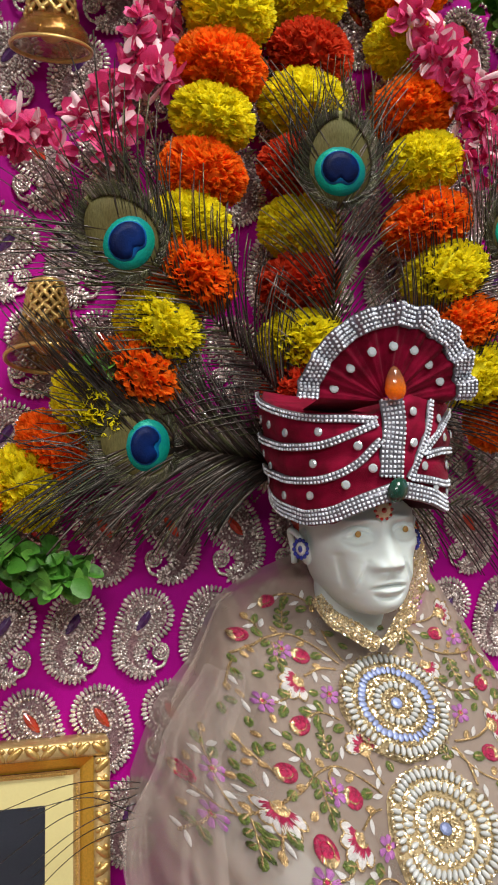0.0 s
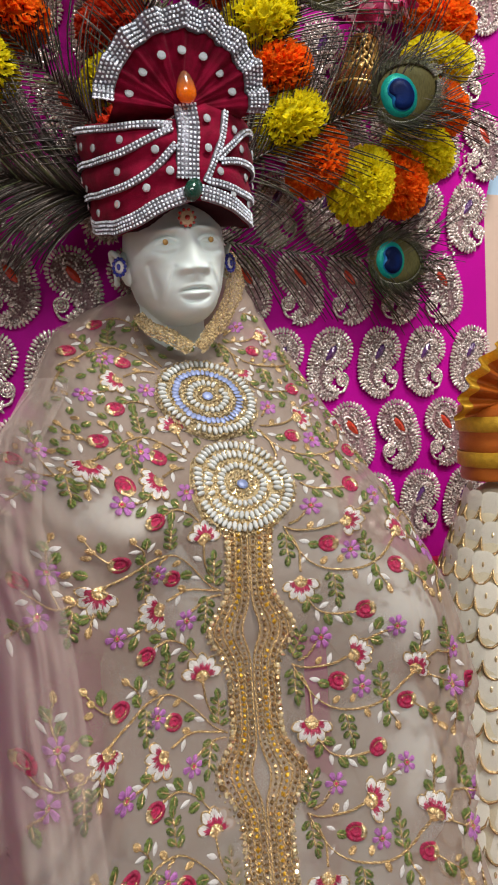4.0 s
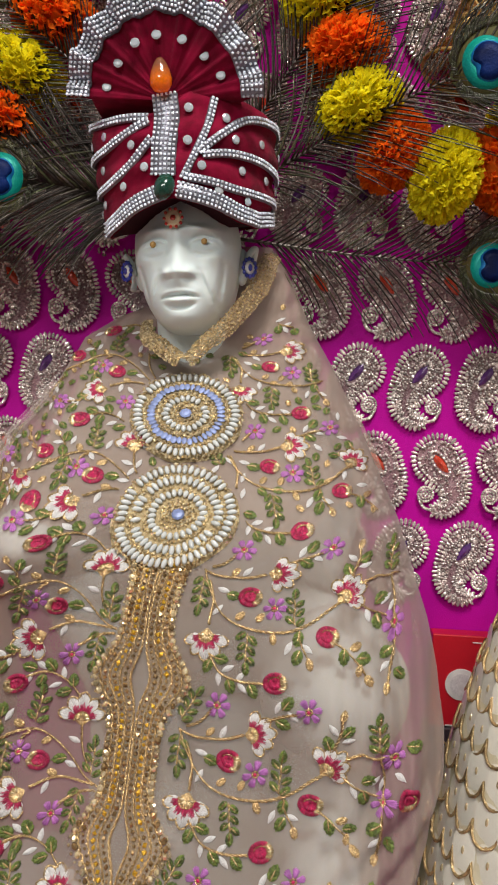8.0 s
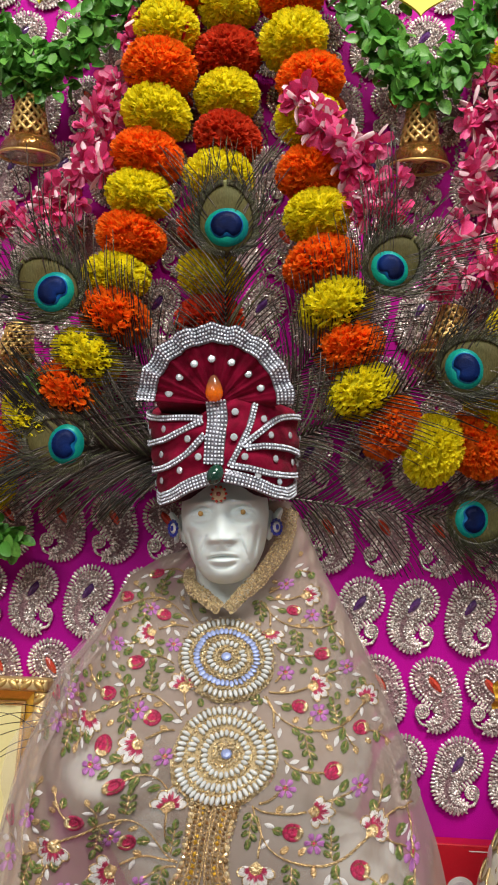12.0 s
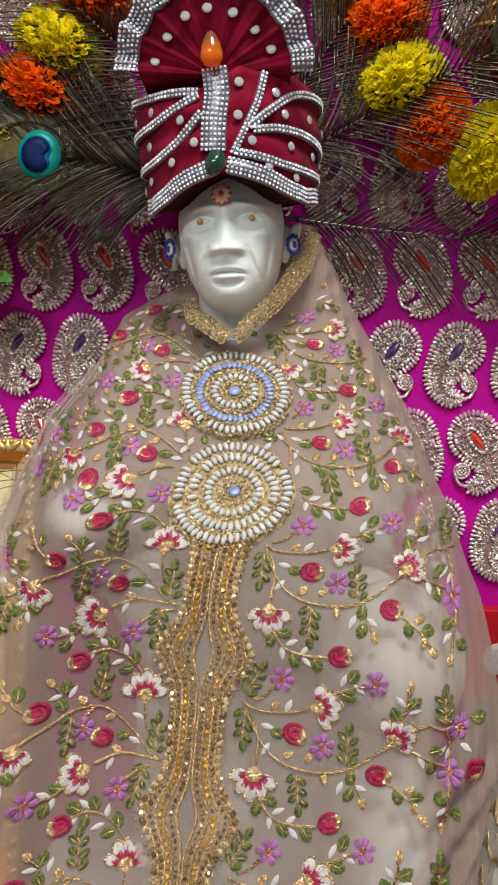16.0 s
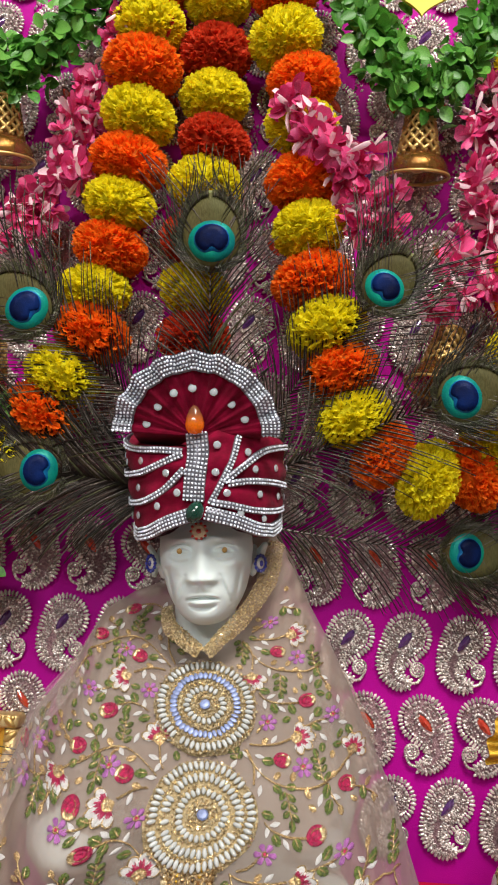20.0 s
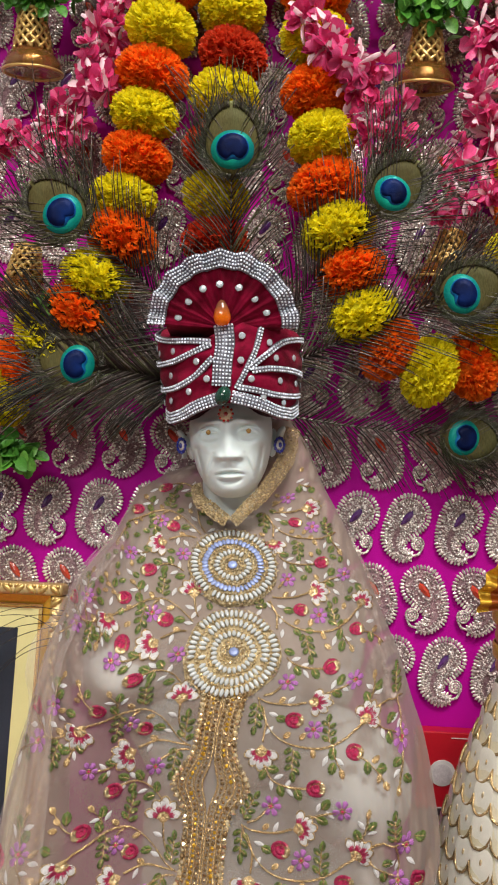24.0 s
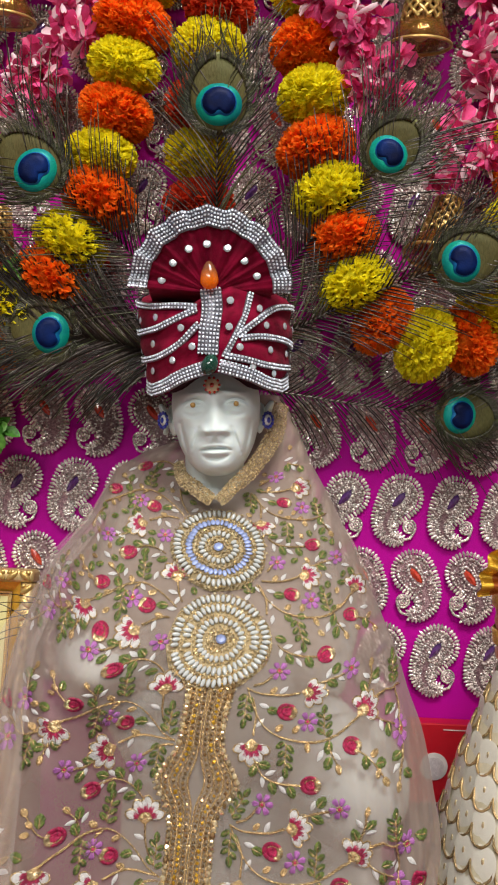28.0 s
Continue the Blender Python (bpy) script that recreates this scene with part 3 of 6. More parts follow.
def face_relief(x, z):
    """How far the face stands forward, in metres; the nose tip is a little under the origin."""
    ax = np.abs(x)
    d = 0.0026 * both(x, z, 0.0115, 0.0182, 0.0080, 0.0024) + 0.0012 * gauss(x, z, 0, 0.0185, 0.006, 0.004)  # brows
    d -= 0.0054 * both(x, z, 0.0118, 0.0126, 0.0064, 0.0040) + 0.0016 * both(x, z, 0.0060, 0.0122, 0.0022, 0.0040)  # sockets
    d += 0.0034 * both(x, z, 0.0126, 0.0116, 0.0056, 0.0030)  # eyeballs
    e = (ax - 0.0126) / 0.0066
    open_eye = np.exp(-(e**6))
    d += 0.0016 * np.exp(-(((z - 0.0140 + 0.0026 * e * e + 0.0005 * e) / 0.0009) ** 2)) * open_eye  # upper lids
    d -= 0.0014 * np.exp(-(((z - 0.0158 + 0.0024 * e * e) / 0.0008) ** 2)) * open_eye
    d += 0.0006 * np.exp(-(((z - 0.0098 - 0.0012 * e * e) / 0.0008) ** 2)) * open_eye
    d += 0.0007 * np.exp(-(((z - 0.0078 - 0.0012 * e * e) / 0.0012) ** 2)) * open_eye  # bags
    d -= 0.0010 * np.exp(-(((z - 0.0055 - 0.0020 * e * e) / 0.0013) ** 2)) * open_eye
    ridge = np.clip((0.0175 - z) / 0.0215, 0, 1)
    bridge = (0.0020 + 0.0052 * ridge**1.2) * np.exp(-((ax / (0.0040 + 0.0022 * ridge)) ** 2.0))
    d += bridge / (1 + np.exp((-z - 0.0062) / 0.0011)) / (1 + np.exp((z - 0.0180) / 0.0018))
    under = 1 / (1 + np.exp((-z - 0.0064) / 0.0010))
    d += (0.0022 * gauss(x, z, 0, -0.0038, 0.0050, 0.0030) + 0.0038 * both(x, z, 0.0062, -0.0040, 0.0028, 0.0027)) * under
    d -= 0.0008 * both(x, z, 0.0034, -0.0066, 0.0018, 0.0008)
    d += 0.0022 * gauss(x, z, 0, -0.0078, 0.0060, 0.0022)  # lip under the nose
    d += 0.0034 * both(x, z, 0.0192, 0.0050, 0.0058, 0.0040)  # cheekbones
    d += 0.0012 * groove(x, z, 0.0125, -0.0010, 0.0172, -0.0150, 0.0026)
    d -= 0.0016 * groove(x, z, 0.0098, -0.0020, 0.0150, -0.0170, 0.0013)  # folds from the nose
    d -= 0.0044 * groove(x, z, 0.0214, 0.0015, 0.0172, -0.0200, 0.0015)  # long cheek creases
    d += 0.0010 * groove(x, z, 0.0235, -0.0005, 0.0195, -0.0160, 0.0018)
    d -= 0.0036 * groove(x, z, 0.0258, -0.0015, 0.0216, -0.0150, 0.0026)  # hollows under the cheekbones
    d -= 0.0010 * groove(x, z, 0.0245, 0.0150, 0.0255, 0.0040, 0.0022)  # temples
    d += 0.0019 * np.exp(-(((z + 0.0102 + 20 * x * x) / 0.0026) ** 2) - (x / 0.0098) ** 4)  # moustache
    d -= 0.0007 * gauss(x, z, 0, -0.0090, 0.0012, 0.0022)
    d += 0.0012 * np.exp(-(((z + 0.0124 + 14 * x * x) / 0.0011) ** 2) - (x / 0.0086) ** 6)
    d -= 0.0019 * np.exp(-(((z + 0.0142 + 14 * x * x) / 0.0007) ** 2) - (x / 0.0084) ** 6)  # mouth, turned down at its ends
    d += 0.0023 * np.exp(-(((z + 0.0168 - 8 * x * x) / 0.0017) ** 2) - (x / 0.0068) ** 4)  # lower lip
    d -= 0.0014 * np.exp(-(((z + 0.0203 - 30 * x * x) / 0.0012) ** 2) - (x / 0.0074) ** 6)
    d += 0.0018 * gauss(x, z, 0, -0.0258, 0.0105, 0.0042)  # chin
    return d


def statue_mesh():
    s = Soup()
    rows, cols = 260, 300
    ph = np.linspace(0.02, math.pi - 0.02, rows)
    th = np.linspace(0, 2 * math.pi, cols, endpoint=False)
    P, T = np.meshgrid(ph, th, indexing="ij")
    z = np.cos(P)
    z = np.where(z > 0, z * 0.048, z * 0.0318)
    flat = np.sqrt(np.clip(1 - np.abs(np.cos(P)) ** np.where(np.cos(P) > 0, 2.6, 4.6), 0, 1))
    rx = np.interp(z, [-0.0305, -0.026, -0.0205, -0.012, 0.0, 0.012, 0.03, 0.048], [0.0172, 0.0184, 0.0203, 0.0236, 0.0268, 0.0284, 0.0290, 0.0288]) * flat ** 0.75
    ryf = np.interp(z, [-0.0305, -0.022, 0.0, 0.022, 0.048], [0.0400, 0.0390, 0.0370, 0.0350, 0.034]) * flat ** 0.6
    cx, sy = np.cos(T), np.sin(T)
    x = rx * np.sign(cx) * np.abs(cx) ** 0.85
    y = np.where(sy < 0, ryf, 0.04 * flat) * np.sign(sy) * np.abs(sy) ** 0.9
    front = np.clip(-sy, 0, 1) ** 0.5
    y = y - face_relief(x, z) * front
    head = LEAN @ pose(0.0015, 0.0375, -0.0232)
    s.add(np.stack([x, y, z], -1).reshape(-1, 3), grid_faces(rows, cols, wrap=True), head)
    for side in (-1, 1):  # ears: rim, hollow and lobe
        ear = head @ pose(side * 0.0280, 0.004, 0.004, 0, side * 5, side * -12)
        rim = [(side * (0.0035 + 0.003 * math.sin(a) ** 2), 0.006 * math.cos(a) + 0.001, 0.0100 * math.sin(a)) for a in np.linspace(-0.9, 3.3, 20)]
        tube(s, [np.array(ear @ Vector(p)) for p in rim], 0.0017, 8)
        s.add(BALL_V, BALL_F, ear @ Matrix.Diagonal((0.0034, 0.0058, 0.0100, 1)))
        iris = head @ Matrix.Translation((side * 0.0129, 0, 0.0121))
        s.add(BALL_V, BALL_F, iris @ Matrix.Translation((0, -0.0331, 0)) @ Matrix.Diagonal((0.0016, 0.0007, 0.0016, 1)), 1)
    hv, hf = ball(24, 14)

    def blob(c, r, turn=(0, 0, 0)):
        s.add(hv, hf, pose(*c, *turn) @ Matrix.Diagonal((*r, 1)))

    def limb(points, radii):
        tube(s, smooth_line(points, 18), np.interp(np.linspace(0, 1, 18), np.linspace(0, 1, len(radii)), radii), 16)

    limb([(0.002, -0.066, 0.365), (0.004, -0.062, 0.335), (0.006, -0.060, 0.30)], [0.019, 0.019, 0.026])
    blob((0.006, -0.055, 0.285), (0.062, 0.038, 0.060))
    blob((0.010, -0.060, 0.215), (0.075, 0.045, 0.075))
    for side, sx in ((-1, -0.060), (1, 0.074)):  # arms under the cloth
        limb([(sx * 0.80, -0.050, 0.305), (sx * 1.12, -0.064, 0.262), (sx * 1.0, -0.105, 0.225)], [0.019, 0.018, 0.015])
        blob((sx * 0.78, -0.050, 0.306), (0.020, 0.016, 0.022))
    limb([(-0.055, -0.07, 0.215), (-0.055, -0.120, 0.230), (-0.047, -0.142, 0.238)], [0.030, 0.024, 0.019])
    limb([(0.060, -0.07, 0.190), (0.078, -0.115, 0.188), (0.086, -0.145, 0.185)], [0.032, 0.028, 0.024])
    limb([(-0.042, -0.143, 0.236), (0.0, -0.148, 0.16), (0.022, -0.178, 0.075)], [0.018, 0.019, 0.013])
    limb([(0.084, -0.150, 0.180), (0.080, -0.155, 0.11), (0.072, -0.165, 0.03)], [0.025, 0.021, 0.014])
    blob((-0.046, -0.143, 0.241), (0.030, 0.0255, 0.018))
    blob((0.088, -0.146, 0.187), (0.030, 0.0260, 0.034))
    knee(s, -0.046, 0.250, 0.036, 0.020, 0.0012)
    knee(s, 0.088, 0.184, 0.034, 0.030, 0.0012)
    knee(s, 0.086, 0.120, 0.024, 0.050, 0.0080)
    blob((0.028, -0.205, 0.0400), (0.030, 0.022, 0.0110), (0, 6, 10))
    for k in range(5):  # toes
        limb([(0.006 + 0.0115 * k, -0.214 + 0.002 * k, 0.0415), (0.004 + 0.0112 * k, -0.2365 + 0.002 * k, 0.0395), (0.003 + 0.0113 * k, -0.243 + 0.002 * k, 0.0385)],
             [0.0070 - 0.0005 * k, 0.0072 - 0.0006 * k, 0.0052 - 0.0005 * k])
    box(s, -0.100, 0.112, -0.262, -0.020, -0.0270, 0.0335, bevel=0.006)
    box(s, -0.045, 0.075, -0.090, -0.020, 0.0300, 0.150, bevel=0.012)
    return s.data("statue", [MARBLE, IRIS])


# ---- the draped robe ----
ROBE_Y = [(0.400, -0.040), (0.380, -0.046), (0.358, -0.056), (0.340, -0.072), (0.322, -0.090), (0.302, -0.1085), (0.280, -0.128), (0.2575, -0.1470), (0.240, -0.164), (0.222, -0.1740), (0.200, -0.1800),
          (0.178, -0.1850), (0.150, -0.1945), (0.115, -0.2060), (0.075, -0.2180), (0.036, -0.2290)]
ROBE_L = [(0.036, -0.121), (0.09, -0.112), (0.15, -0.113), (0.20, -0.114), (0.25, -0.112), (0.287, -0.099), (0.31, -0.080), (0.345, -0.064), (0.358, -0.045), (0.372, -0.008), (0.400, 0.024)]
ROBE_R = [(0.036, 0.122), (0.078, 0.120), (0.094, 0.121), (0.12, 0.128), (0.15, 0.137), (0.17, 0.139), (0.19, 0.137), (0.21, 0.133), (0.25, 0.121), (0.30, 0.098), (0.33, 0.083), (0.355, 0.068), (0.380, 0.057), (0.400, 0.046)]
_z = np.linspace(0.036, 0.400, 600)
_y = np.interp(_z, [p[0] for p in ROBE_Y[::-1]], [p[1] for p in ROBE_Y[::-1]])
_k = np.ones(31) / 31
_y = np.convolve(np.pad(_y, 15, mode="edge"), _k, "valid")
_s = np.r_[0, np.cumsum(np.hypot(np.diff(_z), np.diff(_y)))]
ROBE_LEN = _s[-1]


def s_of_z(z):
    """Way along the cloth, from its top, at a height of its middle line."""
    return ROBE_LEN - np.interp(z, _z, _s)


def z_of_s(s):
    return np.interp(ROBE_LEN - np.asarray(s, float), _s, _z)


def robe_mid(z):
    return np.interp(z, [0.036, 0.12, 0.178, 0.222, 0.2575, 0.302, 0.34, 0.40], [-0.0035, 0.0015, 0.0042, 0.0070, 0.0135, 0.0090, 0.006, 0.035])


LEFT_P = ((0.13, 0.20, 0.26, 0.32, 0.40), (6.5, 4.2, 2.7, 2.2, 2.2))  # how square the cloth hangs on either side
RIGHT_P = ((0.10, 0.15, 0.19, 0.22, 0.26, 0.32), (8.5, 8.0, 6.0, 4.0, 2.7, 2.2))


def robe_depth(x, z):
    """The front of the cloth: y at a place across and a height."""
    x, z = np.asarray(x, float), np.asarray(z, float)
    yc = np.interp(z, _z, _y)
    mid = robe_mid(z)
    left, right = np.interp(z, *zip(*ROBE_L)), np.interp(z, *zip(*ROBE_R))
    u = np.where(x < mid, (mid - x) / (mid - left), (x - mid) / (right - mid)).clip(0, 0.9999)
    p = np.where(x < mid, np.interp(z, *LEFT_P), np.interp(z, *RIGHT_P))
    prof = (1 - u**p) ** (1 / p)
    back = np.interp(z, [0.30, 0.36, 0.40], [-0.048, -0.035, -0.028])
    low = np.interp(z, [0.10, 0.20], [1.0, 0.0])
    fold = 0.034 * gauss(x, z, -0.050, 0.256, 0.032, 0.026) + 0.016 * gauss(x, z, -0.058, 0.306, 0.026, 0.024) + 0.012 * gauss(x, z, -0.070, 0.222, 0.030, 0.045)
    fold = fold + 0.013 * gauss(x, z, 0.088, 0.200, 0.034, 0.040) + 0.017 * gauss(x, z, 0.070, 0.252, 0.024, 0.018) - 0.010 * gauss(x, z, -0.020, 0.145, 0.030, 0.065)
    fold = fold + 0.060 * gauss(x, z, -0.122, 0.128, 0.044, 0.075) + 0.012 * gauss(x, z, 0.095, 0.06, 0.045, 0.055)
    fold = fold + low * 0.0032 * np.sin(x * 150 + 6 * z) * np.clip(np.abs(u) - 0.1, 0, 1) + 0.0012 * np.sin(x * 95 + 22 * z) * u
    fold = fold + 0.0045 * np.clip(u - 0.75, 0, 1) * 4 * np.sin(z * 120 + np.sign(x) * 1.3) * np.interp(z, [0.1, 0.3], [1, 0.3])
    rim = np.clip((u - 0.55) / 0.45, 0, 1)
    fold = fold + 0.0036 * rim * np.sin(x * 330 + 14 * np.sin(z * 26)) + 0.0016 * rim * np.sin(x * 800 + 40 * z)
    return back - (back - yc) * prof - fold * prof


def robe_point(a, s, lift=0.0):
    """A place on the cloth from the way across (a, from its middle line) and down (s, from its top)."""
    a, s = np.asarray(a, float), np.asarray(s, float)
    z = z_of_s(s)
    x = robe_mid(z) + a
    p = np.stack([x, robe_depth(x, z), z], -1)
    if np.any(lift):
        e = 0.0012
        pa = np.stack([x + e, robe_depth(x + e, z), z], -1) - np.stack([x - e, robe_depth(x - e, z), z], -1)
        z2, z1 = z_of_s(s + e), z_of_s(s - e)
        ps = np.stack([x, robe_depth(x, z2), z2], -1) - np.stack([x, robe_depth(x, z1), z1], -1)
        n = np.cross(ps, pa)
        n /= np.linalg.norm(n, axis=-1, keepdims=True) + 1e-12
        n = np.where(n[..., 1:2] > 0, -n, n)
        p = p + n * np.asarray(lift)[..., None]
    return p


def robe_cloth():
    s = Soup()
    rows, cols = 190, 170
    S = np.linspace(0.0, ROBE_LEN - 1e-4, rows)
    Z = z_of_s(S)
    th = np.linspace(0, math.pi, cols)
    c = np.cos(th)
    verts = []
    for z in Z:
        p = np.where(c < 0, float(np.interp(z, *LEFT_P)), float(np.interp(z, *RIGHT_P)))
        uu = np.sign(c) * np.abs(c) ** (2 / p) * 0.99995
        mid = robe_mid(z)
        left, right = np.interp(z, *zip(*ROBE_L)), np.interp(z, *zip(*ROBE_R))
        x = np.where(uu < 0, mid + uu * (mid - left), mid + uu * (right - mid))
        y = robe_depth(x, np.full_like(x, z))
        zz = np.maximum(z, 0.036 + 0.012 * np.exp(-(((x - 0.032) / 0.040) ** 2)) + 0.0035 * np.sin(x * 70 + 0.6))  # the hem lifts over the foot
        verts += [(x[0] - 0.002, -0.018, zz[0])] + list(zip(x, y, zz)) + [(x[-1] + 0.002, -0.018, zz[-1])]
    s.add(verts, grid_faces(rows, cols + 2))
    return s


def knee(soup, cx, cz, rx, rz, gap):
    """A rounded knee that presses close under the cloth."""
    rings, sides = 12, 36
    v = []
    for i in range(1, rings + 1):
        k = i / rings
        for j in range(sides):
            w = 2 * math.pi * j / sides
            x, z = cx + rx * k * math.cos(w), cz + rz * k * math.sin(w)
            v.append((x, float(robe_depth(x, z)) + gap + 0.030 * k**3, z))
    f = [tuple(range(sides - 1, -1, -1))]
    f += [(i * sides + j, i * sides + (j + 1) % sides, (i + 1) * sides + (j + 1) % sides, (i + 1) * sides + j) for i in range(rings - 1) for j in range(sides)]
    soup.add(v, f)


part("statue", statue_mesh(), None)
tagged(bpy.data.objects["statue"], "white marble seated statue with gold-painted eyes, wrapped in cloth", "statue")

robe = thing("robe", "sheer beige tulle robe embroidered with crimson and lilac flowers", "robe")
part("tulle", robe_cloth(), TULLE, robe)

shoulder = Soup()
rows, cols = 40, 120
verts = []
for z in np.linspace(0.398, 0.262, rows):
    left, right = float(np.interp(z, *zip(*ROBE_L))), float(np.interp(z, *zip(*ROBE_R)))
    x = (left + right) / 2 + (right - left) / 2 * np.sin(np.linspace(-1.5, 1.5, cols)) * 0.985
    level = z + 0.012 * np.sin(x * 70 + 0.5) * (0.398 - z) / 0.136
    verts += list(zip(x, robe_depth(x, level) + 0.0024, level))
part("under_layer", shoulder.add(verts, grid_faces(rows, cols)), UNDER, robe, "second layer of beige tulle over the shoulders")
veil = Soup()
rows, cols = 90, 46
verts = []
for z in np.linspace(0.318, 0.040, rows):
    left = float(np.interp(z, *zip(*ROBE_L)))
    wide = float(np.interp(z, [0.04, 0.20, 0.318], [0.040, 0.034, 0.014]))
    inner = float(robe_depth(left + wide, z))
    sway = 0.004 * math.sin(z * 46) + 0.003 * math.sin(z * 95 + 1.0)
    for j in range(cols):
        u = j / (cols - 1)
        x = left - 0.004 + sway * (1 - u) + u * (wide + 0.004)
        soft = u * u * (3 - 2 * u)
        fold = 0.0030 * math.sin(u * 17 + 2.4 * math.sin(z * 17) + z * 30) + 0.0016 * math.sin(u * 39 + z * 22)
        verts.append((x, min(-0.058 * (1 - soft) + (inner - 0.0030) * soft, float(robe_depth(max(x, left + 0.001), z)) - 0.0025) - 0.004 - fold * math.sin(math.pi * min(1, u * 1.02)) ** 0.5, z))
part("veil", veil.add(verts, grid_faces(rows, cols)), VEIL, robe, "plain sheer tulle veil hanging in soft folds")

# ---- robe trimmings: collar, rosettes, placket, embroidery ----
def robe_soup(soup, verts, faces, a0, s0, turn=0.0, scale=1.0, lift=0.0, slot=0):
    """Lays flat shapes (x right, y up, height; in mm) on the cloth at a place of it."""
    v = np.asarray(verts, float) * 1e-3
    c, n = math.cos(turn), math.sin(turn)
    x, y = (c * v[:, 0] - n * v[:, 1]) * scale, (n * v[:, 0] + c * v[:, 1]) * scale
    return soup.add(robe_point(a0 + x, s0 - y, v[:, 2] * scale + lift), faces, slot=slot)


def petal(cx, cy, turn, length, width, high, base=0.15, sharp=0.75, n=10):
    """A padded stitched petal as a low fan."""
    v = [(cx + 0.5 * length * math.cos(turn), cy + 0.5 * length * math.sin(turn), high)]
    for i in range(n):
        w = 2 * math.pi * i / n
        t = 0.5 + 0.5 * math.cos(w)
        along, across = length * t, width * math.sin(w) * (math.sin(math.pi * min(max(t, 0.06), 0.97) ** sharp) * 0.6 + 0.4)
        v.append((cx + along * math.cos(turn) - across * math.sin(turn), cy + along * math.sin(turn) + across * math.cos(turn), base))
    return v, [(0, 1 + i, 1 + (i + 1) % n) for i in range(n)]


PINK, WHITE, LILAC, OLIVE, GILT, BEAD = range(6)
THREADS = [T_PINK, T_WHITE, T_PURPLE, T_GREEN, GOLD_THREAD, GOLD]


def stitch(p, q, wide, high, low=0.1):
    """One satin stitch: a slim ridge from p to q, in mm."""
    p, q = np.asarray(p, float), np.asarray(q, float)
    d = q - p
    n = np.array((-d[1], d[0])) / (np.linalg.norm(d) + 1e-9) * wide / 2
    a, b = p + 0.25 * d, p + 0.78 * d
    v = [(*p, low), (*(a + n), low), (*(a - n), low), (*(b + n), low), (*(b - n), low), (*q, low), (*a, high), (*b, high)]
    return v, [(0, 6, 1), (0, 2, 6), (1, 6, 7, 3), (6, 2, 4, 7), (3, 7, 5), (7, 4, 5)]


def ray_at(angle, r):
    return np.array((r * math.cos(angle), r * math.sin(angle)))


def chain(points, wide, high, slot, low=0.3):
    """A stitched line through points."""
    return [(*stitch(p, np.asarray(q) + 0.15 * (np.asarray(q) - np.asarray(p)), wide, high, low), slot) for p, q in zip(points[:-1], points[1:])]


def lily(rng):
    """Half-open flower that opens along +x: white petals, crimson streaks, gold heart and outline."""
    out = []
    for k in range(5):
        t = (k - 2) * 0.60 + rng.uniform(-0.05, 0.05)
        size = (0.92, 1.0, 1.03, 1.0, 0.92)[k] * rng.uniform(0.95, 1.05)
        edge = [ray_at(t - 0.32, 4.8 * size), ray_at(t - 0.30, 7.2 * size), ray_at(t - 0.16, 8.7 * size), ray_at(t, 9.4 * size), ray_at(t + 0.16, 8.7 * size), ray_at(t + 0.30, 7.2 * size), ray_at(t + 0.32, 4.8 * size)]
        out += chain(edge, 0.75, 0.95, GILT)
        out.append((*petal(*ray_at(t, 2.0), t, 7.0 * size, 2.2, 0.5, 0.1, 0.7), WHITE))
        for j in range(-3, 4):
            out.append((*stitch(ray_at(t + j * 0.085, 2.6), ray_at(t + j * 0.090, (8.9 - 0.15 * j * j) * size), 1.25, 1.0, 0.35), WHITE))
        for j in range(-3, 4):
            out.append((*stitch(ray_at(t + j * 0.085 + 0.03, 2.2), ray_at(t + j * 0.08 + 0.03, (rng.uniform(5.8, 7.4) - 0.14 * j * j) * size), 0.78, 1.25, 0.55), PINK))
    out.append((*petal(-2.4, 0, 0, 5.0, 2.6, 0.9, 0.2, 1.0), GILT))
    for j in range(-4, 5):
        out.append((*stitch(ray_at(j * 0.36 + 0.1, 0.4), ray_at(j * 0.36, 3.0), 0.85, 1.35, 0.6), GILT if j % 2 else BEAD))
    out += chain([ray_at(j * 0.35, 2.9) for j in range(-5, 6)], 0.7, 1.6, GILT, 0.7)
    return out


def rosebud(rng):
    """Round bud: crimson coils, gold stitched cap towards -x."""
    ax, ay = 5.9, 5.0
    out = [(*petal(-5.2, 0, 0, 10.4, 4.3, 0.7, 0.1, 1.0, 16), PINK)]
    for i in range(27):
        w = -2.25 + 4.5 * i / 26
        out.append((*stitch((0.55 * ax * math.cos(w - 0.2), 0.55 * ay * math.sin(w - 0.2)), (ax * math.cos(w + 0.1), ay * math.sin(w + 0.1)), 1.15, 1.5, 0.25), PINK))
    for i in range(14):
        w = -2.0 + 4.0 * i / 13
        out.append((*stitch((0.16 * ax * math.cos(w), 0.16 * ay * math.sin(w)), (0.52 * ax * math.cos(w + 0.3), 0.52 * ay * math.sin(w + 0.3)), 1.0, 1.25, 0.5), PINK))
    out += chain([(0.56 * ax * math.cos(w), 0.56 * ay * math.sin(w)) for w in np.linspace(-2.3, -0.4, 6)], 0.45, 1.6, GILT, 0.8)
    for j in range(-5, 6):
        y = j * 0.78
        reach = -ax * math.sqrt(max(0.03, 1 - (y / (ay * 1.02)) ** 2)) * 1.03
        out.append((*stitch((reach, y), (min(reach * 0.35 + rng.uniform(-0.5, 0.3), -0.8), y * 0.62), 0.95, 1.6, 0.5), GILT if j % 2 else BEAD))
    return out


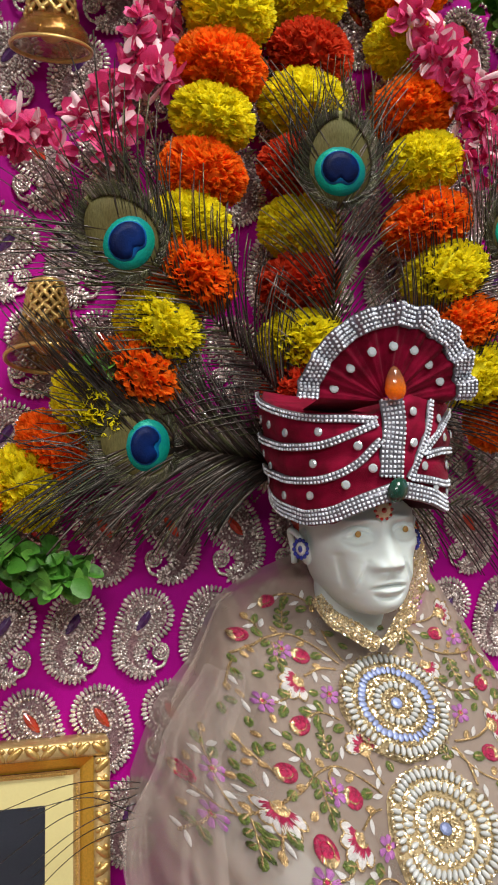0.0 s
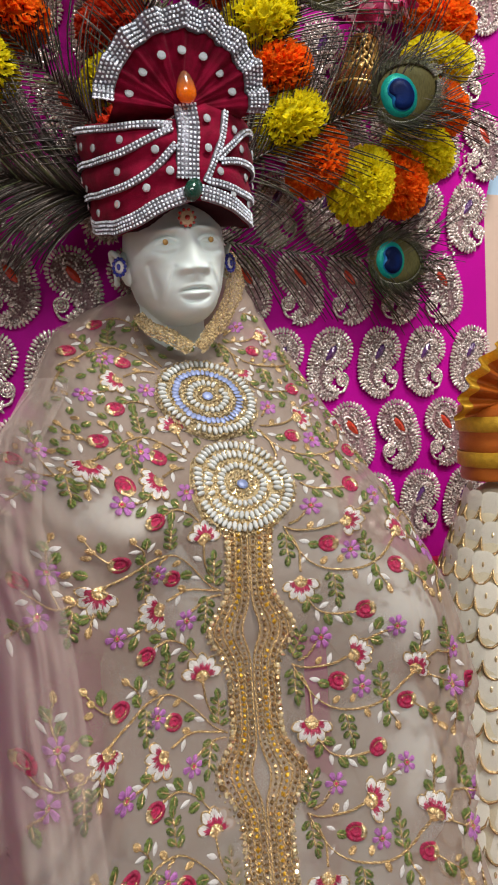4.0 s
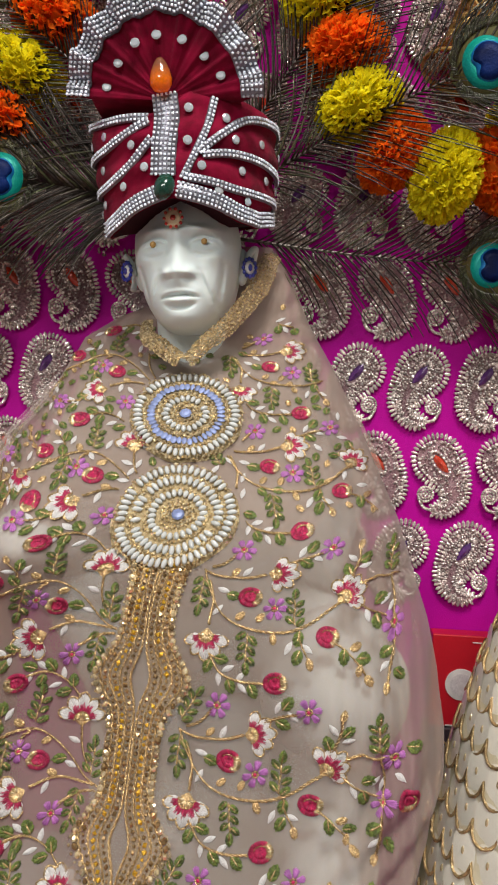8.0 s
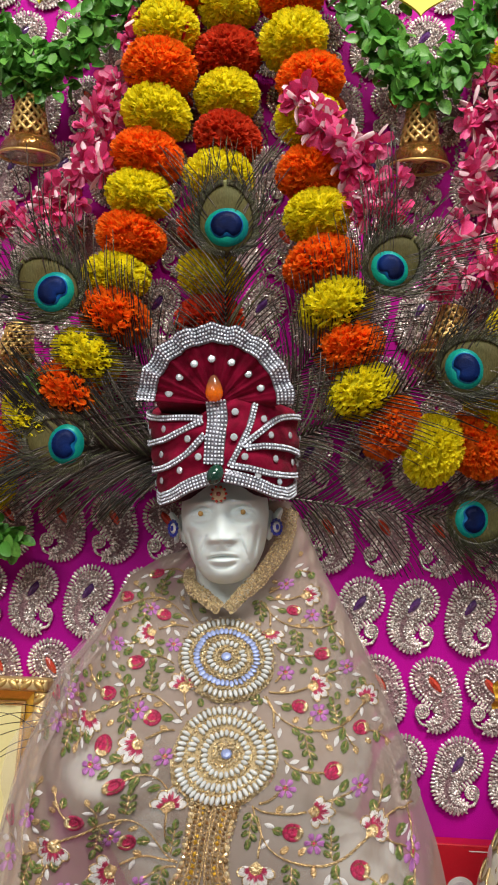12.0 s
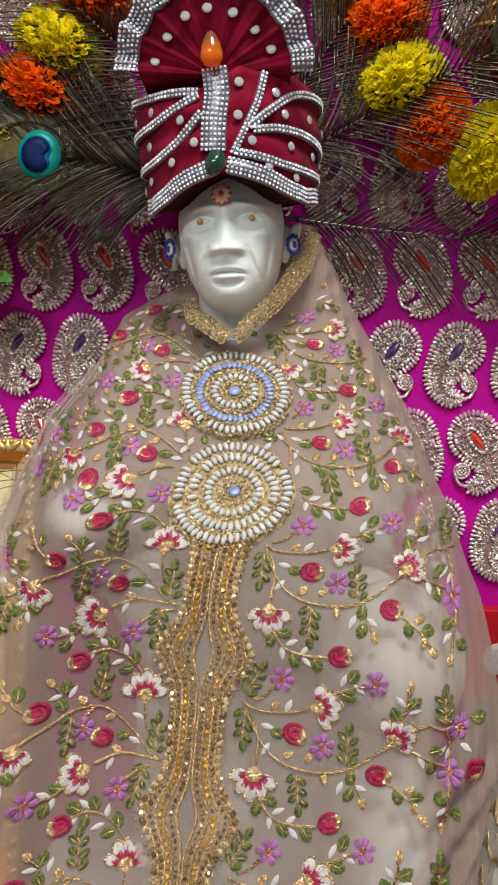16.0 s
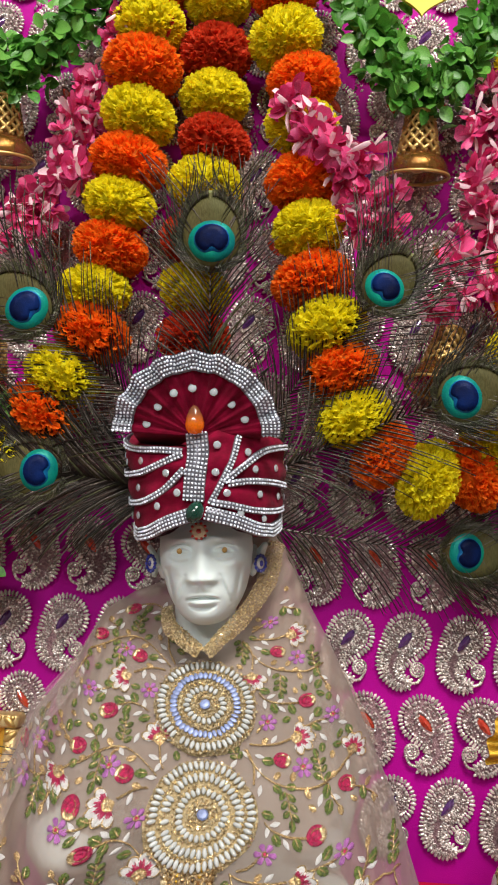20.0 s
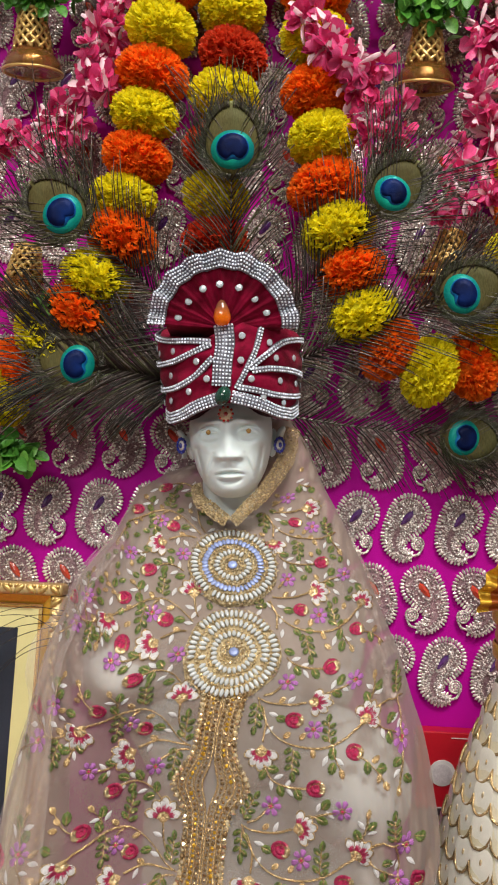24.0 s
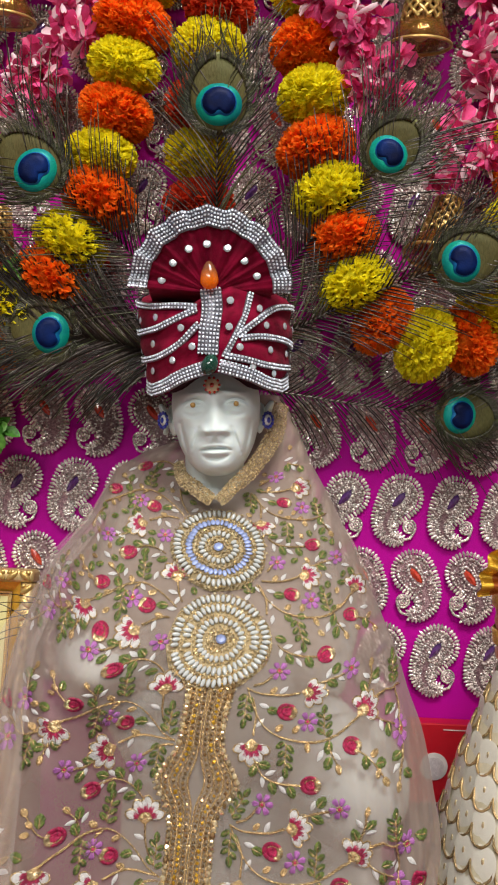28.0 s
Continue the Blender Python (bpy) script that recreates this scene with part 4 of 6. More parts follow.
def star(rng):
    out = []
    for k in range(6):
        t = k * math.pi / 3 + rng.uniform(-0.1, 0.1)
        long = rng.uniform(5.0, 5.9)
        for j in (-1.5, -0.5, 0.5, 1.5):
            out.append((*stitch(ray_at(t + j * 0.10, 1.0), ray_at(t + j * 0.15, long - 0.35 * abs(j)), 0.98, 1.15, 0.15), LILAC))
    out += chain([ray_at(w, 1.25) for w in np.linspace(0, 2 * math.pi, 8)], 0.8, 1.5, GILT, 0.6)
    out.append((*petal(-0.8, 0, 0, 1.6, 0.8, 1.6, 1.0), PINK))
    return out


def leaflet(x, y, t, long, wide, slot=OLIVE, vein=True):
    """A stitched leaf from its foot at x, y."""
    o = np.array((x, y))
    out = [(*petal(x, y, t, long, wide * 0.5, 0.5, 0.1, 0.9), slot)]
    for sgn in (1, -1):
        for k in range(3):
            a = o + ray_at(t, long * (0.08 + 0.2 * k))
            b = o + ray_at(t, long * (0.48 + 0.2 * k)) + ray_at(t + sgn * math.pi / 2, wide * (0.46, 0.50, 0.30)[k])
            out.append((*stitch(a, b, long * 0.24, 1.1, 0.2), slot))
    if vein:
        out.append((*stitch(o, o + ray_at(t, long * 0.72), 0.55, 1.35, 0.8), GILT))
    return out


def sprig(rng):
    """Upright leaf spray along +x."""
    out = chain([(0, 0), (3.5, 0.25), (7, -0.15), (10.5, 0.1)], 0.8, 1.0, GILT)
    for k in range(3):
        for sgn in (1, -1):
            out += leaflet(0.4 + 3.9 * k + 0.7 * sgn, 0.4 * sgn, sgn * rng.uniform(0.70, 0.95), rng.uniform(4.6, 5.4) - 0.35 * k, 2.5)
    out += leaflet(10.6, 0, rng.uniform(-0.15, 0.15), 5.4, 2.7)
    return out


def gather_motif(shapes):
    v, f, m, n = [], [], [], 0
    for sv, sf, slot in shapes:
        v += list(sv)
        f += [tuple(i + n for i in q) for q in sf]
        m += [slot] * len(sf)
        n += len(sv)
    return np.array(v, float), f, m


rng = random.Random(11)
MOTIFS = {}
for key, name, maker in (("L", "embroidered_lily", lily), ("R", "embroidered_rosebud", rosebud), ("P", "embroidered_star_flower", star), ("S", "embroidered_leaf_sprig", sprig),
                         ("W", "embroidered_white_bud", lambda r: [(*petal(-3.2, 0, 0, 6.4, 1.35, 1.2, 0.1, 0.9, 14), WHITE)]), ("G", "embroidered_leaf", lambda r: leaflet(-3.1, 0, 0, 6.2, 3.9)),
                         ("K", "embroidered_gold_leaf", lambda r: leaflet(-2.6, 0, 0, 5.2, 2.9, GILT, True))):
    MOTIFS[key] = (name, [gather_motif(maker(rng)) for k in range(3)])
UNIT = 0.2155e-3  # one step of the pattern drafts below, in metres
REPEAT = 0.0668
# across, down, and the way a flower opens in degrees
DRAFT = {}
DRAFT["L"] = [(229, 2, 5), (120, 131, -90), (373, 50, 45), (-111, 17, 90), (-210, 149, 200), (-341, 93, -105)]
DRAFT["R"] = [(192, 55, 170), (352, 116, 170), (266, 202, 190), (530, 105, 80), (-185, 90, -30), (-308, 35, 10), (-494, 85, -10), (-243, -57, 10)]
DRAFT["P"] = [(159, -41, 0), (245, 73, 10), (333, -54, 20), (500, 30, 0), (484, 108, 15), (-148, 187, 0), (-224, 73, 20), (-308, 192, 5), (-438, 60, 0), (-459, 146, 10)]
DRAFT["S"] = [(292, 103, 95), (89, -8, 62), (92, 22, -88), (199, 123, -85), (471, 19, 92), (-201, 19, 88), (-80, 121, 85), (-97, 146, -100), (-245, 47, -95), (-396, 126, -95)]
DRAFT["W"] = [(175, 4), (138, 45), (136, 85), (280, 141), (317, 139), (171, 189), (154, 209), (194, 202), (201, 222), (275, -51), (306, -39), (380, -26), (410, -8), (480, 78), (429, 83), (465, 65), (515, 65), (470, 170)]
DRAFT["G"] = [(159, 57), (299, 123), (299, 154), (154, 174), (131, 189), (180, 220), (224, 222), (294, -64), (287, -26), (410, -24), (375, -3), (454, 62), (447, 95), (389, 148), (426, 151), (470, 148), (500, 185), (540, 18)]
DRAFT["K"] = [(152, 7), (220, 93), (180, 91), (252, 128), (326, 165), (396, -52), (410, 133), (419, 171), (436, 186), (484, 103), (475, 207)]
DRAFT_LEFT = {}
DRAFT_LEFT["W"] = [(-122, 57), (-124, 101), (-166, 141), (-248, 2), (-280, 9), (-203, -91), (-220, -64), (-159, -74), (-173, -51), (-401, 80), (-369, 133), (-350, 156), (-276, 184), (-262, 199), (-428, 7), (-461, 25), (-422, 98), (-485, 123), (-457, 104), (-524, 194), (-510, 208)]
DRAFT_LEFT["G"] = [(-148, 90), (-262, -8), (-266, 27), (-222, -86), (-185, -91), (-199, -60), (-136, -59), (-155, -37), (-382, 60), (-338, 139), (-373, 149), (-257, 174), (-271, 209), (-452, 4), (-429, 27), (-345, -5), (-503, 169), (-483, 186)]
DRAFT_LEFT["K"] = [(-289, -18), (-229, 20), (-176, 57), (-157, 116), (-382, -23), (-366, 5), (-373, 22), (-408, 60), (-364, 173), (-438, -21), (-401, 109)]
STEMS = [[(89, 7), (108, 45), (143, 90), (192, 113), (264, 116), (315, 98), (354, 68), (424, 22), (470, 25), (500, 30)], [(89, 9), (122, 19), (178, 17), (217, 4)], [(103, 2), (127, -8), (150, -34)], [(106, 30), (122, 68), (122, 113)], [(127, 161), (154, 197), (196, 209), (245, 207)], [(252, -24), (287, -38), (320, -48)]]
STEMS += [[(375, 27), (394, -19), (394, -46)], [(364, 123), (399, 144), (431, 179)], [(392, 55), (431, 76), (480, 99)], [(470, 25), (484, 75), (482, 140), (476, 200)], [(300, 110), (305, 130), (326, 162)]]
STEMS_LEFT = [[(-57, 139), (-92, 121), (-127, 83), (-164, 50), (-199, 32), (-243, 37), (-287, 63), (-327, 83), (-364, 106), (-396, 121), (-424, 128), (-462, 116), (-487, 103)], [(-57, 136), (-94, 131), (-148, 123), (-197, 139)], [(-62, 144), (-97, 149), (-141, 174)], [(-83, 113), (-104, 70), (-111, 25)], [(-115, -21), (-148, -57), (-190, -77), (-231, -67)], [(-320, 40), (-355, 12), (-380, -19)], [(-441, 70), (-431, 101), (-415, 128)]]
STEMS_LEFT += [[(-464, 151), (-495, 177), (-525, 205)], [(-438, 47), (-445, 17), (-438, -16)], [(-222, 63), (-220, 45), (-206, 35)], [(-338, 111), (-350, 131), (-364, 169)], [(-238, 169), (-262, 187), (-299, 192)], [(-263, 35), (-264, 10), (-287, -14)]]
S0 = float(s_of_z(0.1778)) + 0.0005
ros_s = [float(s_of_z(0.3024)), float(s_of_z(0.2575))]


def clear_of_trim(a, s):
    """True where the robe shows bare tulle, off the rosettes, the placket and the cloth's ends."""
    z = float(z_of_s(s))
    x = float(robe_mid(z)) + a
    left, right = np.interp(z, *zip(*ROBE_L)), np.interp(z, *zip(*ROBE_R))
    if s < 0.012 or s > ROBE_LEN - 0.009 or not left + 0.008 < x < right - 0.010:
        return False
    if z > 0.352 and x < 0.050:
        return False
    return min(math.hypot(a, s - r) for r in ros_s) > 0.0315 and not (s > ros_s[0] - 0.04 and abs(a) < 0.0135) and (z < 0.335 or abs(a) > 0.026)


stem_dots = np.concatenate([smooth_line(line, 24) for line in STEMS + STEMS_LEFT])
stem_ways = np.concatenate([np.gradient(smooth_line(line, 24), axis=0) for line in STEMS + STEMS_LEFT])


def leaf_turn(dx, dy):
    """A small leaf points away from its stem and a little along it."""
    i = int(np.argmin(((stem_dots - (dx, dy)) ** 2).sum(1)))
    off = np.array((dx, dy)) - stem_dots[i]
    way = 0.8 * unit(stem_ways[i]) + unit(off) * min(1.0, np.linalg.norm(off) / 8)
    return math.atan2(-way[1], way[0])


PLACED = []
ROOM = {"L": 0.0072, "R": 0.0052, "P": 0.0052, "S": 0.0055, "W": 0.0026, "G": 0.0028, "K": 0.0024}


def lay_motif(key, a, s, turn, scale):
    if not clear_of_trim(a, s):
        return
    ahead = 0.007 if key == "S" else 0.004 if key == "L" else 0.0
    PLACED.append((a + ahead * math.cos(turn), s - ahead * math.sin(turn), ROOM[key] * scale))
    name, forms = MOTIFS[key]
    v, f, m = forms[rng.randrange(len(forms))]
    v = v * 1e-3 * scale
    c, n = math.cos(turn), math.sin(turn)
    soup = Soup().add(robe_point(a + c * v[:, 0] - n * v[:, 1], s - n * v[:, 0] - c * v[:, 1], v[:, 2] + 0.0003), f)
    soup.m = list(m)
    part(name, soup, THREADS, robe)


for k in range(-5, 3):
    for draft in (DRAFT, DRAFT_LEFT):
        for key, spots in draft.items():
            for dx, dy, *way in spots:
                turn = math.radians(way[0] + rng.uniform(-8, 8)) if way else leaf_turn(dx, dy) + rng.uniform(-0.2, 0.2)
                lay_motif(key, dx * UNIT + rng.uniform(-4e-4, 4e-4), S0 + dy * UNIT * 1.04 + k * REPEAT + rng.uniform(-4e-4, 4e-4), turn, rng.uniform(0.94, 1.06) * {'L': 1.16, 'R': 0.88, 'P': 1.04, 'G': 1.12, 'S': 1.10, 'W': 0.92}.get(key, 1.0))
    for line in STEMS + STEMS_LEFT:
        p = smooth_line(line, 60)
        length = np.r_[0, np.cumsum(np.linalg.norm(np.diff(p, axis=0), axis=1))]
        p = np.stack([np.interp(np.arange(0, length[-1], 3.2), length, p[:, i]) for i in range(2)], 1)
        q = [(x * UNIT, S0 + y * UNIT * 1.04 + k * REPEAT) for x, y in p]
        q = [c for c in q if clear_of_trim(*c)]
        if len(q) < 4:
            continue
        q = np.array(q)
        soup = Soup()
        tw = np.arange(len(q)) * 1.15
        for turn in (0.0, math.pi):
            tube(soup, robe_point(q[:, 0] + 0.00036 * np.sin(tw + turn), q[:, 1] + 0.00036 * np.sin(tw + turn), 0.0008 + 0.0003 * np.cos(tw + turn)), 0.00037, 5)
        part("embroidered_stem", soup, GOLD_THREAD, robe)

# the chest and shoulders are worked more closely, with small sprays in the gaps
for k in range(2600):
    key = "LRPPSWWGGGK"[rng.randrange(11)] if k < 1300 else "PWGGK"[rng.randrange(5)]
    s = rng.uniform(0.012, float(s_of_z(0.262)))
    a = rng.uniform(-0.11, 0.11)
    room = ROOM[key] * 0.92
    if all((a - p) ** 2 + (s - q) ** 2 > (room + r) ** 2 for p, q, r in PLACED):
        lay_motif(key, a, s, rng.uniform(0, 2 * math.pi), 0.92)

# gold lace placket down the middle, two wavy bands with pointed windows between them
s_grid = np.linspace(ros_s[1] + 0.020, ROBE_LEN - 0.009, 190)
phase = 0.5 + 0.5 * np.cos(2 * math.pi * (s_grid - (S0 - 0.017)) / REPEAT)
outer = 0.0118 + 0.0100 * phase**3 + 0.0007 * np.sin(s_grid * 2100)
inner = 0.0003 + 0.0034 * phase**6
outer *= np.interp(s_grid - s_grid[0], [0, 0.02], [1.1, 1.0])
for sgn in (-1, 1):
    soup = Soup()
    across = np.linspace(0, 1, 7)
    A = sgn * (inner[:, None] + (outer - inner)[:, None] * across)
    hump = 0.0012 + 0.0005 * np.sin(math.pi * across)[None, :] ** 0.4 + 0 * A
    soup.add(robe_point(A, np.repeat(s_grid[:, None], 7, 1), hump).reshape(-1, 3), grid_faces(len(s_grid), 7))
    lace = part("gold_lace_band", soup, LACE_NET, robe, "gold beaded lace band")
    soup = Soup()

    def row(t, step):
        dense = np.arange(s_grid[0], s_grid[-1], step)
        i0, o0 = np.interp(dense, s_grid, inner), np.interp(dense, s_grid, outer)
        return sgn * (i0 + (o0 - i0) * t), dense

    for t in (0.03, 0.30, 0.56, 0.80):  # corded lines
        a, dense = row(t, 0.0011)
        tw = np.arange(len(dense)) * 1.5
        for turn in (0, math.pi):
            tube(soup, robe_point(a + 0.00030 * np.sin(tw + turn), dense, 0.0020 + 0.0003 * np.cos(tw + turn)), 0.00036, 4, slot=2)
    for t, step, size, slot in ((0.165, 0.0025, 0.00105, 3), (0.43, 0.0027, 0.00115, 1), (0.68, 0.0025, 0.00105, 3), (0.92, 0.0029, 0.0013, 0)):
        a, dense = row(t, step)
        for q in robe_point(a, dense, 0.0021):
            r = size * rng.uniform(0.75, 1.2)
            soup.add(PEA_V if t > 0.9 else OCTA, PEA_F if t > 0.9 else OCTA_F, pose(*q, rng.uniform(-40, 40), rng.uniform(-40, 40), rng.uniform(0, 90)) @ Matrix.Diagonal((r, r, r * 1.2, 1)), slot if rng.random() < 0.82 else 3)
    a, dense = row(1.0, 0.0030)
    for q in robe_point(a, dense + 0.0015, 0.0018):
        soup.add(OCTA, OCTA_F, pose(*q, rng.uniform(-40, 40), rng.uniform(-40, 40), 0) @ Matrix.Scale(rng.uniform(0.0006, 0.0009), 4), 0)
    tagged(part("beadwork", soup, [GOLD, YELLOW_ZARI, GOLD_THREAD, DARK_GOLD], lace, smooth=False), kind="stuff")

# rosettes on the chest
pearl_v, pearl_f = ball(8, 6)
pearl_mesh = Soup().add(pearl_v, pearl_f).data("pearl", [PEARL])
plate_mesh = Soup().add(*ball(8, 4)).data("mirror_plate", [MIRROR_BLUE], smooth=False)


def surface_frame(a, s, turn):
    """Place and axes on the robe: along a turned direction, across it, and outwards."""
    e = 0.002
    pa = robe_point(a + e, s) - robe_point(a - e, s)
    ps = robe_point(a, s - e) - robe_point(a, s + e)
    ex, ey = unit(pa), unit(ps)
    n = unit(np.cross(ex, ey))
    d = unit(math.cos(turn) * ex + math.sin(turn) * ey)
    return d, unit(np.cross(n, d)), n


def rosette(index, rings, label):
    s0 = ros_s[index]
    soup = Soup()
    n, m = 48, 7
    v = [(0, 0, 2.2)]
    f = []
    for i in range(1, m):
        for j in range(n):
            w, r = 2 * math.pi * j / n, 28.6 * i / (m - 1) * (1 + (0.015 * math.sin(9 * w) if i == m - 1 else 0))
            v.append((r * math.cos(w), r * math.sin(w), 2.2 if i < m - 1 else 0.3))
    f += [(0, 1 + j, 1 + (j + 1) % n) for j in range(n)]
    for i in range(m - 2):
        f += [(1 + i * n + j, 1 + (i + 1) * n + j, 1 + (i + 1) * n + (j + 1) % n, 1 + i * n + (j + 1) % n) for j in range(n)]
    robe_soup(soup, v, f, 0, s0)
    ob = part("rosette", soup, GOLD_CLOTH, robe, label)
    gold = Soup()
    for radius, count, kind in rings:
        if kind == "gold":
            for i in range(count):
                w = 2 * math.pi * (i + rng.uniform(-0.3, 0.3)) / count
                r = radius + rng.uniform(-0.0013, 0.0013)
                q = robe_point(r * math.cos(w), s0 - r * math.sin(w), 0.0028)
                h = rng.uniform(0.0006, 0.0011)
                gold.add(OCTA, OCTA_F, pose(*q, rng.uniform(0, 60), rng.uniform(0, 60), 0) @ Matrix.Diagonal((h, h, h, 1)))
            continue
        for i in range(count):
            w = 2 * math.pi * i / count + 0.1
            if kind == "pearl" and rng.random() < 0.03:
                continue
            r = radius + rng.uniform(-0.0004, 0.0004)
            a, s = r * math.cos(w), s0 - r * math.sin(w)
            d, c, nn = surface_frame(a, s, w + rng.uniform(-0.15, 0.15))
            long = 0.0026 if radius > 0.015 else 0.0021
            size = (long, 0.00128, 0.0014) if kind == "pearl" else (0.0022, 0.0015 * rng.uniform(0.7, 1.2), 0.0004)
            piece = part("pearl" if kind == "pearl" else "mirror_plate", pearl_mesh if kind == "pearl" else plate_mesh, None, ob)
            piece.matrix_local = Matrix(basis(robe_point(a, s, 0.0034), d, c, nn, *size).tolist())
    middle = part("mirror_plate", plate_mesh, None, ob)
    d, c, nn = surface_frame(0, s0, 0)
    middle.matrix_local = Matrix(basis(robe_point(0, s0, 0.0036), d, c, nn, 0.0031, 0.0031, 0.0009).tolist())
    tagged(part("beadwork", gold, GOLD, ob, smooth=False), kind="stuff")


GILDED = [(0.0275, 200), (0.0215, 230), (0.0202, 200), (0.0142, 170), (0.0128, 160), (0.0070, 90), (0.0050, 70)]
rosette(0, [(0.0245, 52, "pearl"), (0.0178, 42, "plate"), (0.0100, 22, "pearl")] + [(r, n, "gold") for r, n in GILDED], "round gold rosette with pearls and a ring of pale blue mirrors")
rosette(1, [(0.0252, 54, "pearl"), (0.0190, 41, "pearl"), (0.0118, 26, "pearl")] + [(r, n, "gold") for r, n in GILDED], "round gold rosette with three rings of pearls")

# gold edging round the neck
def neck_band(points, widths, label):
    p, w = smooth_line(points, 40), np.interp(np.linspace(0, 1, 40), np.linspace(0, 1, len(widths)), widths)
    t = np.gradient(p, axis=0)
    soup, beads = Soup(), Soup()
    rows = []
    for i in range(40):
        out = unit((0.15 * np.sign(p[i, 0] - 0.004), -1.0, 0.35))
        side = unit(np.cross(t[i], out))
        rows.append([p[i] + side * w[i] * k + out * 0.0022 * math.cos(k * 1.5) for k in np.linspace(-1, 1, 9)])
        for j, k in enumerate(np.linspace(-0.95, 0.95, 7)):
            for half in (0.0, 0.33, 0.66):
                q = p[i] + side * w[i] * k + out * (0.0024 * math.cos(k * 1.5) + 0.0003) + t[i] * (half + 0.25 * (j % 2) + rng.uniform(-0.3, 0.3)) + side * rng.uniform(-0.0006, 0.0006)
                h = rng.uniform(0.0004, 0.0008)
                beads.add(OCTA, OCTA_F, pose(*q, rng.uniform(0, 90), rng.uniform(0, 90), 0) @ Matrix.Diagonal((h, h, h, 1)))
    soup.add(np.array(rows).reshape(-1, 3), grid_faces(40, 9))
    band = part("neck_edging", soup, LACE_NET, robe, label)
    tagged(part("beadwork", beads, GOLD, band, smooth=False), kind="stuff")


neck_band([(0.045, -0.046, 0.394), (0.0400, -0.074, 0.372), (0.027, -0.091, 0.351), (0.0160, -0.099, 0.340), (0.008, -0.101, 0.331)], [0.0050, 0.0056, 0.0048, 0.0040, 0.0030], "gold sequinned neck edging")
neck_band([(-0.020, -0.074, 0.352), (-0.0155, -0.089, 0.343), (-0.007, -0.097, 0.338), (0.003, -0.100, 0.331)], [0.003, 0.0040, 0.0042, 0.0036], "gold sequinned neck edging")


# ---- turban ----
turban = thing("turban", "maroon velvet turban with rhinestone bands and pleated fan crest", "turban", at=LEAN)


CAP_Z = [-0.008, 0.012, 0.035, 0.056, 0.070]
CAP_RX = [0.0408, 0.0442, 0.0474, 0.0478, 0.0470]
CAP_RY = [0.0492, 0.0515, 0.0525, 0.0515, 0.0500]


def cap_point(phi, z, lift=0.0):
    """A place on the wraps in the turban's own frame; phi: degrees round from the front."""
    a = math.radians(phi)
    s, c = math.sin(a), math.cos(a)
    rx, ry = float(np.interp(z, CAP_Z, CAP_RX)) + lift, float(np.interp(z, CAP_Z, CAP_RY)) + lift
    return np.array((0.003 + rx * np.sign(s) * abs(s) ** 0.93, 0.036 - ry * np.sign(c) * abs(c) ** 0.93, z))


def cap_low(phi):
    """The lower edge: a peak over the brow, deepest beside it, rising again towards the back."""
    return float(np.interp(abs(phi), [0, 25, 42, 62, 90, 115, 180], [0.0062, 0.0008, -0.0040, -0.0054, -0.0008, 0.0068, 0.0100]))


def cap_top(phi):
    return float(np.interp(phi, [-180, -115, -80, -40, -10, 0, 12, 30, 60, 90, 180], [0.0665, 0.0660, 0.0570, 0.0492, 0.0465, 0.0500, 0.0560, 0.0555, 0.0530, 0.0530, 0.0665]))


def cap_phi(x):
    return math.degrees(math.asin(max(-1, min(1, (x - 0.003) / 0.0465))))


soup = Soup()
rows, cols = 46, 120
verts = []
for i in range(rows):
    k = i / (rows - 1)
    for j in range(cols):
        phi = -180 + 360 * j / cols
        low, top = cap_low(phi), cap_top(phi)
        u = min(k / 0.78, 1.0)
        z = low + (top - low) * u
        fold = 0.0012 * math.sin(u * 19 + 1.6 * math.sin(math.radians(phi)) + (phi > 0)) * math.sin(math.pi * u) ** 0.5
        p = cap_point(phi, z, fold - 0.0022 * max(0, u - 0.93) / 0.07)
        if k > 0.78:
            q = ((k - 0.78) / 0.22) ** 0.8
            p = p * (1 - q) + np.array((0.003, 0.036, 0.064)) * q + (0, 0, -0.004 * math.sin(math.pi * q))
        verts.append(p)
soup.add(verts, grid_faces(rows, cols, wrap=True))
part("wrap", soup, VELVET, turban)
# dark disc across the turban's underside, in place of the shade in there
inside = []
for k in (0.985, 0.5, 0.02):
    for j in range(48):
        phi = -180 + 360 * j / 48
        p = cap_point(phi, cap_low(phi))
        inside.append(np.array((0.003, 0.036, p[2])) * (1 - k) + p * k + (0, 0, 0.0010 + 0.006 * (1 - k)))
part("lining", Soup().add(inside, grid_faces(3, 48, wrap=True)), UNDERSIDE_SHADE, turban)

# pleated fan
soup = Soup()
FAN_C = np.array((0.0015, -0.0120, 0.0520))


def fan_point(w, r, lift=0.0):
    """w: angle from the crest's top, r: way out from its foot."""
    far = (r / 0.044) ** 1.5
    pleat = 0.0021 * math.cos(w * 17.0) * far + 0.0008 * math.sin(w * 41.0 + 1.0) * far
    x, z = math.sin(w) * r * 0.935, math.cos(w) * r * 0.875
    bend = -0.0165 + 0.020 * min(abs(w) / 1.75, 1) ** 1.6
    wave = 1 + (0.004 * math.cos(w * 17.0) + 0.003 * math.sin(w * 23.0)) * max(0.0, (r - 0.030) / 0.014)
    tuck = 0.20 * max(0.0, -1.47 - w, w - 1.60) * (r / 0.044)
    return FAN_C + (x * wave, bend * (r / 0.044) - pleat - lift + tuck, z * wave + 0.0005)


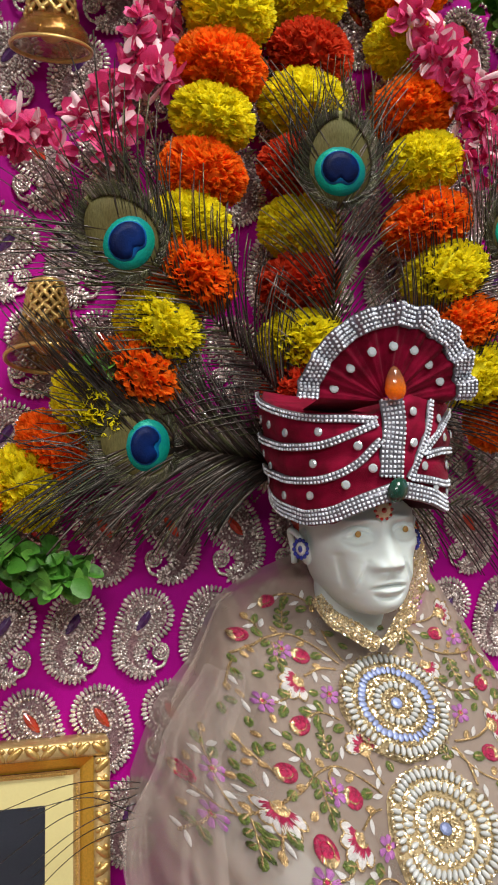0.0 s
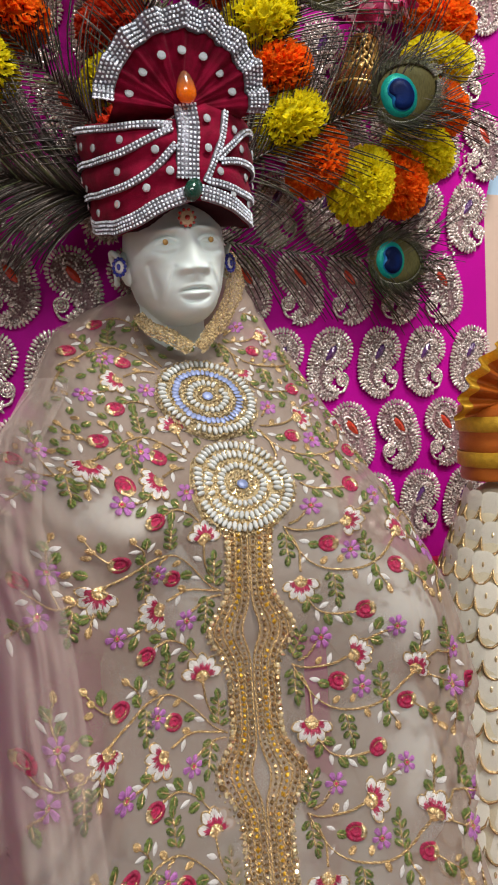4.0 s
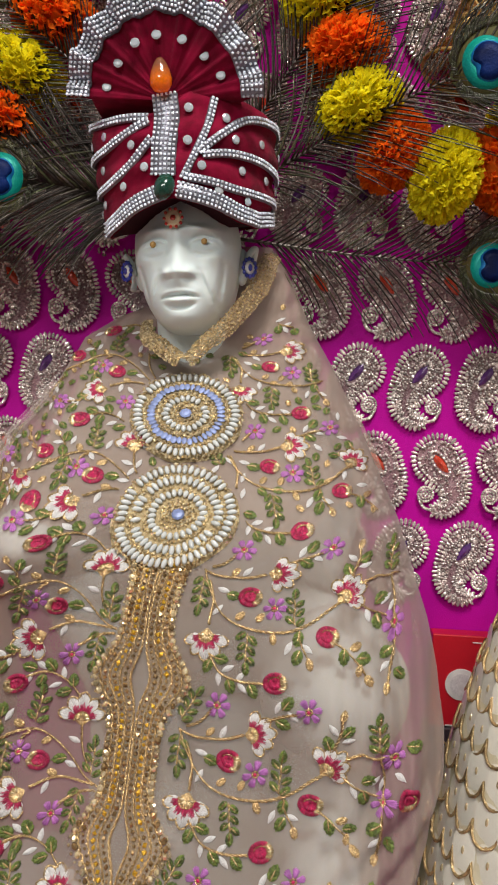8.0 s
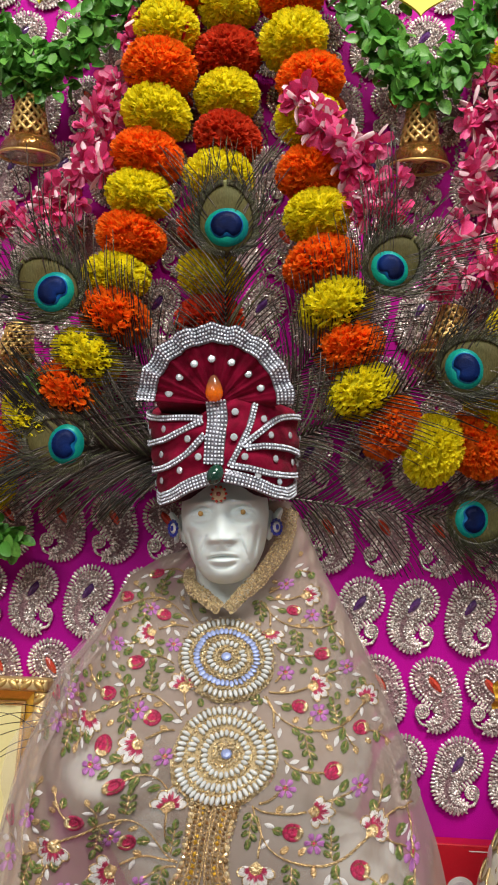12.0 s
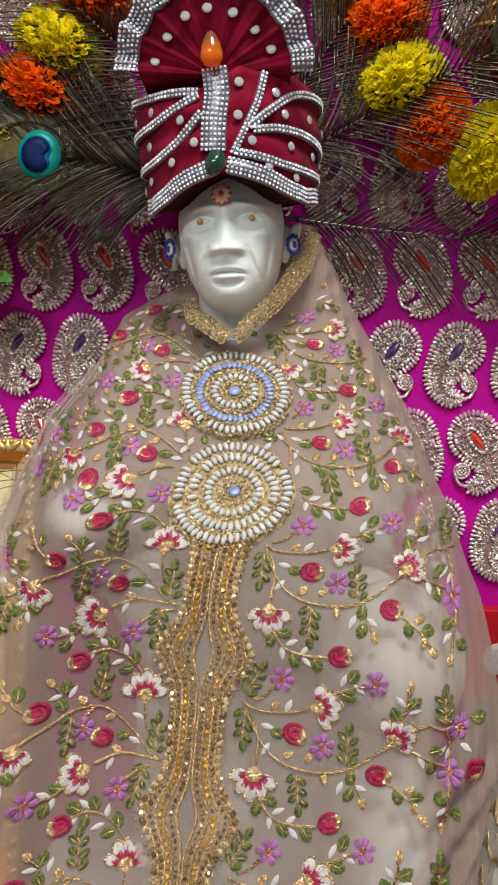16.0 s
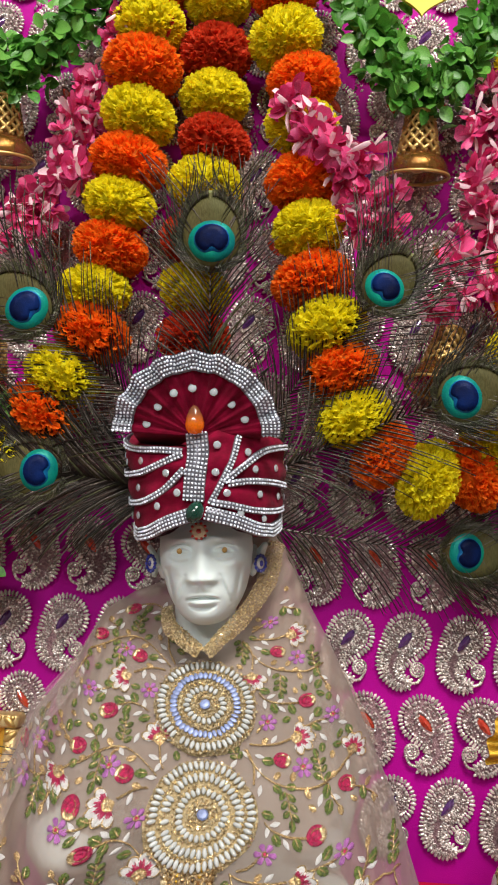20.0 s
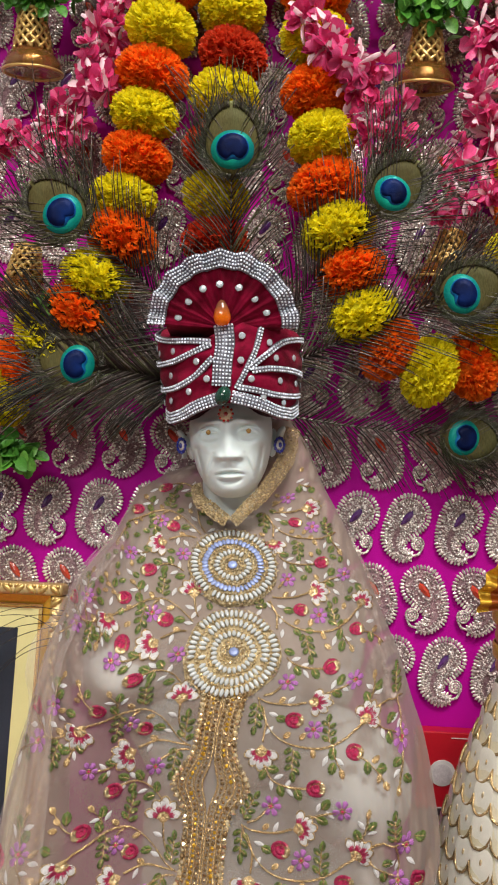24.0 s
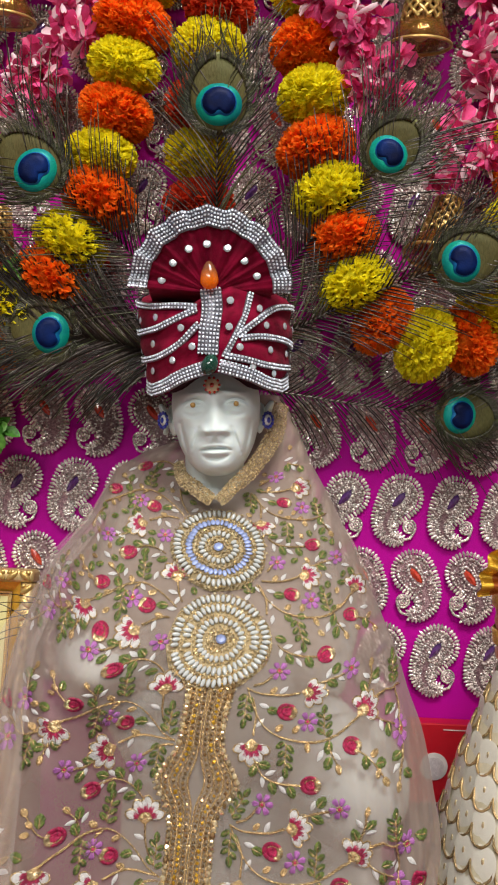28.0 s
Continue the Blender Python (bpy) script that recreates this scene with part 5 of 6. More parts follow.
fan_rows, fan_cols = 14, 171
ws = np.linspace(-1.47, 1.60, fan_cols)
rs = np.linspace(0.003, 0.0440, fan_rows)
full = np.linspace(-1.80, 1.85, fan_cols)  # its ends tuck in behind the wraps
soup.add([fan_point(w, r * (1 if -1.47 < w < 1.6 else 0.86)) for r in rs for w in full], grid_faces(fan_rows, fan_cols))
soup.add([fan_point(w, r * (1 if -1.47 < w < 1.6 else 0.86), -0.0012) for r in rs for w in full], [f[::-1] for f in grid_faces(fan_rows, fan_cols)])
part("fan", soup, VELVET, turban, "pleated maroon velvet fan")


def stone(soup, centre, ex, ez, size, slot=0):
    """One faceted rhinestone; ez points outwards."""
    ex = unit(ex)
    ez = unit(np.asarray(ez, float) + 0.38 * np.array((rng.uniform(-1, 1), rng.uniform(-1, 1), rng.uniform(-1, 1))))
    ey = unit(np.cross(ez, ex))
    ex = np.cross(ey, ez)
    v = []
    for r, h, off in ((1.0, 0.0, 0), (0.95, 0.45, 0), (0.5, 0.85, 0.5)):
        v += [(r * math.cos(math.pi / 2 * (k + off) + 0.785), r * math.sin(math.pi / 2 * (k + off) + 0.785), h) for k in range(4)]
    f = [(0, 1, 5, 4), (1, 2, 6, 5), (2, 3, 7, 6), (3, 0, 4, 7), (8, 9, 10, 11)]
    for k in range(4):
        f += [(4 + k, 4 + (k + 1) % 4, 8 + k), (4 + (k + 1) % 4, 8 + (k + 1) % 4, 8 + k)]
    soup.add(v, f, basis(centre, ex, ey, ez, size, size, size), slot)


soup, back = Soup(), Soup()
trim_r = np.linspace(0.0398, 0.0488, 5)
strip = [fan_point(w, r, 0.0016) for r in np.linspace(0.0385, 0.0501, 4) for w in ws]
back.add(strip, grid_faces(4, fan_cols))
back.add([p + np.array((0, 0.0014, 0)) for p in strip], [f[::-1] for f in grid_faces(4, fan_cols)])
for r in trim_r:
    n = int(3.07 * r * 1.12 / 0.0021)
    for i in range(n + 1):
        w = -1.47 + 3.07 * i / n
        a, b = fan_point(w - 0.01, r, 0.002), fan_point(w + 0.01, r, 0.002)
        stone(soup, fan_point(w, r, 0.0021) + np.array((rng.gauss(0, 0.00008), 0, rng.gauss(0, 0.00008))), b - a, (0.25 * math.sin(w), -1, 0.1), rng.uniform(0.00076, 0.00094))
edge = part("fan_trim", back, CRYSTAL_BASE, turban, "silver rhinestone fan trim")
tagged(part("rhinestone_inlay", soup, CRYSTAL, edge, smooth=False), kind="stuff")


def cap_strip(points, rows, pitch=0.00205, lift=0.0013):
    """A rhinestone band laid on the wraps along points (degrees round, height)."""
    p = smooth_line(points, 90)
    p3 = np.array([cap_point(a, z, 0.0005) for a, z in p])
    d = np.r_[0, np.cumsum(np.linalg.norm(np.diff(p3, axis=0), axis=1))]
    n = int(d[-1] / pitch)
    q = np.linspace(0, d[-1], n)
    c = np.stack([np.interp(q, d, p3[:, i]) for i in range(3)], 1)
    t = np.gradient(c, axis=0)
    out = np.stack([(c[:, 0] - 0.003) / 0.046**2, (c[:, 1] - 0.036) / 0.052**2, 0 * c[:, 0]], 1)
    out /= np.linalg.norm(out, axis=1)[:, None]
    stones, backing = Soup(), Soup()
    side = np.cross(out, t)
    side /= np.linalg.norm(side, axis=1)[:, None]
    half = rows * pitch / 2
    rim = []
    for k, h in ((-1, -0.0004), (-0.9, lift * 0.8), (0.9, lift * 0.8), (1, -0.0004)):
        rim += list(c + side * half * k + out * h)
    backing.add(rim, grid_faces(4, n))
    for i in range(n):
        for r in range(rows):
            off = (r - (rows - 1) / 2) * pitch
            stone(stones, c[i] + side[i] * off + out[i] * lift * 0.75, t[i], out[i], rng.uniform(0.00076, 0.00094))
    band = part("rhinestone_band", backing, CRYSTAL_BASE, turban, "silver rhinestone band")
    tagged(part("rhinestone_inlay", stones, CRYSTAL, band, smooth=False), kind="stuff")


cap_strip([(a, cap_low(a) + 0.0044) for a in np.linspace(-114, -4, 14)], 4)
cap_strip([(a, cap_low(a) + 0.0044) for a in np.linspace(3, 114, 14)], 4)
cap_strip([(-115, 0.0640), (-85, 0.0555), (-62, 0.0500), (-45, 0.0472), (-24, 0.0455), (-10, 0.0440)], 2)
cap_strip([(-115, 0.0420), (-85, 0.0370), (-70, 0.0345), (-45, 0.0340), (-27, 0.0375), (-10, 0.0425)], 2)
cap_strip([(-115, 0.0250), (-85, 0.0200), (-70, 0.0178), (-45, 0.0178), (-24, 0.0235), (-9, 0.0340)], 2)
cap_strip([(25, 0.0515), (21, 0.0400), (14, 0.0275), (6, 0.0150)], 2, 0.0019)
cap_strip([(15.6, 0.0270), (30, 0.0360), (47, 0.0440), (75, 0.0475), (110, 0.0500)], 2)
cap_strip([(18, 0.0255), (33, 0.0268), (53, 0.0265), (80, 0.0255), (110, 0.0260)], 2)
cap_strip([(8, 0.0155), (21, 0.0135), (42, 0.0105), (70, 0.0105), (110, 0.0140)], 2)
cap_strip([(-1, 0.0535), (-0.5, 0.0420), (-2.5, 0.0300), (-4, 0.0170)], 6)

stud_mesh = Soup()
lathe(stud_mesh, [(1.0, 0.0), (1.0, 0.15), (0.66, 0.36), (0.64, 0.37), (0.02, 0.38)], sides=10)
stud_data = stud_mesh.data("stud", [STUD], smooth=False)


def stud(centre, out, size):
    out = unit(out)
    ex = unit(np.cross(out, (0.1, 0.2, 0.97)))
    ob = part("stud", stud_data, None, turban)
    ob.matrix_local = Matrix(basis(centre, ex, np.cross(out, ex), out, size, size, size).tolist())


for x, z in [(-0.040, 0.0415), (-0.029, 0.0405), (-0.014, 0.0325), (-0.0435, 0.0255), (-0.0325, 0.0255), (-0.0085, 0.0215), (-0.021, 0.0145), (-0.0355, 0.0100), (0.0115, 0.0470),
             (0.0275, 0.0430), (0.0105, 0.0320), (0.0315, 0.0335), (0.043, 0.0345), (0.0165, 0.0205), (0.035, 0.0195), (0.046, 0.0185), (0.0245, 0.0095), (0.0385, 0.0060)]:
    p = cap_point(cap_phi(x), z, 0.0009)
    stud(p, ((p[0] - 0.003) / 0.046**2, (p[1] - 0.036) / 0.052**2, 0), 0.0022)
for phi, z in ((-96, 0.0500), (-84, 0.0465), (-98, 0.0320), (-100, 0.0180), (-80, 0.0100), (92, 0.0360), (90, 0.0190)):
    p = cap_point(phi, z, 0.0009)
    stud(p, ((p[0] - 0.003) / 0.046**2, (p[1] - 0.036) / 0.052**2, 0), 0.0022)
for w in (-1.28, -0.86, -0.42, -0.02, 0.42, 0.86, 1.26):
    p = fan_point(w, 0.0285 if abs(w) < 1.2 else 0.0305, 0.0008)
    stud(p, (0, -1, 0.08), 0.0023)

drop = Soup()
lathe(drop, [(0.0003, 0.0), (0.0034, 0.0008), (0.0050, 0.0034), (0.0052, 0.0058), (0.0044, 0.0098), (0.0030, 0.0132), (0.0016, 0.0152), (0.0002, 0.0160)], sides=20, squash=(1, 0.8))
ob = part("amber_drop", drop, AMBER, turban, "orange amber drop stone")
ob.matrix_local = pose(0.0016, -0.0222, 0.0525)
gemsoup = Soup()
v = [(0, -0.0026, 0)]
for k in range(14):
    w = 2 * math.pi * k / 14
    v.append((0.0044 * math.cos(w), -0.0014, 0.0060 * math.sin(w)))
v += [(p[0] * 1.05, 0.0010, p[2] * 1.05) for p in v[1:15]]
gemsoup.add(v, [(0, 1 + i, 1 + (i + 1) % 14) for i in range(14)] + [(1 + i, 15 + i, 15 + (i + 1) % 14, 1 + (i + 1) % 14) for i in range(14)])
ob = part("green_stone", gemsoup, EMERALD, turban, "dark green oval stone")
ob.matrix_local = pose(0.0002, -0.0196, 0.0105, -6, 28, 0)


# ---- brow mark and earrings ----
def jewel(name, label, category, core, petals, count, size, at):
    ob = thing(name, label, category, at=at)
    s = Soup()
    wide = 0.86 if core is RUBY else 0.64
    lathe(s, [(wide, 0.0), (wide, 0.12), (wide * 0.58, 0.26)], sides=16)
    a = part("setting", s, ENAMEL if core is RUBY else PRINT_WHITE, ob)
    s = Soup().add(BALL_V, BALL_F, Matrix.Translation((0, 0, 0.3)) @ Matrix.Diagonal((0.28, 0.36 if core is BLUE_STONE else 0.28, 0.2, 1)))
    b = part("stone", s, core, ob)
    for k in range(count):
        w = 2 * math.pi * k / count
        s = Soup().add(BALL_V, BALL_F, Matrix.Translation((0.86 * math.cos(w), 0.86 * math.sin(w), 0.14)) @ Matrix.Diagonal((0.17, 0.17, 0.16, 1) if core is RUBY else (0.24, 0.24, 0.2, 1)))
        part("petal_stone", s, petals, ob)
    ob.scale = (size * (0.8 if core is BLUE_STONE else 1), size, size)
    return ob


jewel("brow_ornament", "small round red and cream stone ornament on the statue's brow", "ornament", RUBY, RUBY, 10, 0.0052, LEAN @ pose(0.0005, -0.0008, 0, 90, 0, 0))
jewel("earring", "small oval blue and white stone earring on the statue's ear", "earring", BLUE_STONE, BLUE_STONE, 12, 0.0054, pose(-0.0300, -0.0795, 0.3785, 90, -4.6, -38))
jewel("earring", "small oval blue and white stone earring on the statue's ear", "earring", BLUE_STONE, BLUE_STONE, 12, 0.0054, pose(0.0352, -0.0790, 0.3820, 90, -4.6, 32))
for o in list(bpy.data.objects):
    if o.name.startswith("earring") and o.parent is None:
        tagged(o, group="pair of earrings")

# ---- peacock feathers ----
def feather(foot, eye, bend, seed, reach=1.0, droop=0.0, dense=1.0, size=1.0):
    """One tail feather: foot and eye are places, bend bows the shaft sideways."""
    rng = random.Random(seed)
    foot, eye = np.array(foot), np.array(eye)
    d = unit(eye - foot)
    n = unit(np.array((0, -1.0, 0)) - d * (-d[1]))
    side = np.cross(d, n)
    length = np.linalg.norm(eye - foot)
    ob = thing("peacock_feather", "peacock feather with blue and teal eye, fanned behind the statue", "feather", "feathers behind the statue")
    line = smooth_line([foot, foot + d * length * 0.5 + side * bend, eye + d * 0.012], 30)
    s = tube(Soup(), line, np.linspace(0.0011, 0.0004, 30), 6)
    part("shaft", s, BARB_PALE, ob)
    face = eye + n * 0.0005 + d * 0.005
    for name, mat, rx, ry, off, lift, heart in (("rim", EYE_RIM, 0.0208, 0.0248, 0.0, 0.0, 0.0), ("bronze_field", EYE_BRONZE, 0.0195, 0.0234, -0.0002, 0.0005, 0.0),
                                               ("teal_ring", EYE_TEAL, 0.0143, 0.0124, -0.0058, 0.0010, 0.0), ("azure_band", EYE_AZURE, 0.0109, 0.0092, -0.0045, 0.0014, 0.12), ("blue_heart", EYE_BLUE, 0.0102, 0.0085, -0.0042, 0.0018, 0.24)):
        rx, ry, off = rx * size, ry * size, off * size
        s = Soup()
        ring, k = [], 44
        for i in range(k):
            w = 2 * math.pi * i / k
            r = 1 + (0.035 * rng.uniform(-1, 1) if heart == 0 and name in ("rim",) else 0.008 * rng.uniform(-1, 1))
            x, y = rx * r * math.cos(w), ry * r * math.sin(w)
            if name in ("rim", "bronze_field"):
                x *= 1 - 0.12 * math.sin(w)
            if heart:
                y += heart * ry * math.exp(-((x / (0.3 * rx)) ** 2)) * (1 if y < 0 else 0) * 1.9
            ring.append((x, y))
        v = [face + d * (off + 0.1 * ry * (heart > 0)) + n * (lift + 0.0004)]
        for sc in (0.55, 1.0):
            v += [face + side * x * sc + d * (off + y * sc) + n * (lift + 0.0006 * (1 - sc)) for x, y in ring]
        v += [p - n * 0.0006 for p in v[1 + k : 1 + 2 * k]]
        f = [(0, 1 + i, 1 + (i + 1) % k) for i in range(k)]
        f += [(1 + i, 1 + k + i, 1 + k + (i + 1) % k, 1 + (i + 1) % k) for i in range(k)]
        f += [(1 + k + i, 1 + 2 * k + i, 1 + 2 * k + (i + 1) % k, 1 + k + (i + 1) % k) for i in range(k)]
        part(name, s.add(v, f), mat, ob)
    s = Soup()

    def barb(start, first, last, long, thin=0.00040, slot=None):
        m = 7
        p, q = np.array(start), []
        for i in range(m):
            q.append(p.copy())
            k = i / (m - 1)
            step = unit(first * (1 - k) + last * k + np.array([rng.gauss(0, 0.014) for _ in range(3)]))
            p = p + step * long / (m - 1)
        tube(s, q, np.linspace(thin, thin * 0.55, m), 3, slot=rng.choices((0, 1, 2), (0.70, 0.18, 0.12))[0] if slot is None else slot)

    for sgn in (1, -1):
        sweep = rng.uniform(0.5, 0.7)
        count = int(40 * dense)
        for i in range(count):  # along the shaft: a loose, even comb of long arcs
            k = 0.06 + 0.92 * (i + 0.5 + rng.uniform(-0.25, 0.25)) / count
            a = line[int(k * 29)] * (1 - k * 29 % 1) + line[min(29, int(k * 29) + 1)] * (k * 29 % 1)
            wave = 0.16 * math.sin(i * 0.22 + seed) + rng.gauss(0, 0.03)
            first = unit(d * 0.85 + side * sgn * (sweep + wave * 0.4))
            last = unit(d * (0.35 + 0.5 * k + wave) + side * sgn * 0.85 + n * (0.06 + rng.gauss(0, 0.05)) - np.array((0, 0, droop)))
            if rng.random() < 0.10:
                last = unit(last + d * rng.uniform(0.4, 1.2))
            barb(a + n * 0.0008, first, last, reach * rng.uniform(0.056, 0.082) * (0.7 + 0.3 * k), rng.uniform(0.00052, 0.00078))
        for i in range(34):  # wrapping the eye and meeting in a plume past its tip
            k = (i + rng.random()) / 34
            w = -1.40 + 2.6 * k
            x, y = 0.0196 * size * math.cos(w), 0.0236 * size * math.sin(w)
            start = face + side * sgn * x + d * y - n * rng.uniform(0.0, 0.001)
            tangent = unit(-side * sgn * 0.0172 * math.sin(w) + d * 0.0208 * math.cos(w))
            first = unit(tangent + side * sgn * rng.uniform(0.05, 0.45) * math.cos(w))
            last = unit(side * sgn * rng.uniform(-0.25, 0.55) + d * rng.uniform(0.8, 1.2) + n * rng.uniform(-0.12, 0.22))
            barb(start, first, last, reach * rng.uniform(0.022, 0.046), rng.uniform(0.00040, 0.00062), rng.choices((0, 1, 2), (0.45, 0.43, 0.12))[0])
        for i in range(120):  # short fringe that fills in behind the eye
            w = -1.5 + 3.0 * (i + rng.random()) / 120
            x, y = 0.0172 * size * math.cos(w), 0.0210 * size * math.sin(w)
            start = face + side * sgn * x * (1 - 0.12 * math.sin(w)) + d * y + n * 0.0011
            barb(start, unit(side * sgn * x + d * (y + 0.014)), unit(side * sgn * x * 0.6 + d * (y + 0.026)), rng.uniform(0.006, 0.011), 0.0003, rng.choices((0, 1, 2), (0.25, 0.6, 0.15))[0])
    tagged(part("vane", s, [BARB, BARB_GREEN, BARB_PALE], ob), kind="stuff")
    return ob


feather((0.004, -0.046, 0.440), (-0.0055, -0.0715, 0.5830), -0.003, 1, size=1.04)
feather((-0.010, -0.044, 0.435), (-0.1205, -0.0730, 0.5340), 0.006, 2, 1.2, 0.0, 1.25, 1.0)
feather((0.014, -0.044, 0.435), (0.1050, -0.0690, 0.5570), -0.005, 3, 1.1, 0.0, 1.3, 0.90)
feather((0.022, -0.043, 0.428), (0.1540, -0.0760, 0.4890), -0.004, 4, 1.1, size=0.95)
feather((-0.018, -0.043, 0.420), (-0.1085, -0.0615, 0.4320), 0.002, 5, 1.30, 0.18, 2.8, 0.95)
feather((0.025, -0.036, 0.405), (0.1690, -0.0330, 0.3930), 0.002, 6, 1.0, 0.1, 0.85, 0.90)

rng = random.Random(21)
loose = thing("loose_feather_barbs", "loose dark feather barbs hanging over the gilt frame", "feather")
for k in range(7):
    a = np.array((-0.108 + rng.uniform(-0.004, 0.006), -0.055, 0.247 + rng.uniform(-0.012, 0.012)))
    b = a + (-0.055 - 0.03 * rng.random(), rng.uniform(-0.01, 0.02), rng.uniform(-0.045, 0.012))
    mid = (a + b) / 2 + (0, 0, rng.uniform(0.0, 0.010))
    part("barb", tube(Soup(), smooth_line([a + (0.03, 0.012, rng.uniform(-0.01, 0.02)), a, mid, b], 24), np.linspace(0.00045, 0.0002, 24), 5), BARB, loose)


# ---- marigold garlands ----
def marigold_mesh(name, mat, seed):
    rng = random.Random(seed)
    s = Soup()
    n = 760
    for i in range(n):
        z = 1 - 2 * (i + 0.5) / n
        w = i * 2.39996 + rng.uniform(-0.2, 0.2)
        c = np.array((math.sqrt(1 - z * z) * math.cos(w), math.sqrt(1 - z * z) * math.sin(w), z))
        c = unit(c + np.array([rng.gauss(0, 0.10) for _ in range(3)]))
        a = unit(np.cross(c, (rng.gauss(0, 1), rng.gauss(0, 1), rng.gauss(0, 1))))
        b = np.cross(c, a)
        out = rng.uniform(0.92, 1.03)
        wide = rng.uniform(0.06, 0.125)
        curl = rng.uniform(-0.12, 0.12)
        v = [c * 0.45, c * 0.72 + a * wide * 0.6 + b * curl * 0.3, c * 0.72 - a * wide * 0.6 + b * curl * 0.3]
        v += [c * out * 0.96 + a * wide + b * (curl + 0.05), c * out + a * wide * 0.35 + b * curl * 1.3, c * out * 0.93 + b * (curl * 1.2 - 0.03), c * out - a * wide * 0.4 + b * curl, c * out * 0.95 - a * wide + b * (curl + 0.06)]
        s.add(np.array(v), [(0, 1, 2), (1, 3, 4, 5, 2), (2, 5, 6, 7)])
    s.add(BALL_V * 0.74, BALL_F)
    return s.data(name, [mat], smooth=False)


MARI = {c: [marigold_mesh("marigold", m, 31 + 7 * k + ord(c)) for k in range(3)] for c, m in (("y", MARI_Y), ("o", MARI_O), ("r", MARI_R))}


def garland(label, colours, places, radius=0.0245, y=-0.047, back=0.0):
    rng = random.Random(len(places) * 13)
    ob = thing("marigold_garland", label, "garland", "marigold garlands")
    pts = np.array([(x, y + 0.5 * back * min(1.0, max(0.0, (0.472 - z) / 0.03)), z) for x, z in [(x + 0.018 * (x - 0.02), z + 0.018 * (z - 0.385)) for x, z in places]])
    part("string", tube(Soup(), smooth_line(pts, 60), 0.0006, 5), T_YELLOW, ob)
    tan = np.gradient(pts, axis=0)
    for c, p, t in zip(colours, pts, tan):
        m = part("marigold", MARI[c][rng.randrange(3)], None, ob)
        turn = Vector(t).to_track_quat("Z", "Y").to_matrix().to_4x4()
        r = radius * rng.uniform(0.95, 1.06)
        m.matrix_local = Matrix.Translation(p + np.array((rng.uniform(-0.002, 0.002), rng.uniform(-0.004, 0.004), 0))) @ turn @ pose(0, 0, 0, 0, 0, rng.uniform(0, 360)) @ pose(0, 0, 0, rng.uniform(-9, 9), rng.uniform(-9, 9), 0) @ Matrix.Diagonal((r * 1.08, r * 1.08, r * 0.80, 1))


garland("garland of yellow and orange marigolds swagged beside the statue", "oyoyoyoyoyoyoyoyoyo",
        [(-0.050, 0.831), (-0.053, 0.799), (-0.053, 0.765), (-0.058, 0.732), (-0.060, 0.702), (-0.061, 0.669), (-0.067, 0.638), (-0.070, 0.610), (-0.075, 0.580), (-0.081, 0.551), (-0.083, 0.522),
         (-0.100, 0.493), (-0.108, 0.469), (-0.134, 0.450), (-0.149, 0.430), (-0.165, 0.409), (-0.193, 0.404), (-0.222, 0.412), (-0.246, 0.432)], back=0.013)
garland("garland of yellow and rust-red marigolds hanging above the statue", "ryryryryryr",
        [(-0.013, 0.790), (-0.012, 0.757), (-0.011, 0.721), (-0.011, 0.690), (-0.011, 0.657), (-0.014, 0.628), (-0.016, 0.590), (-0.019, 0.555), (-0.017, 0.524), (-0.016, 0.492), (-0.014, 0.462)], 0.0236, -0.040)
garland("garland of yellow and orange marigolds swagged beside the statue", "oyoyoyoyoyoyoyoyoyoyoyoyo",
        [(0.031, 0.830), (0.031, 0.796), (0.032, 0.763), (0.036, 0.729), (0.046, 0.698), (0.048, 0.668), (0.051, 0.628), (0.056, 0.596), (0.061, 0.563), (0.069, 0.532), (0.080, 0.505), (0.089, 0.475),
         (0.107, 0.452), (0.136, 0.438), (0.164, 0.442), (0.183, 0.462), (0.193, 0.490), (0.196, 0.521), (0.201, 0.549), (0.203, 0.578), (0.206, 0.610), (0.204, 0.644), (0.200, 0.678), (0.198, 0.714), (0.199, 0.750)])


# ---- pink flower garlands ----
def blossom_mesh(name, seed):
    rng = random.Random(seed)
    s = Soup()
    for k in range(13):
        c = unit((rng.gauss(0, 1), rng.gauss(-0.5, 0.8), rng.gauss(0, 1)))
        a = unit(np.cross(c, (rng.gauss(0, 1), rng.gauss(0, 1), rng.gauss(0, 1))))
        b = np.cross(c, a)
        long, wide, cup = rng.uniform(0.6, 1.05), rng.uniform(0.26, 0.48), rng.uniform(-0.45, 0.45)
        slot = rng.choices((0, 1, 2), (0.48, 0.26, 0.26))[0]
        if slot == 1:
            wide, long = wide * 0.5, long * 1.15
        v = []
        for i, w in ((0, 0.15), (0.35, 0.75), (0.7, 1.0), (0.95, 0.55)):
            mid = c * (0.12 + long * i) + b * cup * i * i
            v += [mid + a * wide * w + b * 0.12 * w, mid - b * 0.06 * w, mid - a * wide * w + b * 0.12 * w]
        s.add(np.array(v), grid_faces(4, 3), slot=slot)
    return s.data(name, [PINK_PETAL, WHITE_PETAL, DEEP_PETAL])


BLOSSOMS = [blossom_mesh("blossom", 50 + k) for k in range(5)]


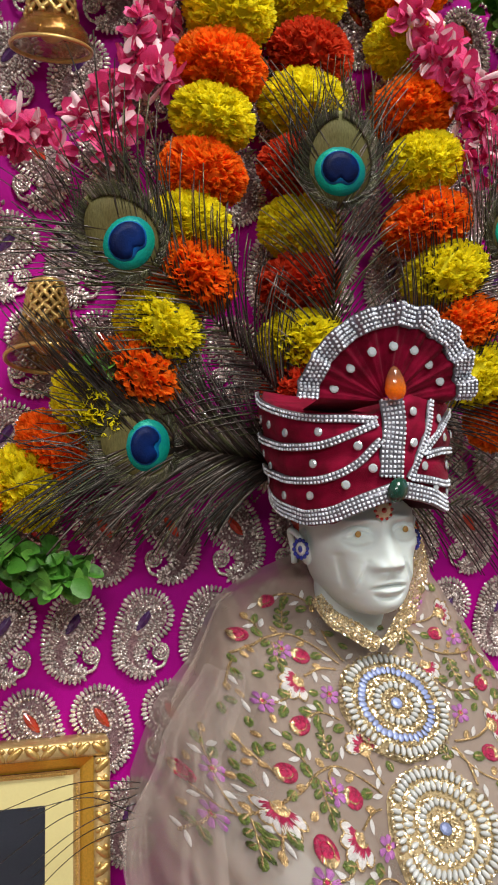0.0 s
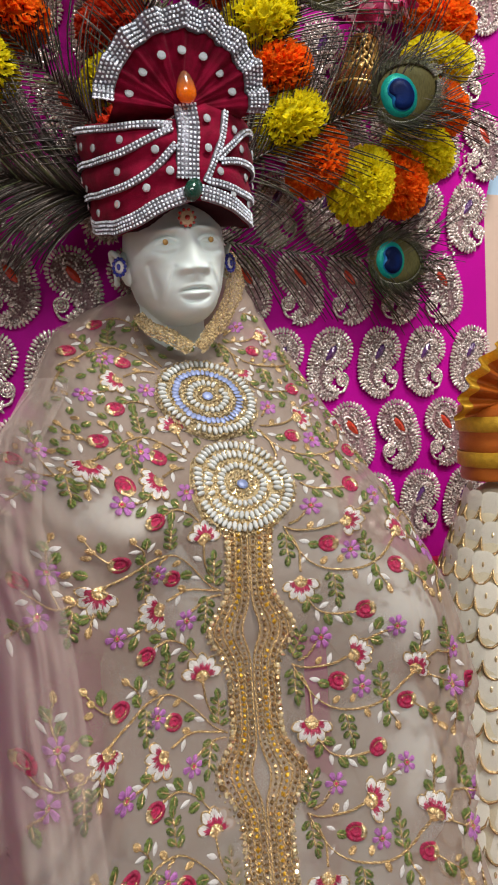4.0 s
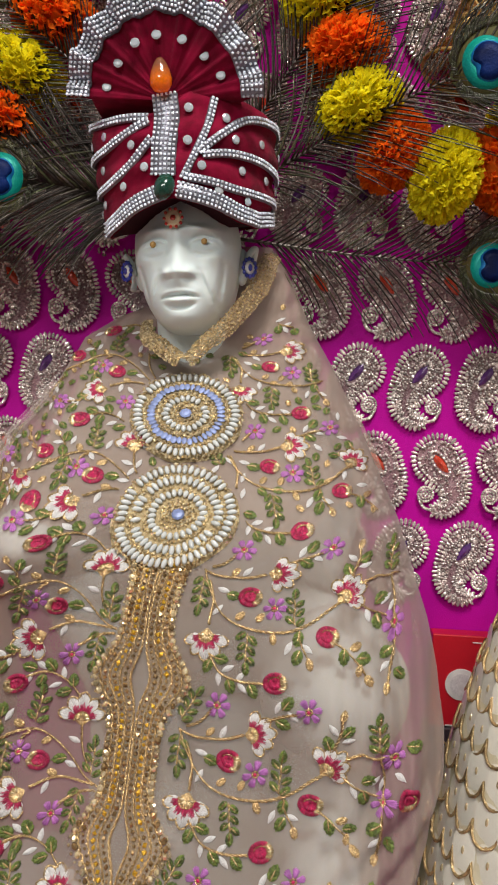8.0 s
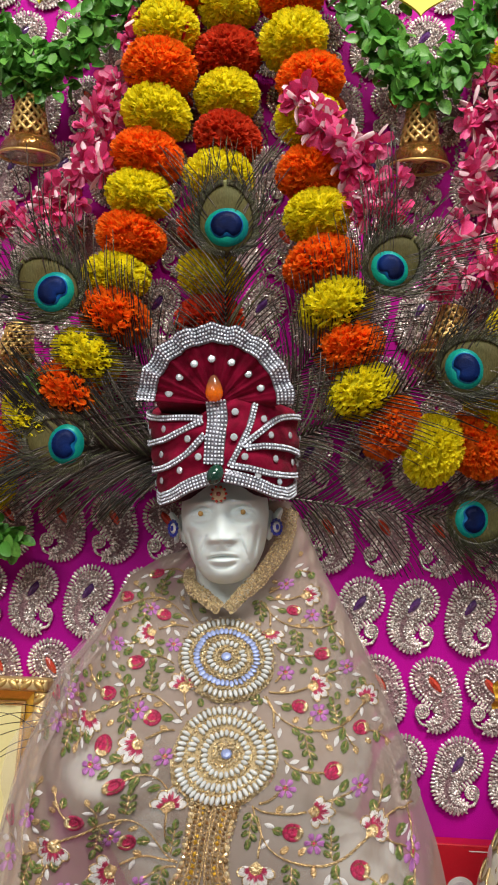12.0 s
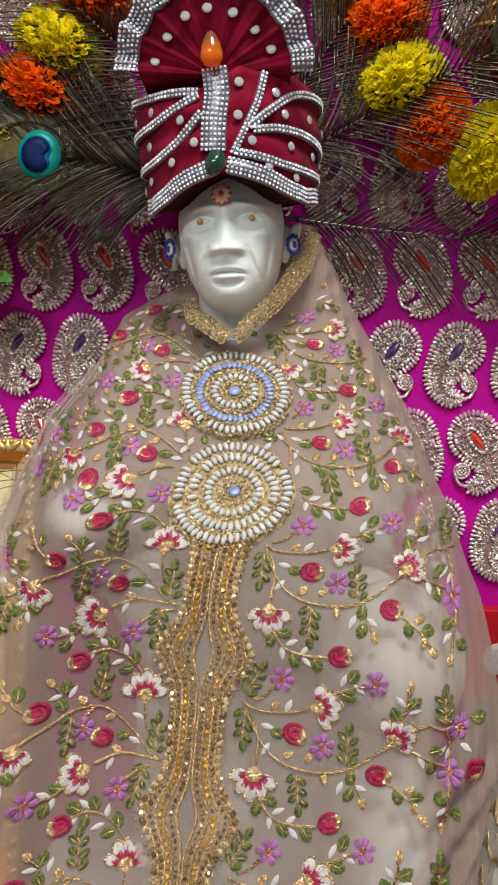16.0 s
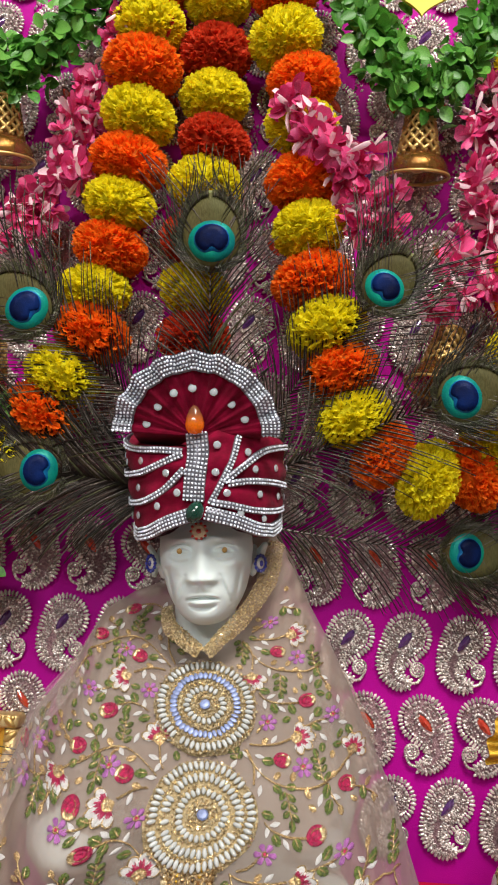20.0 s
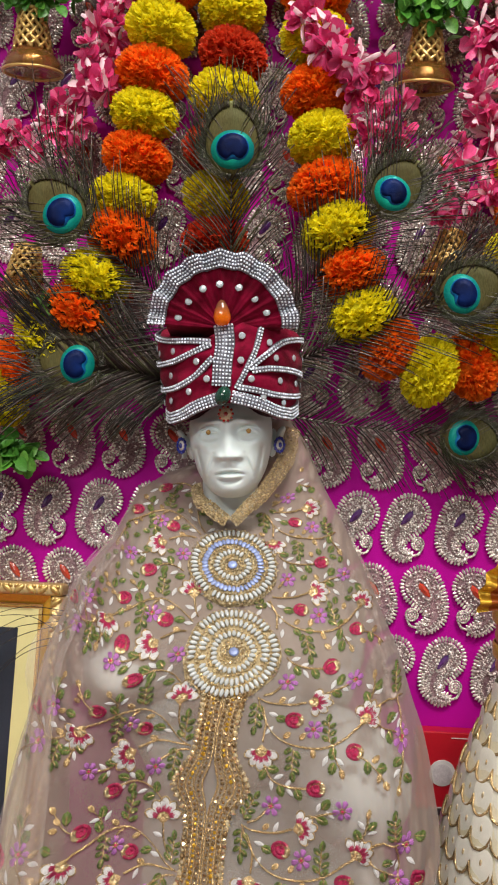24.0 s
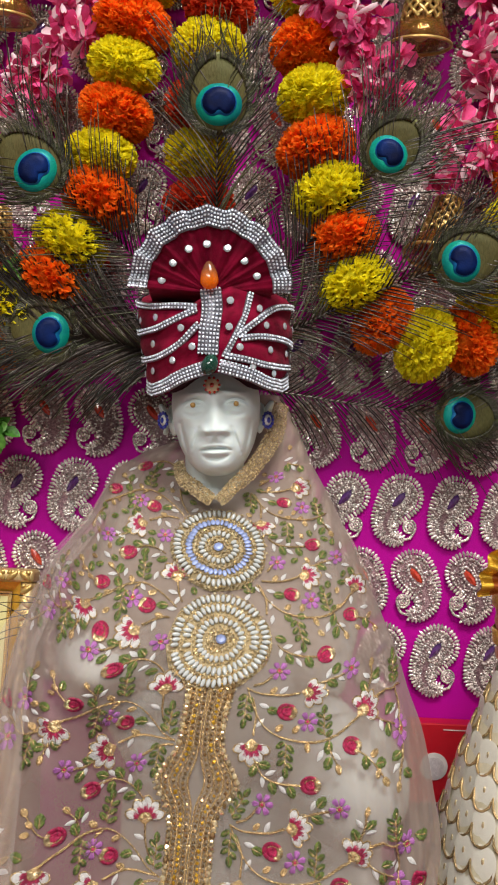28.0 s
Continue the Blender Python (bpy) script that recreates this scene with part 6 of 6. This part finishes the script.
def pink_garland(points, count, wide, seed):
    rng = random.Random(seed)
    ob = thing("pink_garland", "garland of crumpled pink and white flower petals", "garland", "pink garlands")
    line = smooth_line(points, count)
    part("string", tube(Soup(), line, 0.0005, 5), T_WHITE, ob)
    for p in line:
        for k in range(3):
            m = part("blossom", BLOSSOMS[rng.randrange(5)], None, ob)
            q = p + np.array((rng.gauss(0, wide), rng.uniform(-0.010, 0.004), rng.gauss(0, wide * 0.5)))
            r = rng.uniform(0.0095, 0.0150)
            m.matrix_local = pose(*q, rng.uniform(-50, 50), rng.uniform(0, 360), rng.uniform(-50, 50)) @ Matrix.Diagonal((r, r, r, 1))


pink_garland([(-0.060, -0.050, 0.745), (-0.078, -0.046, 0.722), (-0.092, -0.042, 0.695), (-0.106, -0.042, 0.668), (-0.114, -0.042, 0.638), (-0.128, -0.042, 0.611), (-0.160, -0.04, 0.596), (-0.195, -0.04, 0.585), (-0.230, -0.04, 0.572)], 26, 0.010, 1)
pink_garland([(0.040, -0.064, 0.680), (0.058, -0.066, 0.657), (0.078, -0.064, 0.641), (0.090, -0.06, 0.618), (0.100, -0.055, 0.596)], 12, 0.008, 2)
pink_garland([(0.212, -0.055, 0.735), (0.200, -0.050, 0.708), (0.184, -0.046, 0.680), (0.172, -0.044, 0.652), (0.172, -0.044, 0.625), (0.175, -0.044, 0.600), (0.164, -0.044, 0.571), (0.147, -0.044, 0.548)], 21, 0.011, 3)


# ---- leaf swags, hearts and bells ----
def leaf_mesh(name, seed):
    """One cupped oval leaf along +x, about one unit long."""
    rng = random.Random(seed)
    wide, cup = rng.uniform(0.32, 0.42), rng.uniform(-0.35, 0.05)
    v = []
    for i, w in ((0, 0.08), (0.2, 0.72), (0.48, 1.0), (0.78, 0.78), (0.95, 0.36), (1.0, 0.06)):
        mid = np.array((i, 0, cup * i * i))
        v += [mid + (0, wide * w, 0.14 * w), mid, mid + (0, -wide * w, 0.14 * w)]
    return Soup().add(np.array(v), grid_faces(6, 3))


LEAF_FORMS = [leaf_mesh("leaf", 80 + k) for k in range(4)]
LEAF_DATA = [form.data("leaf", [mat]) for form in LEAF_FORMS for mat in (LEAF, LEAF, LEAF_LIGHT)]


def leaf_swag(points, count, seed, label="swag of fresh green leaves hanging on the backdrop", wide=0.0075):
    """Leaves in front are pieces of their own; those behind them are one mass."""
    rng = random.Random(seed)
    ob = thing("leaf_swag", label, "leaf garland", "leaf swags")
    line = smooth_line(points, count)
    part("string", tube(Soup(), line, 0.0006, 5), T_GREEN, ob)
    mass = Soup()

    def place(p, near):
        c = np.array((rng.gauss(0, 1), rng.gauss(-0.5, 0.6), rng.gauss(-0.3, 1)))
        ex = unit(c)
        ez = unit(np.array((rng.gauss(0, 0.6), -1.0, rng.gauss(0.3, 0.6))))
        ey = unit(np.cross(ez, ex))
        r = rng.uniform(0.0085, 0.0135)
        q = p + np.array((rng.gauss(0, wide), rng.uniform(-0.016, -0.006) if near else rng.uniform(-0.008, 0.006), rng.gauss(0, wide)))
        return basis(q, ex, ey, np.cross(ex, ey), r, r, r)

    for p in line:
        for k in range(8):
            m = part("leaf", LEAF_DATA[rng.randrange(12)], None, ob)
            m.matrix_local = Matrix(place(p, True).tolist())
        for k in range(40):
            f = LEAF_FORMS[rng.randrange(4)]
            mass.add(f.v[0], f.f, place(p, False), slot=int(rng.random() < 0.3))
    tagged(part("foliage", mass, [LEAF, LEAF_LIGHT], ob), kind="stuff")


def heart(at, label):
    ob = thing("paper_heart", label, "heart", "yellow hearts", at=at)
    ring = []
    for i in range(60):
        t = 2 * math.pi * i / 60
        ring.append((16 * math.sin(t) ** 3 / 16 * 0.0295, (13 * math.cos(t) - 5 * math.cos(2 * t) - 2 * math.cos(3 * t) - math.cos(4 * t)) / 16 * 0.0215))
    v = [(x, -0.0012, z) for x, z in ring] + [(x, 0.0012, z) for x, z in ring]
    s = Soup().add(v, [tuple(range(60)), tuple(range(119, 59, -1))] + [(i, 60 + i, 60 + (i + 1) % 60, (i + 1) % 60) for i in range(60)])
    part("card", s, CARD, ob, smooth=False)
    s = box(Soup(), -0.0022, 0.0022, -0.0008, 0.0008, 0.008, 0.075)
    part("ribbon", s, FRAME_ORANGE, ob, smooth=False)


def bell(at):
    ob = thing("bell", "gold lattice bell ornament with amber glass bowl", "bell", "bells on the backdrop", at=at)
    weave = Soup()
    for sgn in (1, -1):
        for k in range(11):
            p = []
            for i in range(16):
                u = i / 15
                r = 0.0088 + 0.0046 * u + 0.0006 * sgn * math.sin(i * 2.2)
                w = 2 * math.pi * k / 11 + sgn * u * 2.1
                p.append((r * math.cos(w), r * math.sin(w), 0.027 * (1 - u)))
            tube(weave, p, 0.00135, 5)
    part("lattice", weave, BRASS, ob, "woven gold lattice")
    part("core", lathe(Soup(), [(0.0074, 0.0265), (0.0092, 0.015), (0.0112, 0.0)], sides=20), DARK_GOLD, ob)
    part("cap", tube(Soup(), [(0.0092 * math.cos(w), 0.0092 * math.sin(w), 0.0275) for w in np.linspace(0, 2 * math.pi, 24, endpoint=False)], 0.0014, 6, close=True), BRASS, ob)
    rings = [(0.0130, 0.0), (0.0172, -0.003), (0.0202, -0.008), (0.0218, -0.0145), (0.0206, -0.0145), (0.0190, -0.008), (0.0160, -0.003), (0.0118, -0.001)]
    part("bowl", lathe(Soup(), rings, sides=36, cap=False), AMBER_GLASS, ob, "amber glass bowl")
    part("rim", tube(Soup(), [(0.0214 * math.cos(w), 0.0214 * math.sin(w), -0.0148) for w in np.linspace(0, 2 * math.pi, 40, endpoint=False)], 0.0012, 6, close=True), BRASS, ob)
    part("clapper", Soup().add(BALL_V, BALL_F, Matrix.Translation((0, 0, -0.006)) @ Matrix.Diagonal((0.0075, 0.0075, 0.006, 1))), BRASS, ob)


leaf_swag([(0.062, -0.045, 0.815), (0.069, -0.045, 0.788), (0.088, -0.045, 0.750), (0.105, -0.047, 0.719), (0.126, -0.047, 0.697), (0.150, -0.047, 0.717), (0.172, -0.045, 0.747), (0.186, -0.045, 0.790), (0.190, -0.045, 0.815)], 24, 1)
leaf_swag([(-0.216, -0.045, 0.810), (-0.208, -0.045, 0.770), (-0.190, -0.045, 0.735), (-0.170, -0.047, 0.715), (-0.152, -0.047, 0.700), (-0.132, -0.047, 0.715), (-0.107, -0.045, 0.745), (-0.088, -0.045, 0.782), (-0.080, -0.045, 0.812)], 24, 2)
leaf_swag([(-0.186, -0.050, 0.383), (-0.166, -0.052, 0.370), (-0.148, -0.050, 0.368)], 5, 3, "bunch of fresh green leaves under the marigold swag", 0.004)
leaf_swag([(-0.120, -0.046, 0.476), (-0.132, -0.046, 0.472)], 2, 4, "small bunch of green leaves between the marigolds", 0.003)
heart(pose(0.1240, -0.062, 0.7650, 0, 1, 0), "yellow card heart hanging on a ribbon among leaves")
heart(pose(-0.1495, -0.062, 0.7720, 0, -2, 0), "yellow card heart hanging on a ribbon among leaves")
bell(pose(0.1285, -0.036, 0.6600, 10, 0, 0))
bell(pose(-0.1575, -0.036, 0.6620, 10, 0, 0))
bell(pose(-0.1585, -0.030, 0.4930, -14, 0, 0))
bell(pose(0.1500, -0.030, 0.5150, -10, 14, 0))


# ---- gilt picture frame ----
picture = thing("picture_frame", "ornate gilt picture frame with cream mat and dark print", "picture frame", at=pose(-0.1215, -0.0510, -0.0277, -7, 0, 0))
W, H = 0.255, 0.299
for name, x0, x1, z0, z1 in (("top_rail", -W, 0, H - 0.0090, H), ("bottom_rail", -W, 0, 0, 0.0090), ("side_rail", -0.0090, 0, 0.0092, H - 0.0092), ("side_rail", -W, -W + 0.0090, 0.0092, H - 0.0092)):
    rail = part(name, box(Soup(), x0, x1, -0.006, 0.016, z0, z1, bevel=0.0022), FRAME_GOLD, picture)
    long = x1 - x0 > z1 - z0
    s = Soup()
    span = (x1 - x0) if long else (z1 - z0)
    for k in range(int(span / 0.0090)):
        u = 0.006 + 0.0090 * k
        c = (x0 + u, -0.0062, (z0 + z1) / 2) if long else ((x0 + x1) / 2, -0.0062, z0 + u)
        m = pose(*c, 0, 40 if k % 2 else -40, 0)
        s.add(BALL_V, BALL_F, m @ Matrix.Diagonal((0.0052, 0.0014, 0.0022, 1)))
        s.add(BALL_V, BALL_F, m @ Matrix.Translation((0, 0, 0.0033)) @ Matrix.Diagonal((0.002, 0.0012, 0.0015, 1)))
    tagged(part("scroll_ornament", s, BRASS, rail), kind="stuff")


def mitred(inset0, inset1, y0, y1):
    s = Soup()
    v = []
    for i, y in ((inset0, y0), (inset1, y1)):
        v += [(-W + i, y, i), (-i, y, i), (-i, y, H - i), (-W + i, y, H - i)]
    return s.add(v, [(k, (k + 1) % 4, 4 + (k + 1) % 4, 4 + k) for k in range(4)])


part("gilt_slope", mitred(0.0090, 0.0160, -0.004, 0.002), FRAME_ORANGE, picture, smooth=False)
part("inner_step", mitred(0.0160, 0.0195, 0.0005, 0.0035), FRAME_GOLD, picture, smooth=False)
s = Soup()
for k in range(150):
    z = 0.024 + k * (H - 0.048) / 149
    s.add(OCTA * 0.0009, OCTA_F, pose(-0.0178, 0.0012, z))
    x = -W + 0.024 + k * (W - 0.048) / 149
    s.add(OCTA * 0.0009, OCTA_F, pose(x, 0.0012, H - 0.0178))
tagged(part("bead_moulding", s, BRASS, picture, smooth=False), kind="stuff")
part("mat_board", mitred(0.0195, 0.0345, 0.0035, 0.0045), MAT_BOARD, picture, smooth=False)
part("print", box(Soup(), -W + 0.0345, -0.0345, 0.0045, 0.008, 0.0345, H - 0.0345), DARK_PRINT, picture, smooth=False)

# ---- red card box and dark box beside the statue ----
carton = thing("red_box", "glossy red card box with white seal and lettering", "box", at=pose(0.150, -0.0100, 0.1150, 0, 0, 0))
part("body", box(Soup(), 0, 0.13, -0.004, 0.009, 0, 0.0575, bevel=0.0008), RED_BOX, carton, smooth=False)
part("seal", lathe(Soup(), [(0.0098, 0.0), (0.0098, 0.0006), (0.009, 0.0007)], sides=36), PRINT_WHITE, carton, "white round seal", smooth=False).matrix_local = pose(0.0185, -0.0042, 0.0270, 90, 0, 0)
part("seal_mark", lathe(Soup(), [(0.0070, 0.0), (0.0070, 0.0003)], sides=28), PRINT_PALE, carton, smooth=False).matrix_local = pose(0.0185, -0.0050, 0.0270, 90, 0, 0)
for k, (x, z, w, h) in enumerate(((0.0322, 0.0228, 0.0052, 0.0062), (0.0395, 0.0228, 0.0048, 0.0062), (0.0395, 0.0310, 0.0038, 0.0022), (0.0240, 0.0532, 0.0200, 0.0006), (0.0100, 0.0006, 0.0450, 0.0008))):
    part("print_bar", box(Soup(), x, x + w, -0.0046, -0.0041, z, z + h, bevel=0.0001), PRINT_WHITE, carton, smooth=False)
curve = bpy.data.curves.new("lettering", "FONT")
curve.body, curve.size, curve.extrude = "SHR", 0.0058, 0.0001
text_ob = bpy.data.objects.new("lettering", curve)
letters = bpy.data.meshes.new_from_object(text_ob)
bpy.data.objects.remove(text_ob)
letters.materials.append(PRINT_WHITE)
ob = part("lettering", letters, None, carton)
ob.matrix_local = pose(0.0285, -0.0044, 0.0092, 90, 0, 0)
chest = thing("dark_box", "dark patterned box with thin gold lines", "box", at=pose(0.148, -0.013, -0.0280))
part("body", box(Soup(), 0, 0.12, -0.002, 0.012, 0, 0.1425, bevel=0.001), DARK_BOX, chest, smooth=False)
for k in range(6):
    ob = part("gold_line", box(Soup(), -0.018, 0.018, -0.0026, -0.0021, -0.0004, 0.0004), BRASS, chest, smooth=False)
    ob.matrix_local = pose(0.022 + 0.012 * k, 0, 0.1245 - 0.02 * (k % 2), 0, 42, 0)

# ---- second, smaller statue with its own dress and turban ----
s = Soup()
hv, hf = ball(24, 14)
for c, r in (((0.218, -0.112, 0.245), (0.024, 0.024, 0.030)), ((0.220, -0.105, 0.150), (0.040, 0.032, 0.085)), ((0.222, -0.105, 0.03), (0.060, 0.050, 0.056))):
    s.add(hv, hf, pose(*c) @ Matrix.Diagonal((*r, 1)))
tagged(part("small_statue", s, MARBLE), "small pale statue almost hidden under its dress and turban", "statue")

dress = thing("beaded_dress", "cream dress with gold scalloped cords and shell sequins", "dress")


def dress_point(w, z, lift=0.0):
    r = float(np.interp(z, [-0.05, 0.02, 0.10, 0.15, 0.19, 0.232, 0.243], [0.096, 0.094, 0.084, 0.073, 0.062, 0.046, 0.030])) + lift
    r += 0.002 * math.sin(w * 9) * np.interp(z, [0.1, 0.23], [1, 0])
    return np.array((0.222 + r * math.cos(w), -0.118 + 0.92 * r * math.sin(w), z))


rows, cols = 60, 96
s = Soup().add([dress_point(2 * math.pi * j / cols, -0.0280 + 0.2710 * i / (rows - 1)) for i in range(rows) for j in range(cols)], grid_faces(rows, cols, wrap=True))
part("cloth", s, CREAM_SATIN, dress)
panel = Soup()
pv = [(0, 0, 1.0)]
for k, h in ((0.7, 0.9), (1.0, 0.0)):
    for j in range(20):
        w = 2 * math.pi * j / 20
        c, n = math.cos(w), math.sin(w)
        pv.append((k * np.sign(c) * abs(c) ** 0.75, k * np.sign(n) * abs(n) ** 0.7, h))
panel.add(pv, [(0, 1 + j, 1 + (j + 1) % 20) for j in range(20)] + [(1 + j, 21 + j, 21 + (j + 1) % 20, 1 + (j + 1) % 20) for j in range(20)])
scale_mesh = panel.data("shell_sequin", [SHELL])
drop_mesh = Soup().add(BALL_V, BALL_F).data("gold_drop", [GOLD])
rng = random.Random(77)
level = 0.224
row = 0
while level > -0.020:
    pitch = 0.0152
    r = float(np.interp(level, [-0.05, 0.02, 0.10, 0.15, 0.19, 0.232], [0.096, 0.094, 0.084, 0.073, 0.062, 0.046]))
    n = int(2 * math.pi * r / pitch)
    cord = []
    for i in range(n * 12):
        w = 2 * math.pi * i / (n * 12)
        u = 2 * ((w * n / (2 * math.pi) + 0.5 * (1 - row % 2)) % 1.0) - 1
        cord.append(dress_point(w, level + 0.0066 - 0.0092 * math.sqrt(max(0.0, 1 - u * u)), 0.0013))
    s = tube(Soup(), cord, 0.0008, 5, close=True)
    tube(s, [p + np.array((0, 0, 0.0010 * math.sin(k * 1.7))) for k, p in enumerate(cord)], 0.00045, 4, close=True)
    part("gold_cord", s, [GOLD_THREAD], dress)
    for i in range(n):
        w = 2 * math.pi * (i + 0.5 * (row % 2)) / n
        if not 1.9 < w % (2 * math.pi) < 5.6:
            continue
        p = dress_point(w, level + 0.0074, 0.0003)
        out = unit((math.cos(w), math.sin(w), 0.15))
        ex = unit(np.cross(out, (0, 0, 1)))
        q = part("shell_sequin", scale_mesh, None, dress)
        q.matrix_local = Matrix(basis(p, ex, np.cross(out, ex), out, 0.0083, 0.0092, 0.0005).tolist())
        q = part("gold_drop", drop_mesh, None, dress)
        q.matrix_local = Matrix(basis(dress_point(w, level + 0.0085, 0.0009), ex, np.cross(out, ex), out, 0.0009, 0.0019, 0.0006).tolist())
    level -= 0.0168
    row += 1

cap = thing("small_turban", "orange silk turban with gold bands and pleated fan top", "turban", at=pose(0.2125, -0.1100, 0.2470, 0, -3, 0))
rings = []
for i in range(25):
    u = i / 24
    rings.append((0.0338 + 0.0004 * math.sin(u * 30), 0.046 * u))
part("wrap", lathe(Soup(), rings + [(0.026, 0.050), (0.004, 0.053)], sides=48), ORANGE_SILK, cap)
for z in (0.0085, 0.0305):
    part("gold_band", lathe(Soup(), [(0.0345, z), (0.0356, z + 0.001), (0.0356, z + 0.0085), (0.0345, z + 0.0095)], sides=48, cap=False), YELLOW_ZARI, cap)
s, edge = Soup(), Soup()
ws = np.linspace(-1.75, 1.75, 121)


def fan2(w, r):
    return (math.sin(w) * r, -0.030 + 0.0035 * math.cos(w * 22) * r / 0.04 + 0.018 * (abs(w) / 1.75) ** 2, 0.0470 + math.cos(w) * r * 0.9)


for target, r0, r1 in ((s, 0.003, 0.042), (edge, 0.042, 0.049)):
    rr = np.linspace(r0, r1, 6)
    target.add([fan2(w, r) for r in rr for w in ws], grid_faces(6, 121))
    target.add([np.array(fan2(w, r)) + (0, 0.0012, 0) for r in rr for w in ws], [f[::-1] for f in grid_faces(6, 121)])
part("fan", s, ORANGE_SILK, cap)
part("fan_edge", edge, YELLOW_ZARI, cap)

# ---- platform under the statues ----
slab("platform", -0.62, 0.62, -0.40, 0.013, -0.80, -0.0315, WOOD, "wooden shrine platform", "platform")
cover = Soup()
gx, gy = np.meshgrid(np.linspace(-0.62, 0.62, 60), np.linspace(-0.41, -0.001, 30))
cover.add(np.stack([gx, gy, -0.0295 + 0.0006 * np.sin(gx * 60) * np.sin(gy * 70)], -1).reshape(-1, 3), grid_faces(30, 60))
spread = tagged(part("platform_cloth", cover, RED_FLORAL), "crimson cloth with small yellow and blue flowers covering the platform", "cloth", kind="structure")
flower = Soup()
for k in range(8):
    w = 2 * math.pi * k / 8
    flower.add(BALL_V, BALL_F, pose(0.0052 * math.cos(w), 0.0052 * math.sin(w), 0, 0, 0, math.degrees(w) + 25) @ Matrix.Diagonal((0.0036, 0.0018, 0.0004, 1)))
FLOWERS = []
for mat in (T_YELLOW, T_BLUE, T_GREEN):
    f = Soup()
    f.v, f.f, f.m, f.n = list(flower.v), list(flower.f), list(flower.m), flower.n
    FLOWERS.append(f.data("printed_flower", [mat]))
rng = random.Random(5)
for i in range(12):
    for j in range(9):
        x, y = -0.26 + 0.022 * i + 0.011 * (j % 2), -0.38 + 0.034 * j
        q = part("printed_flower", FLOWERS[(i + 2 * j) % 3], None, spread)
        q.matrix_local = pose(x, y, -0.0284, 0, 0, rng.uniform(0, 90))
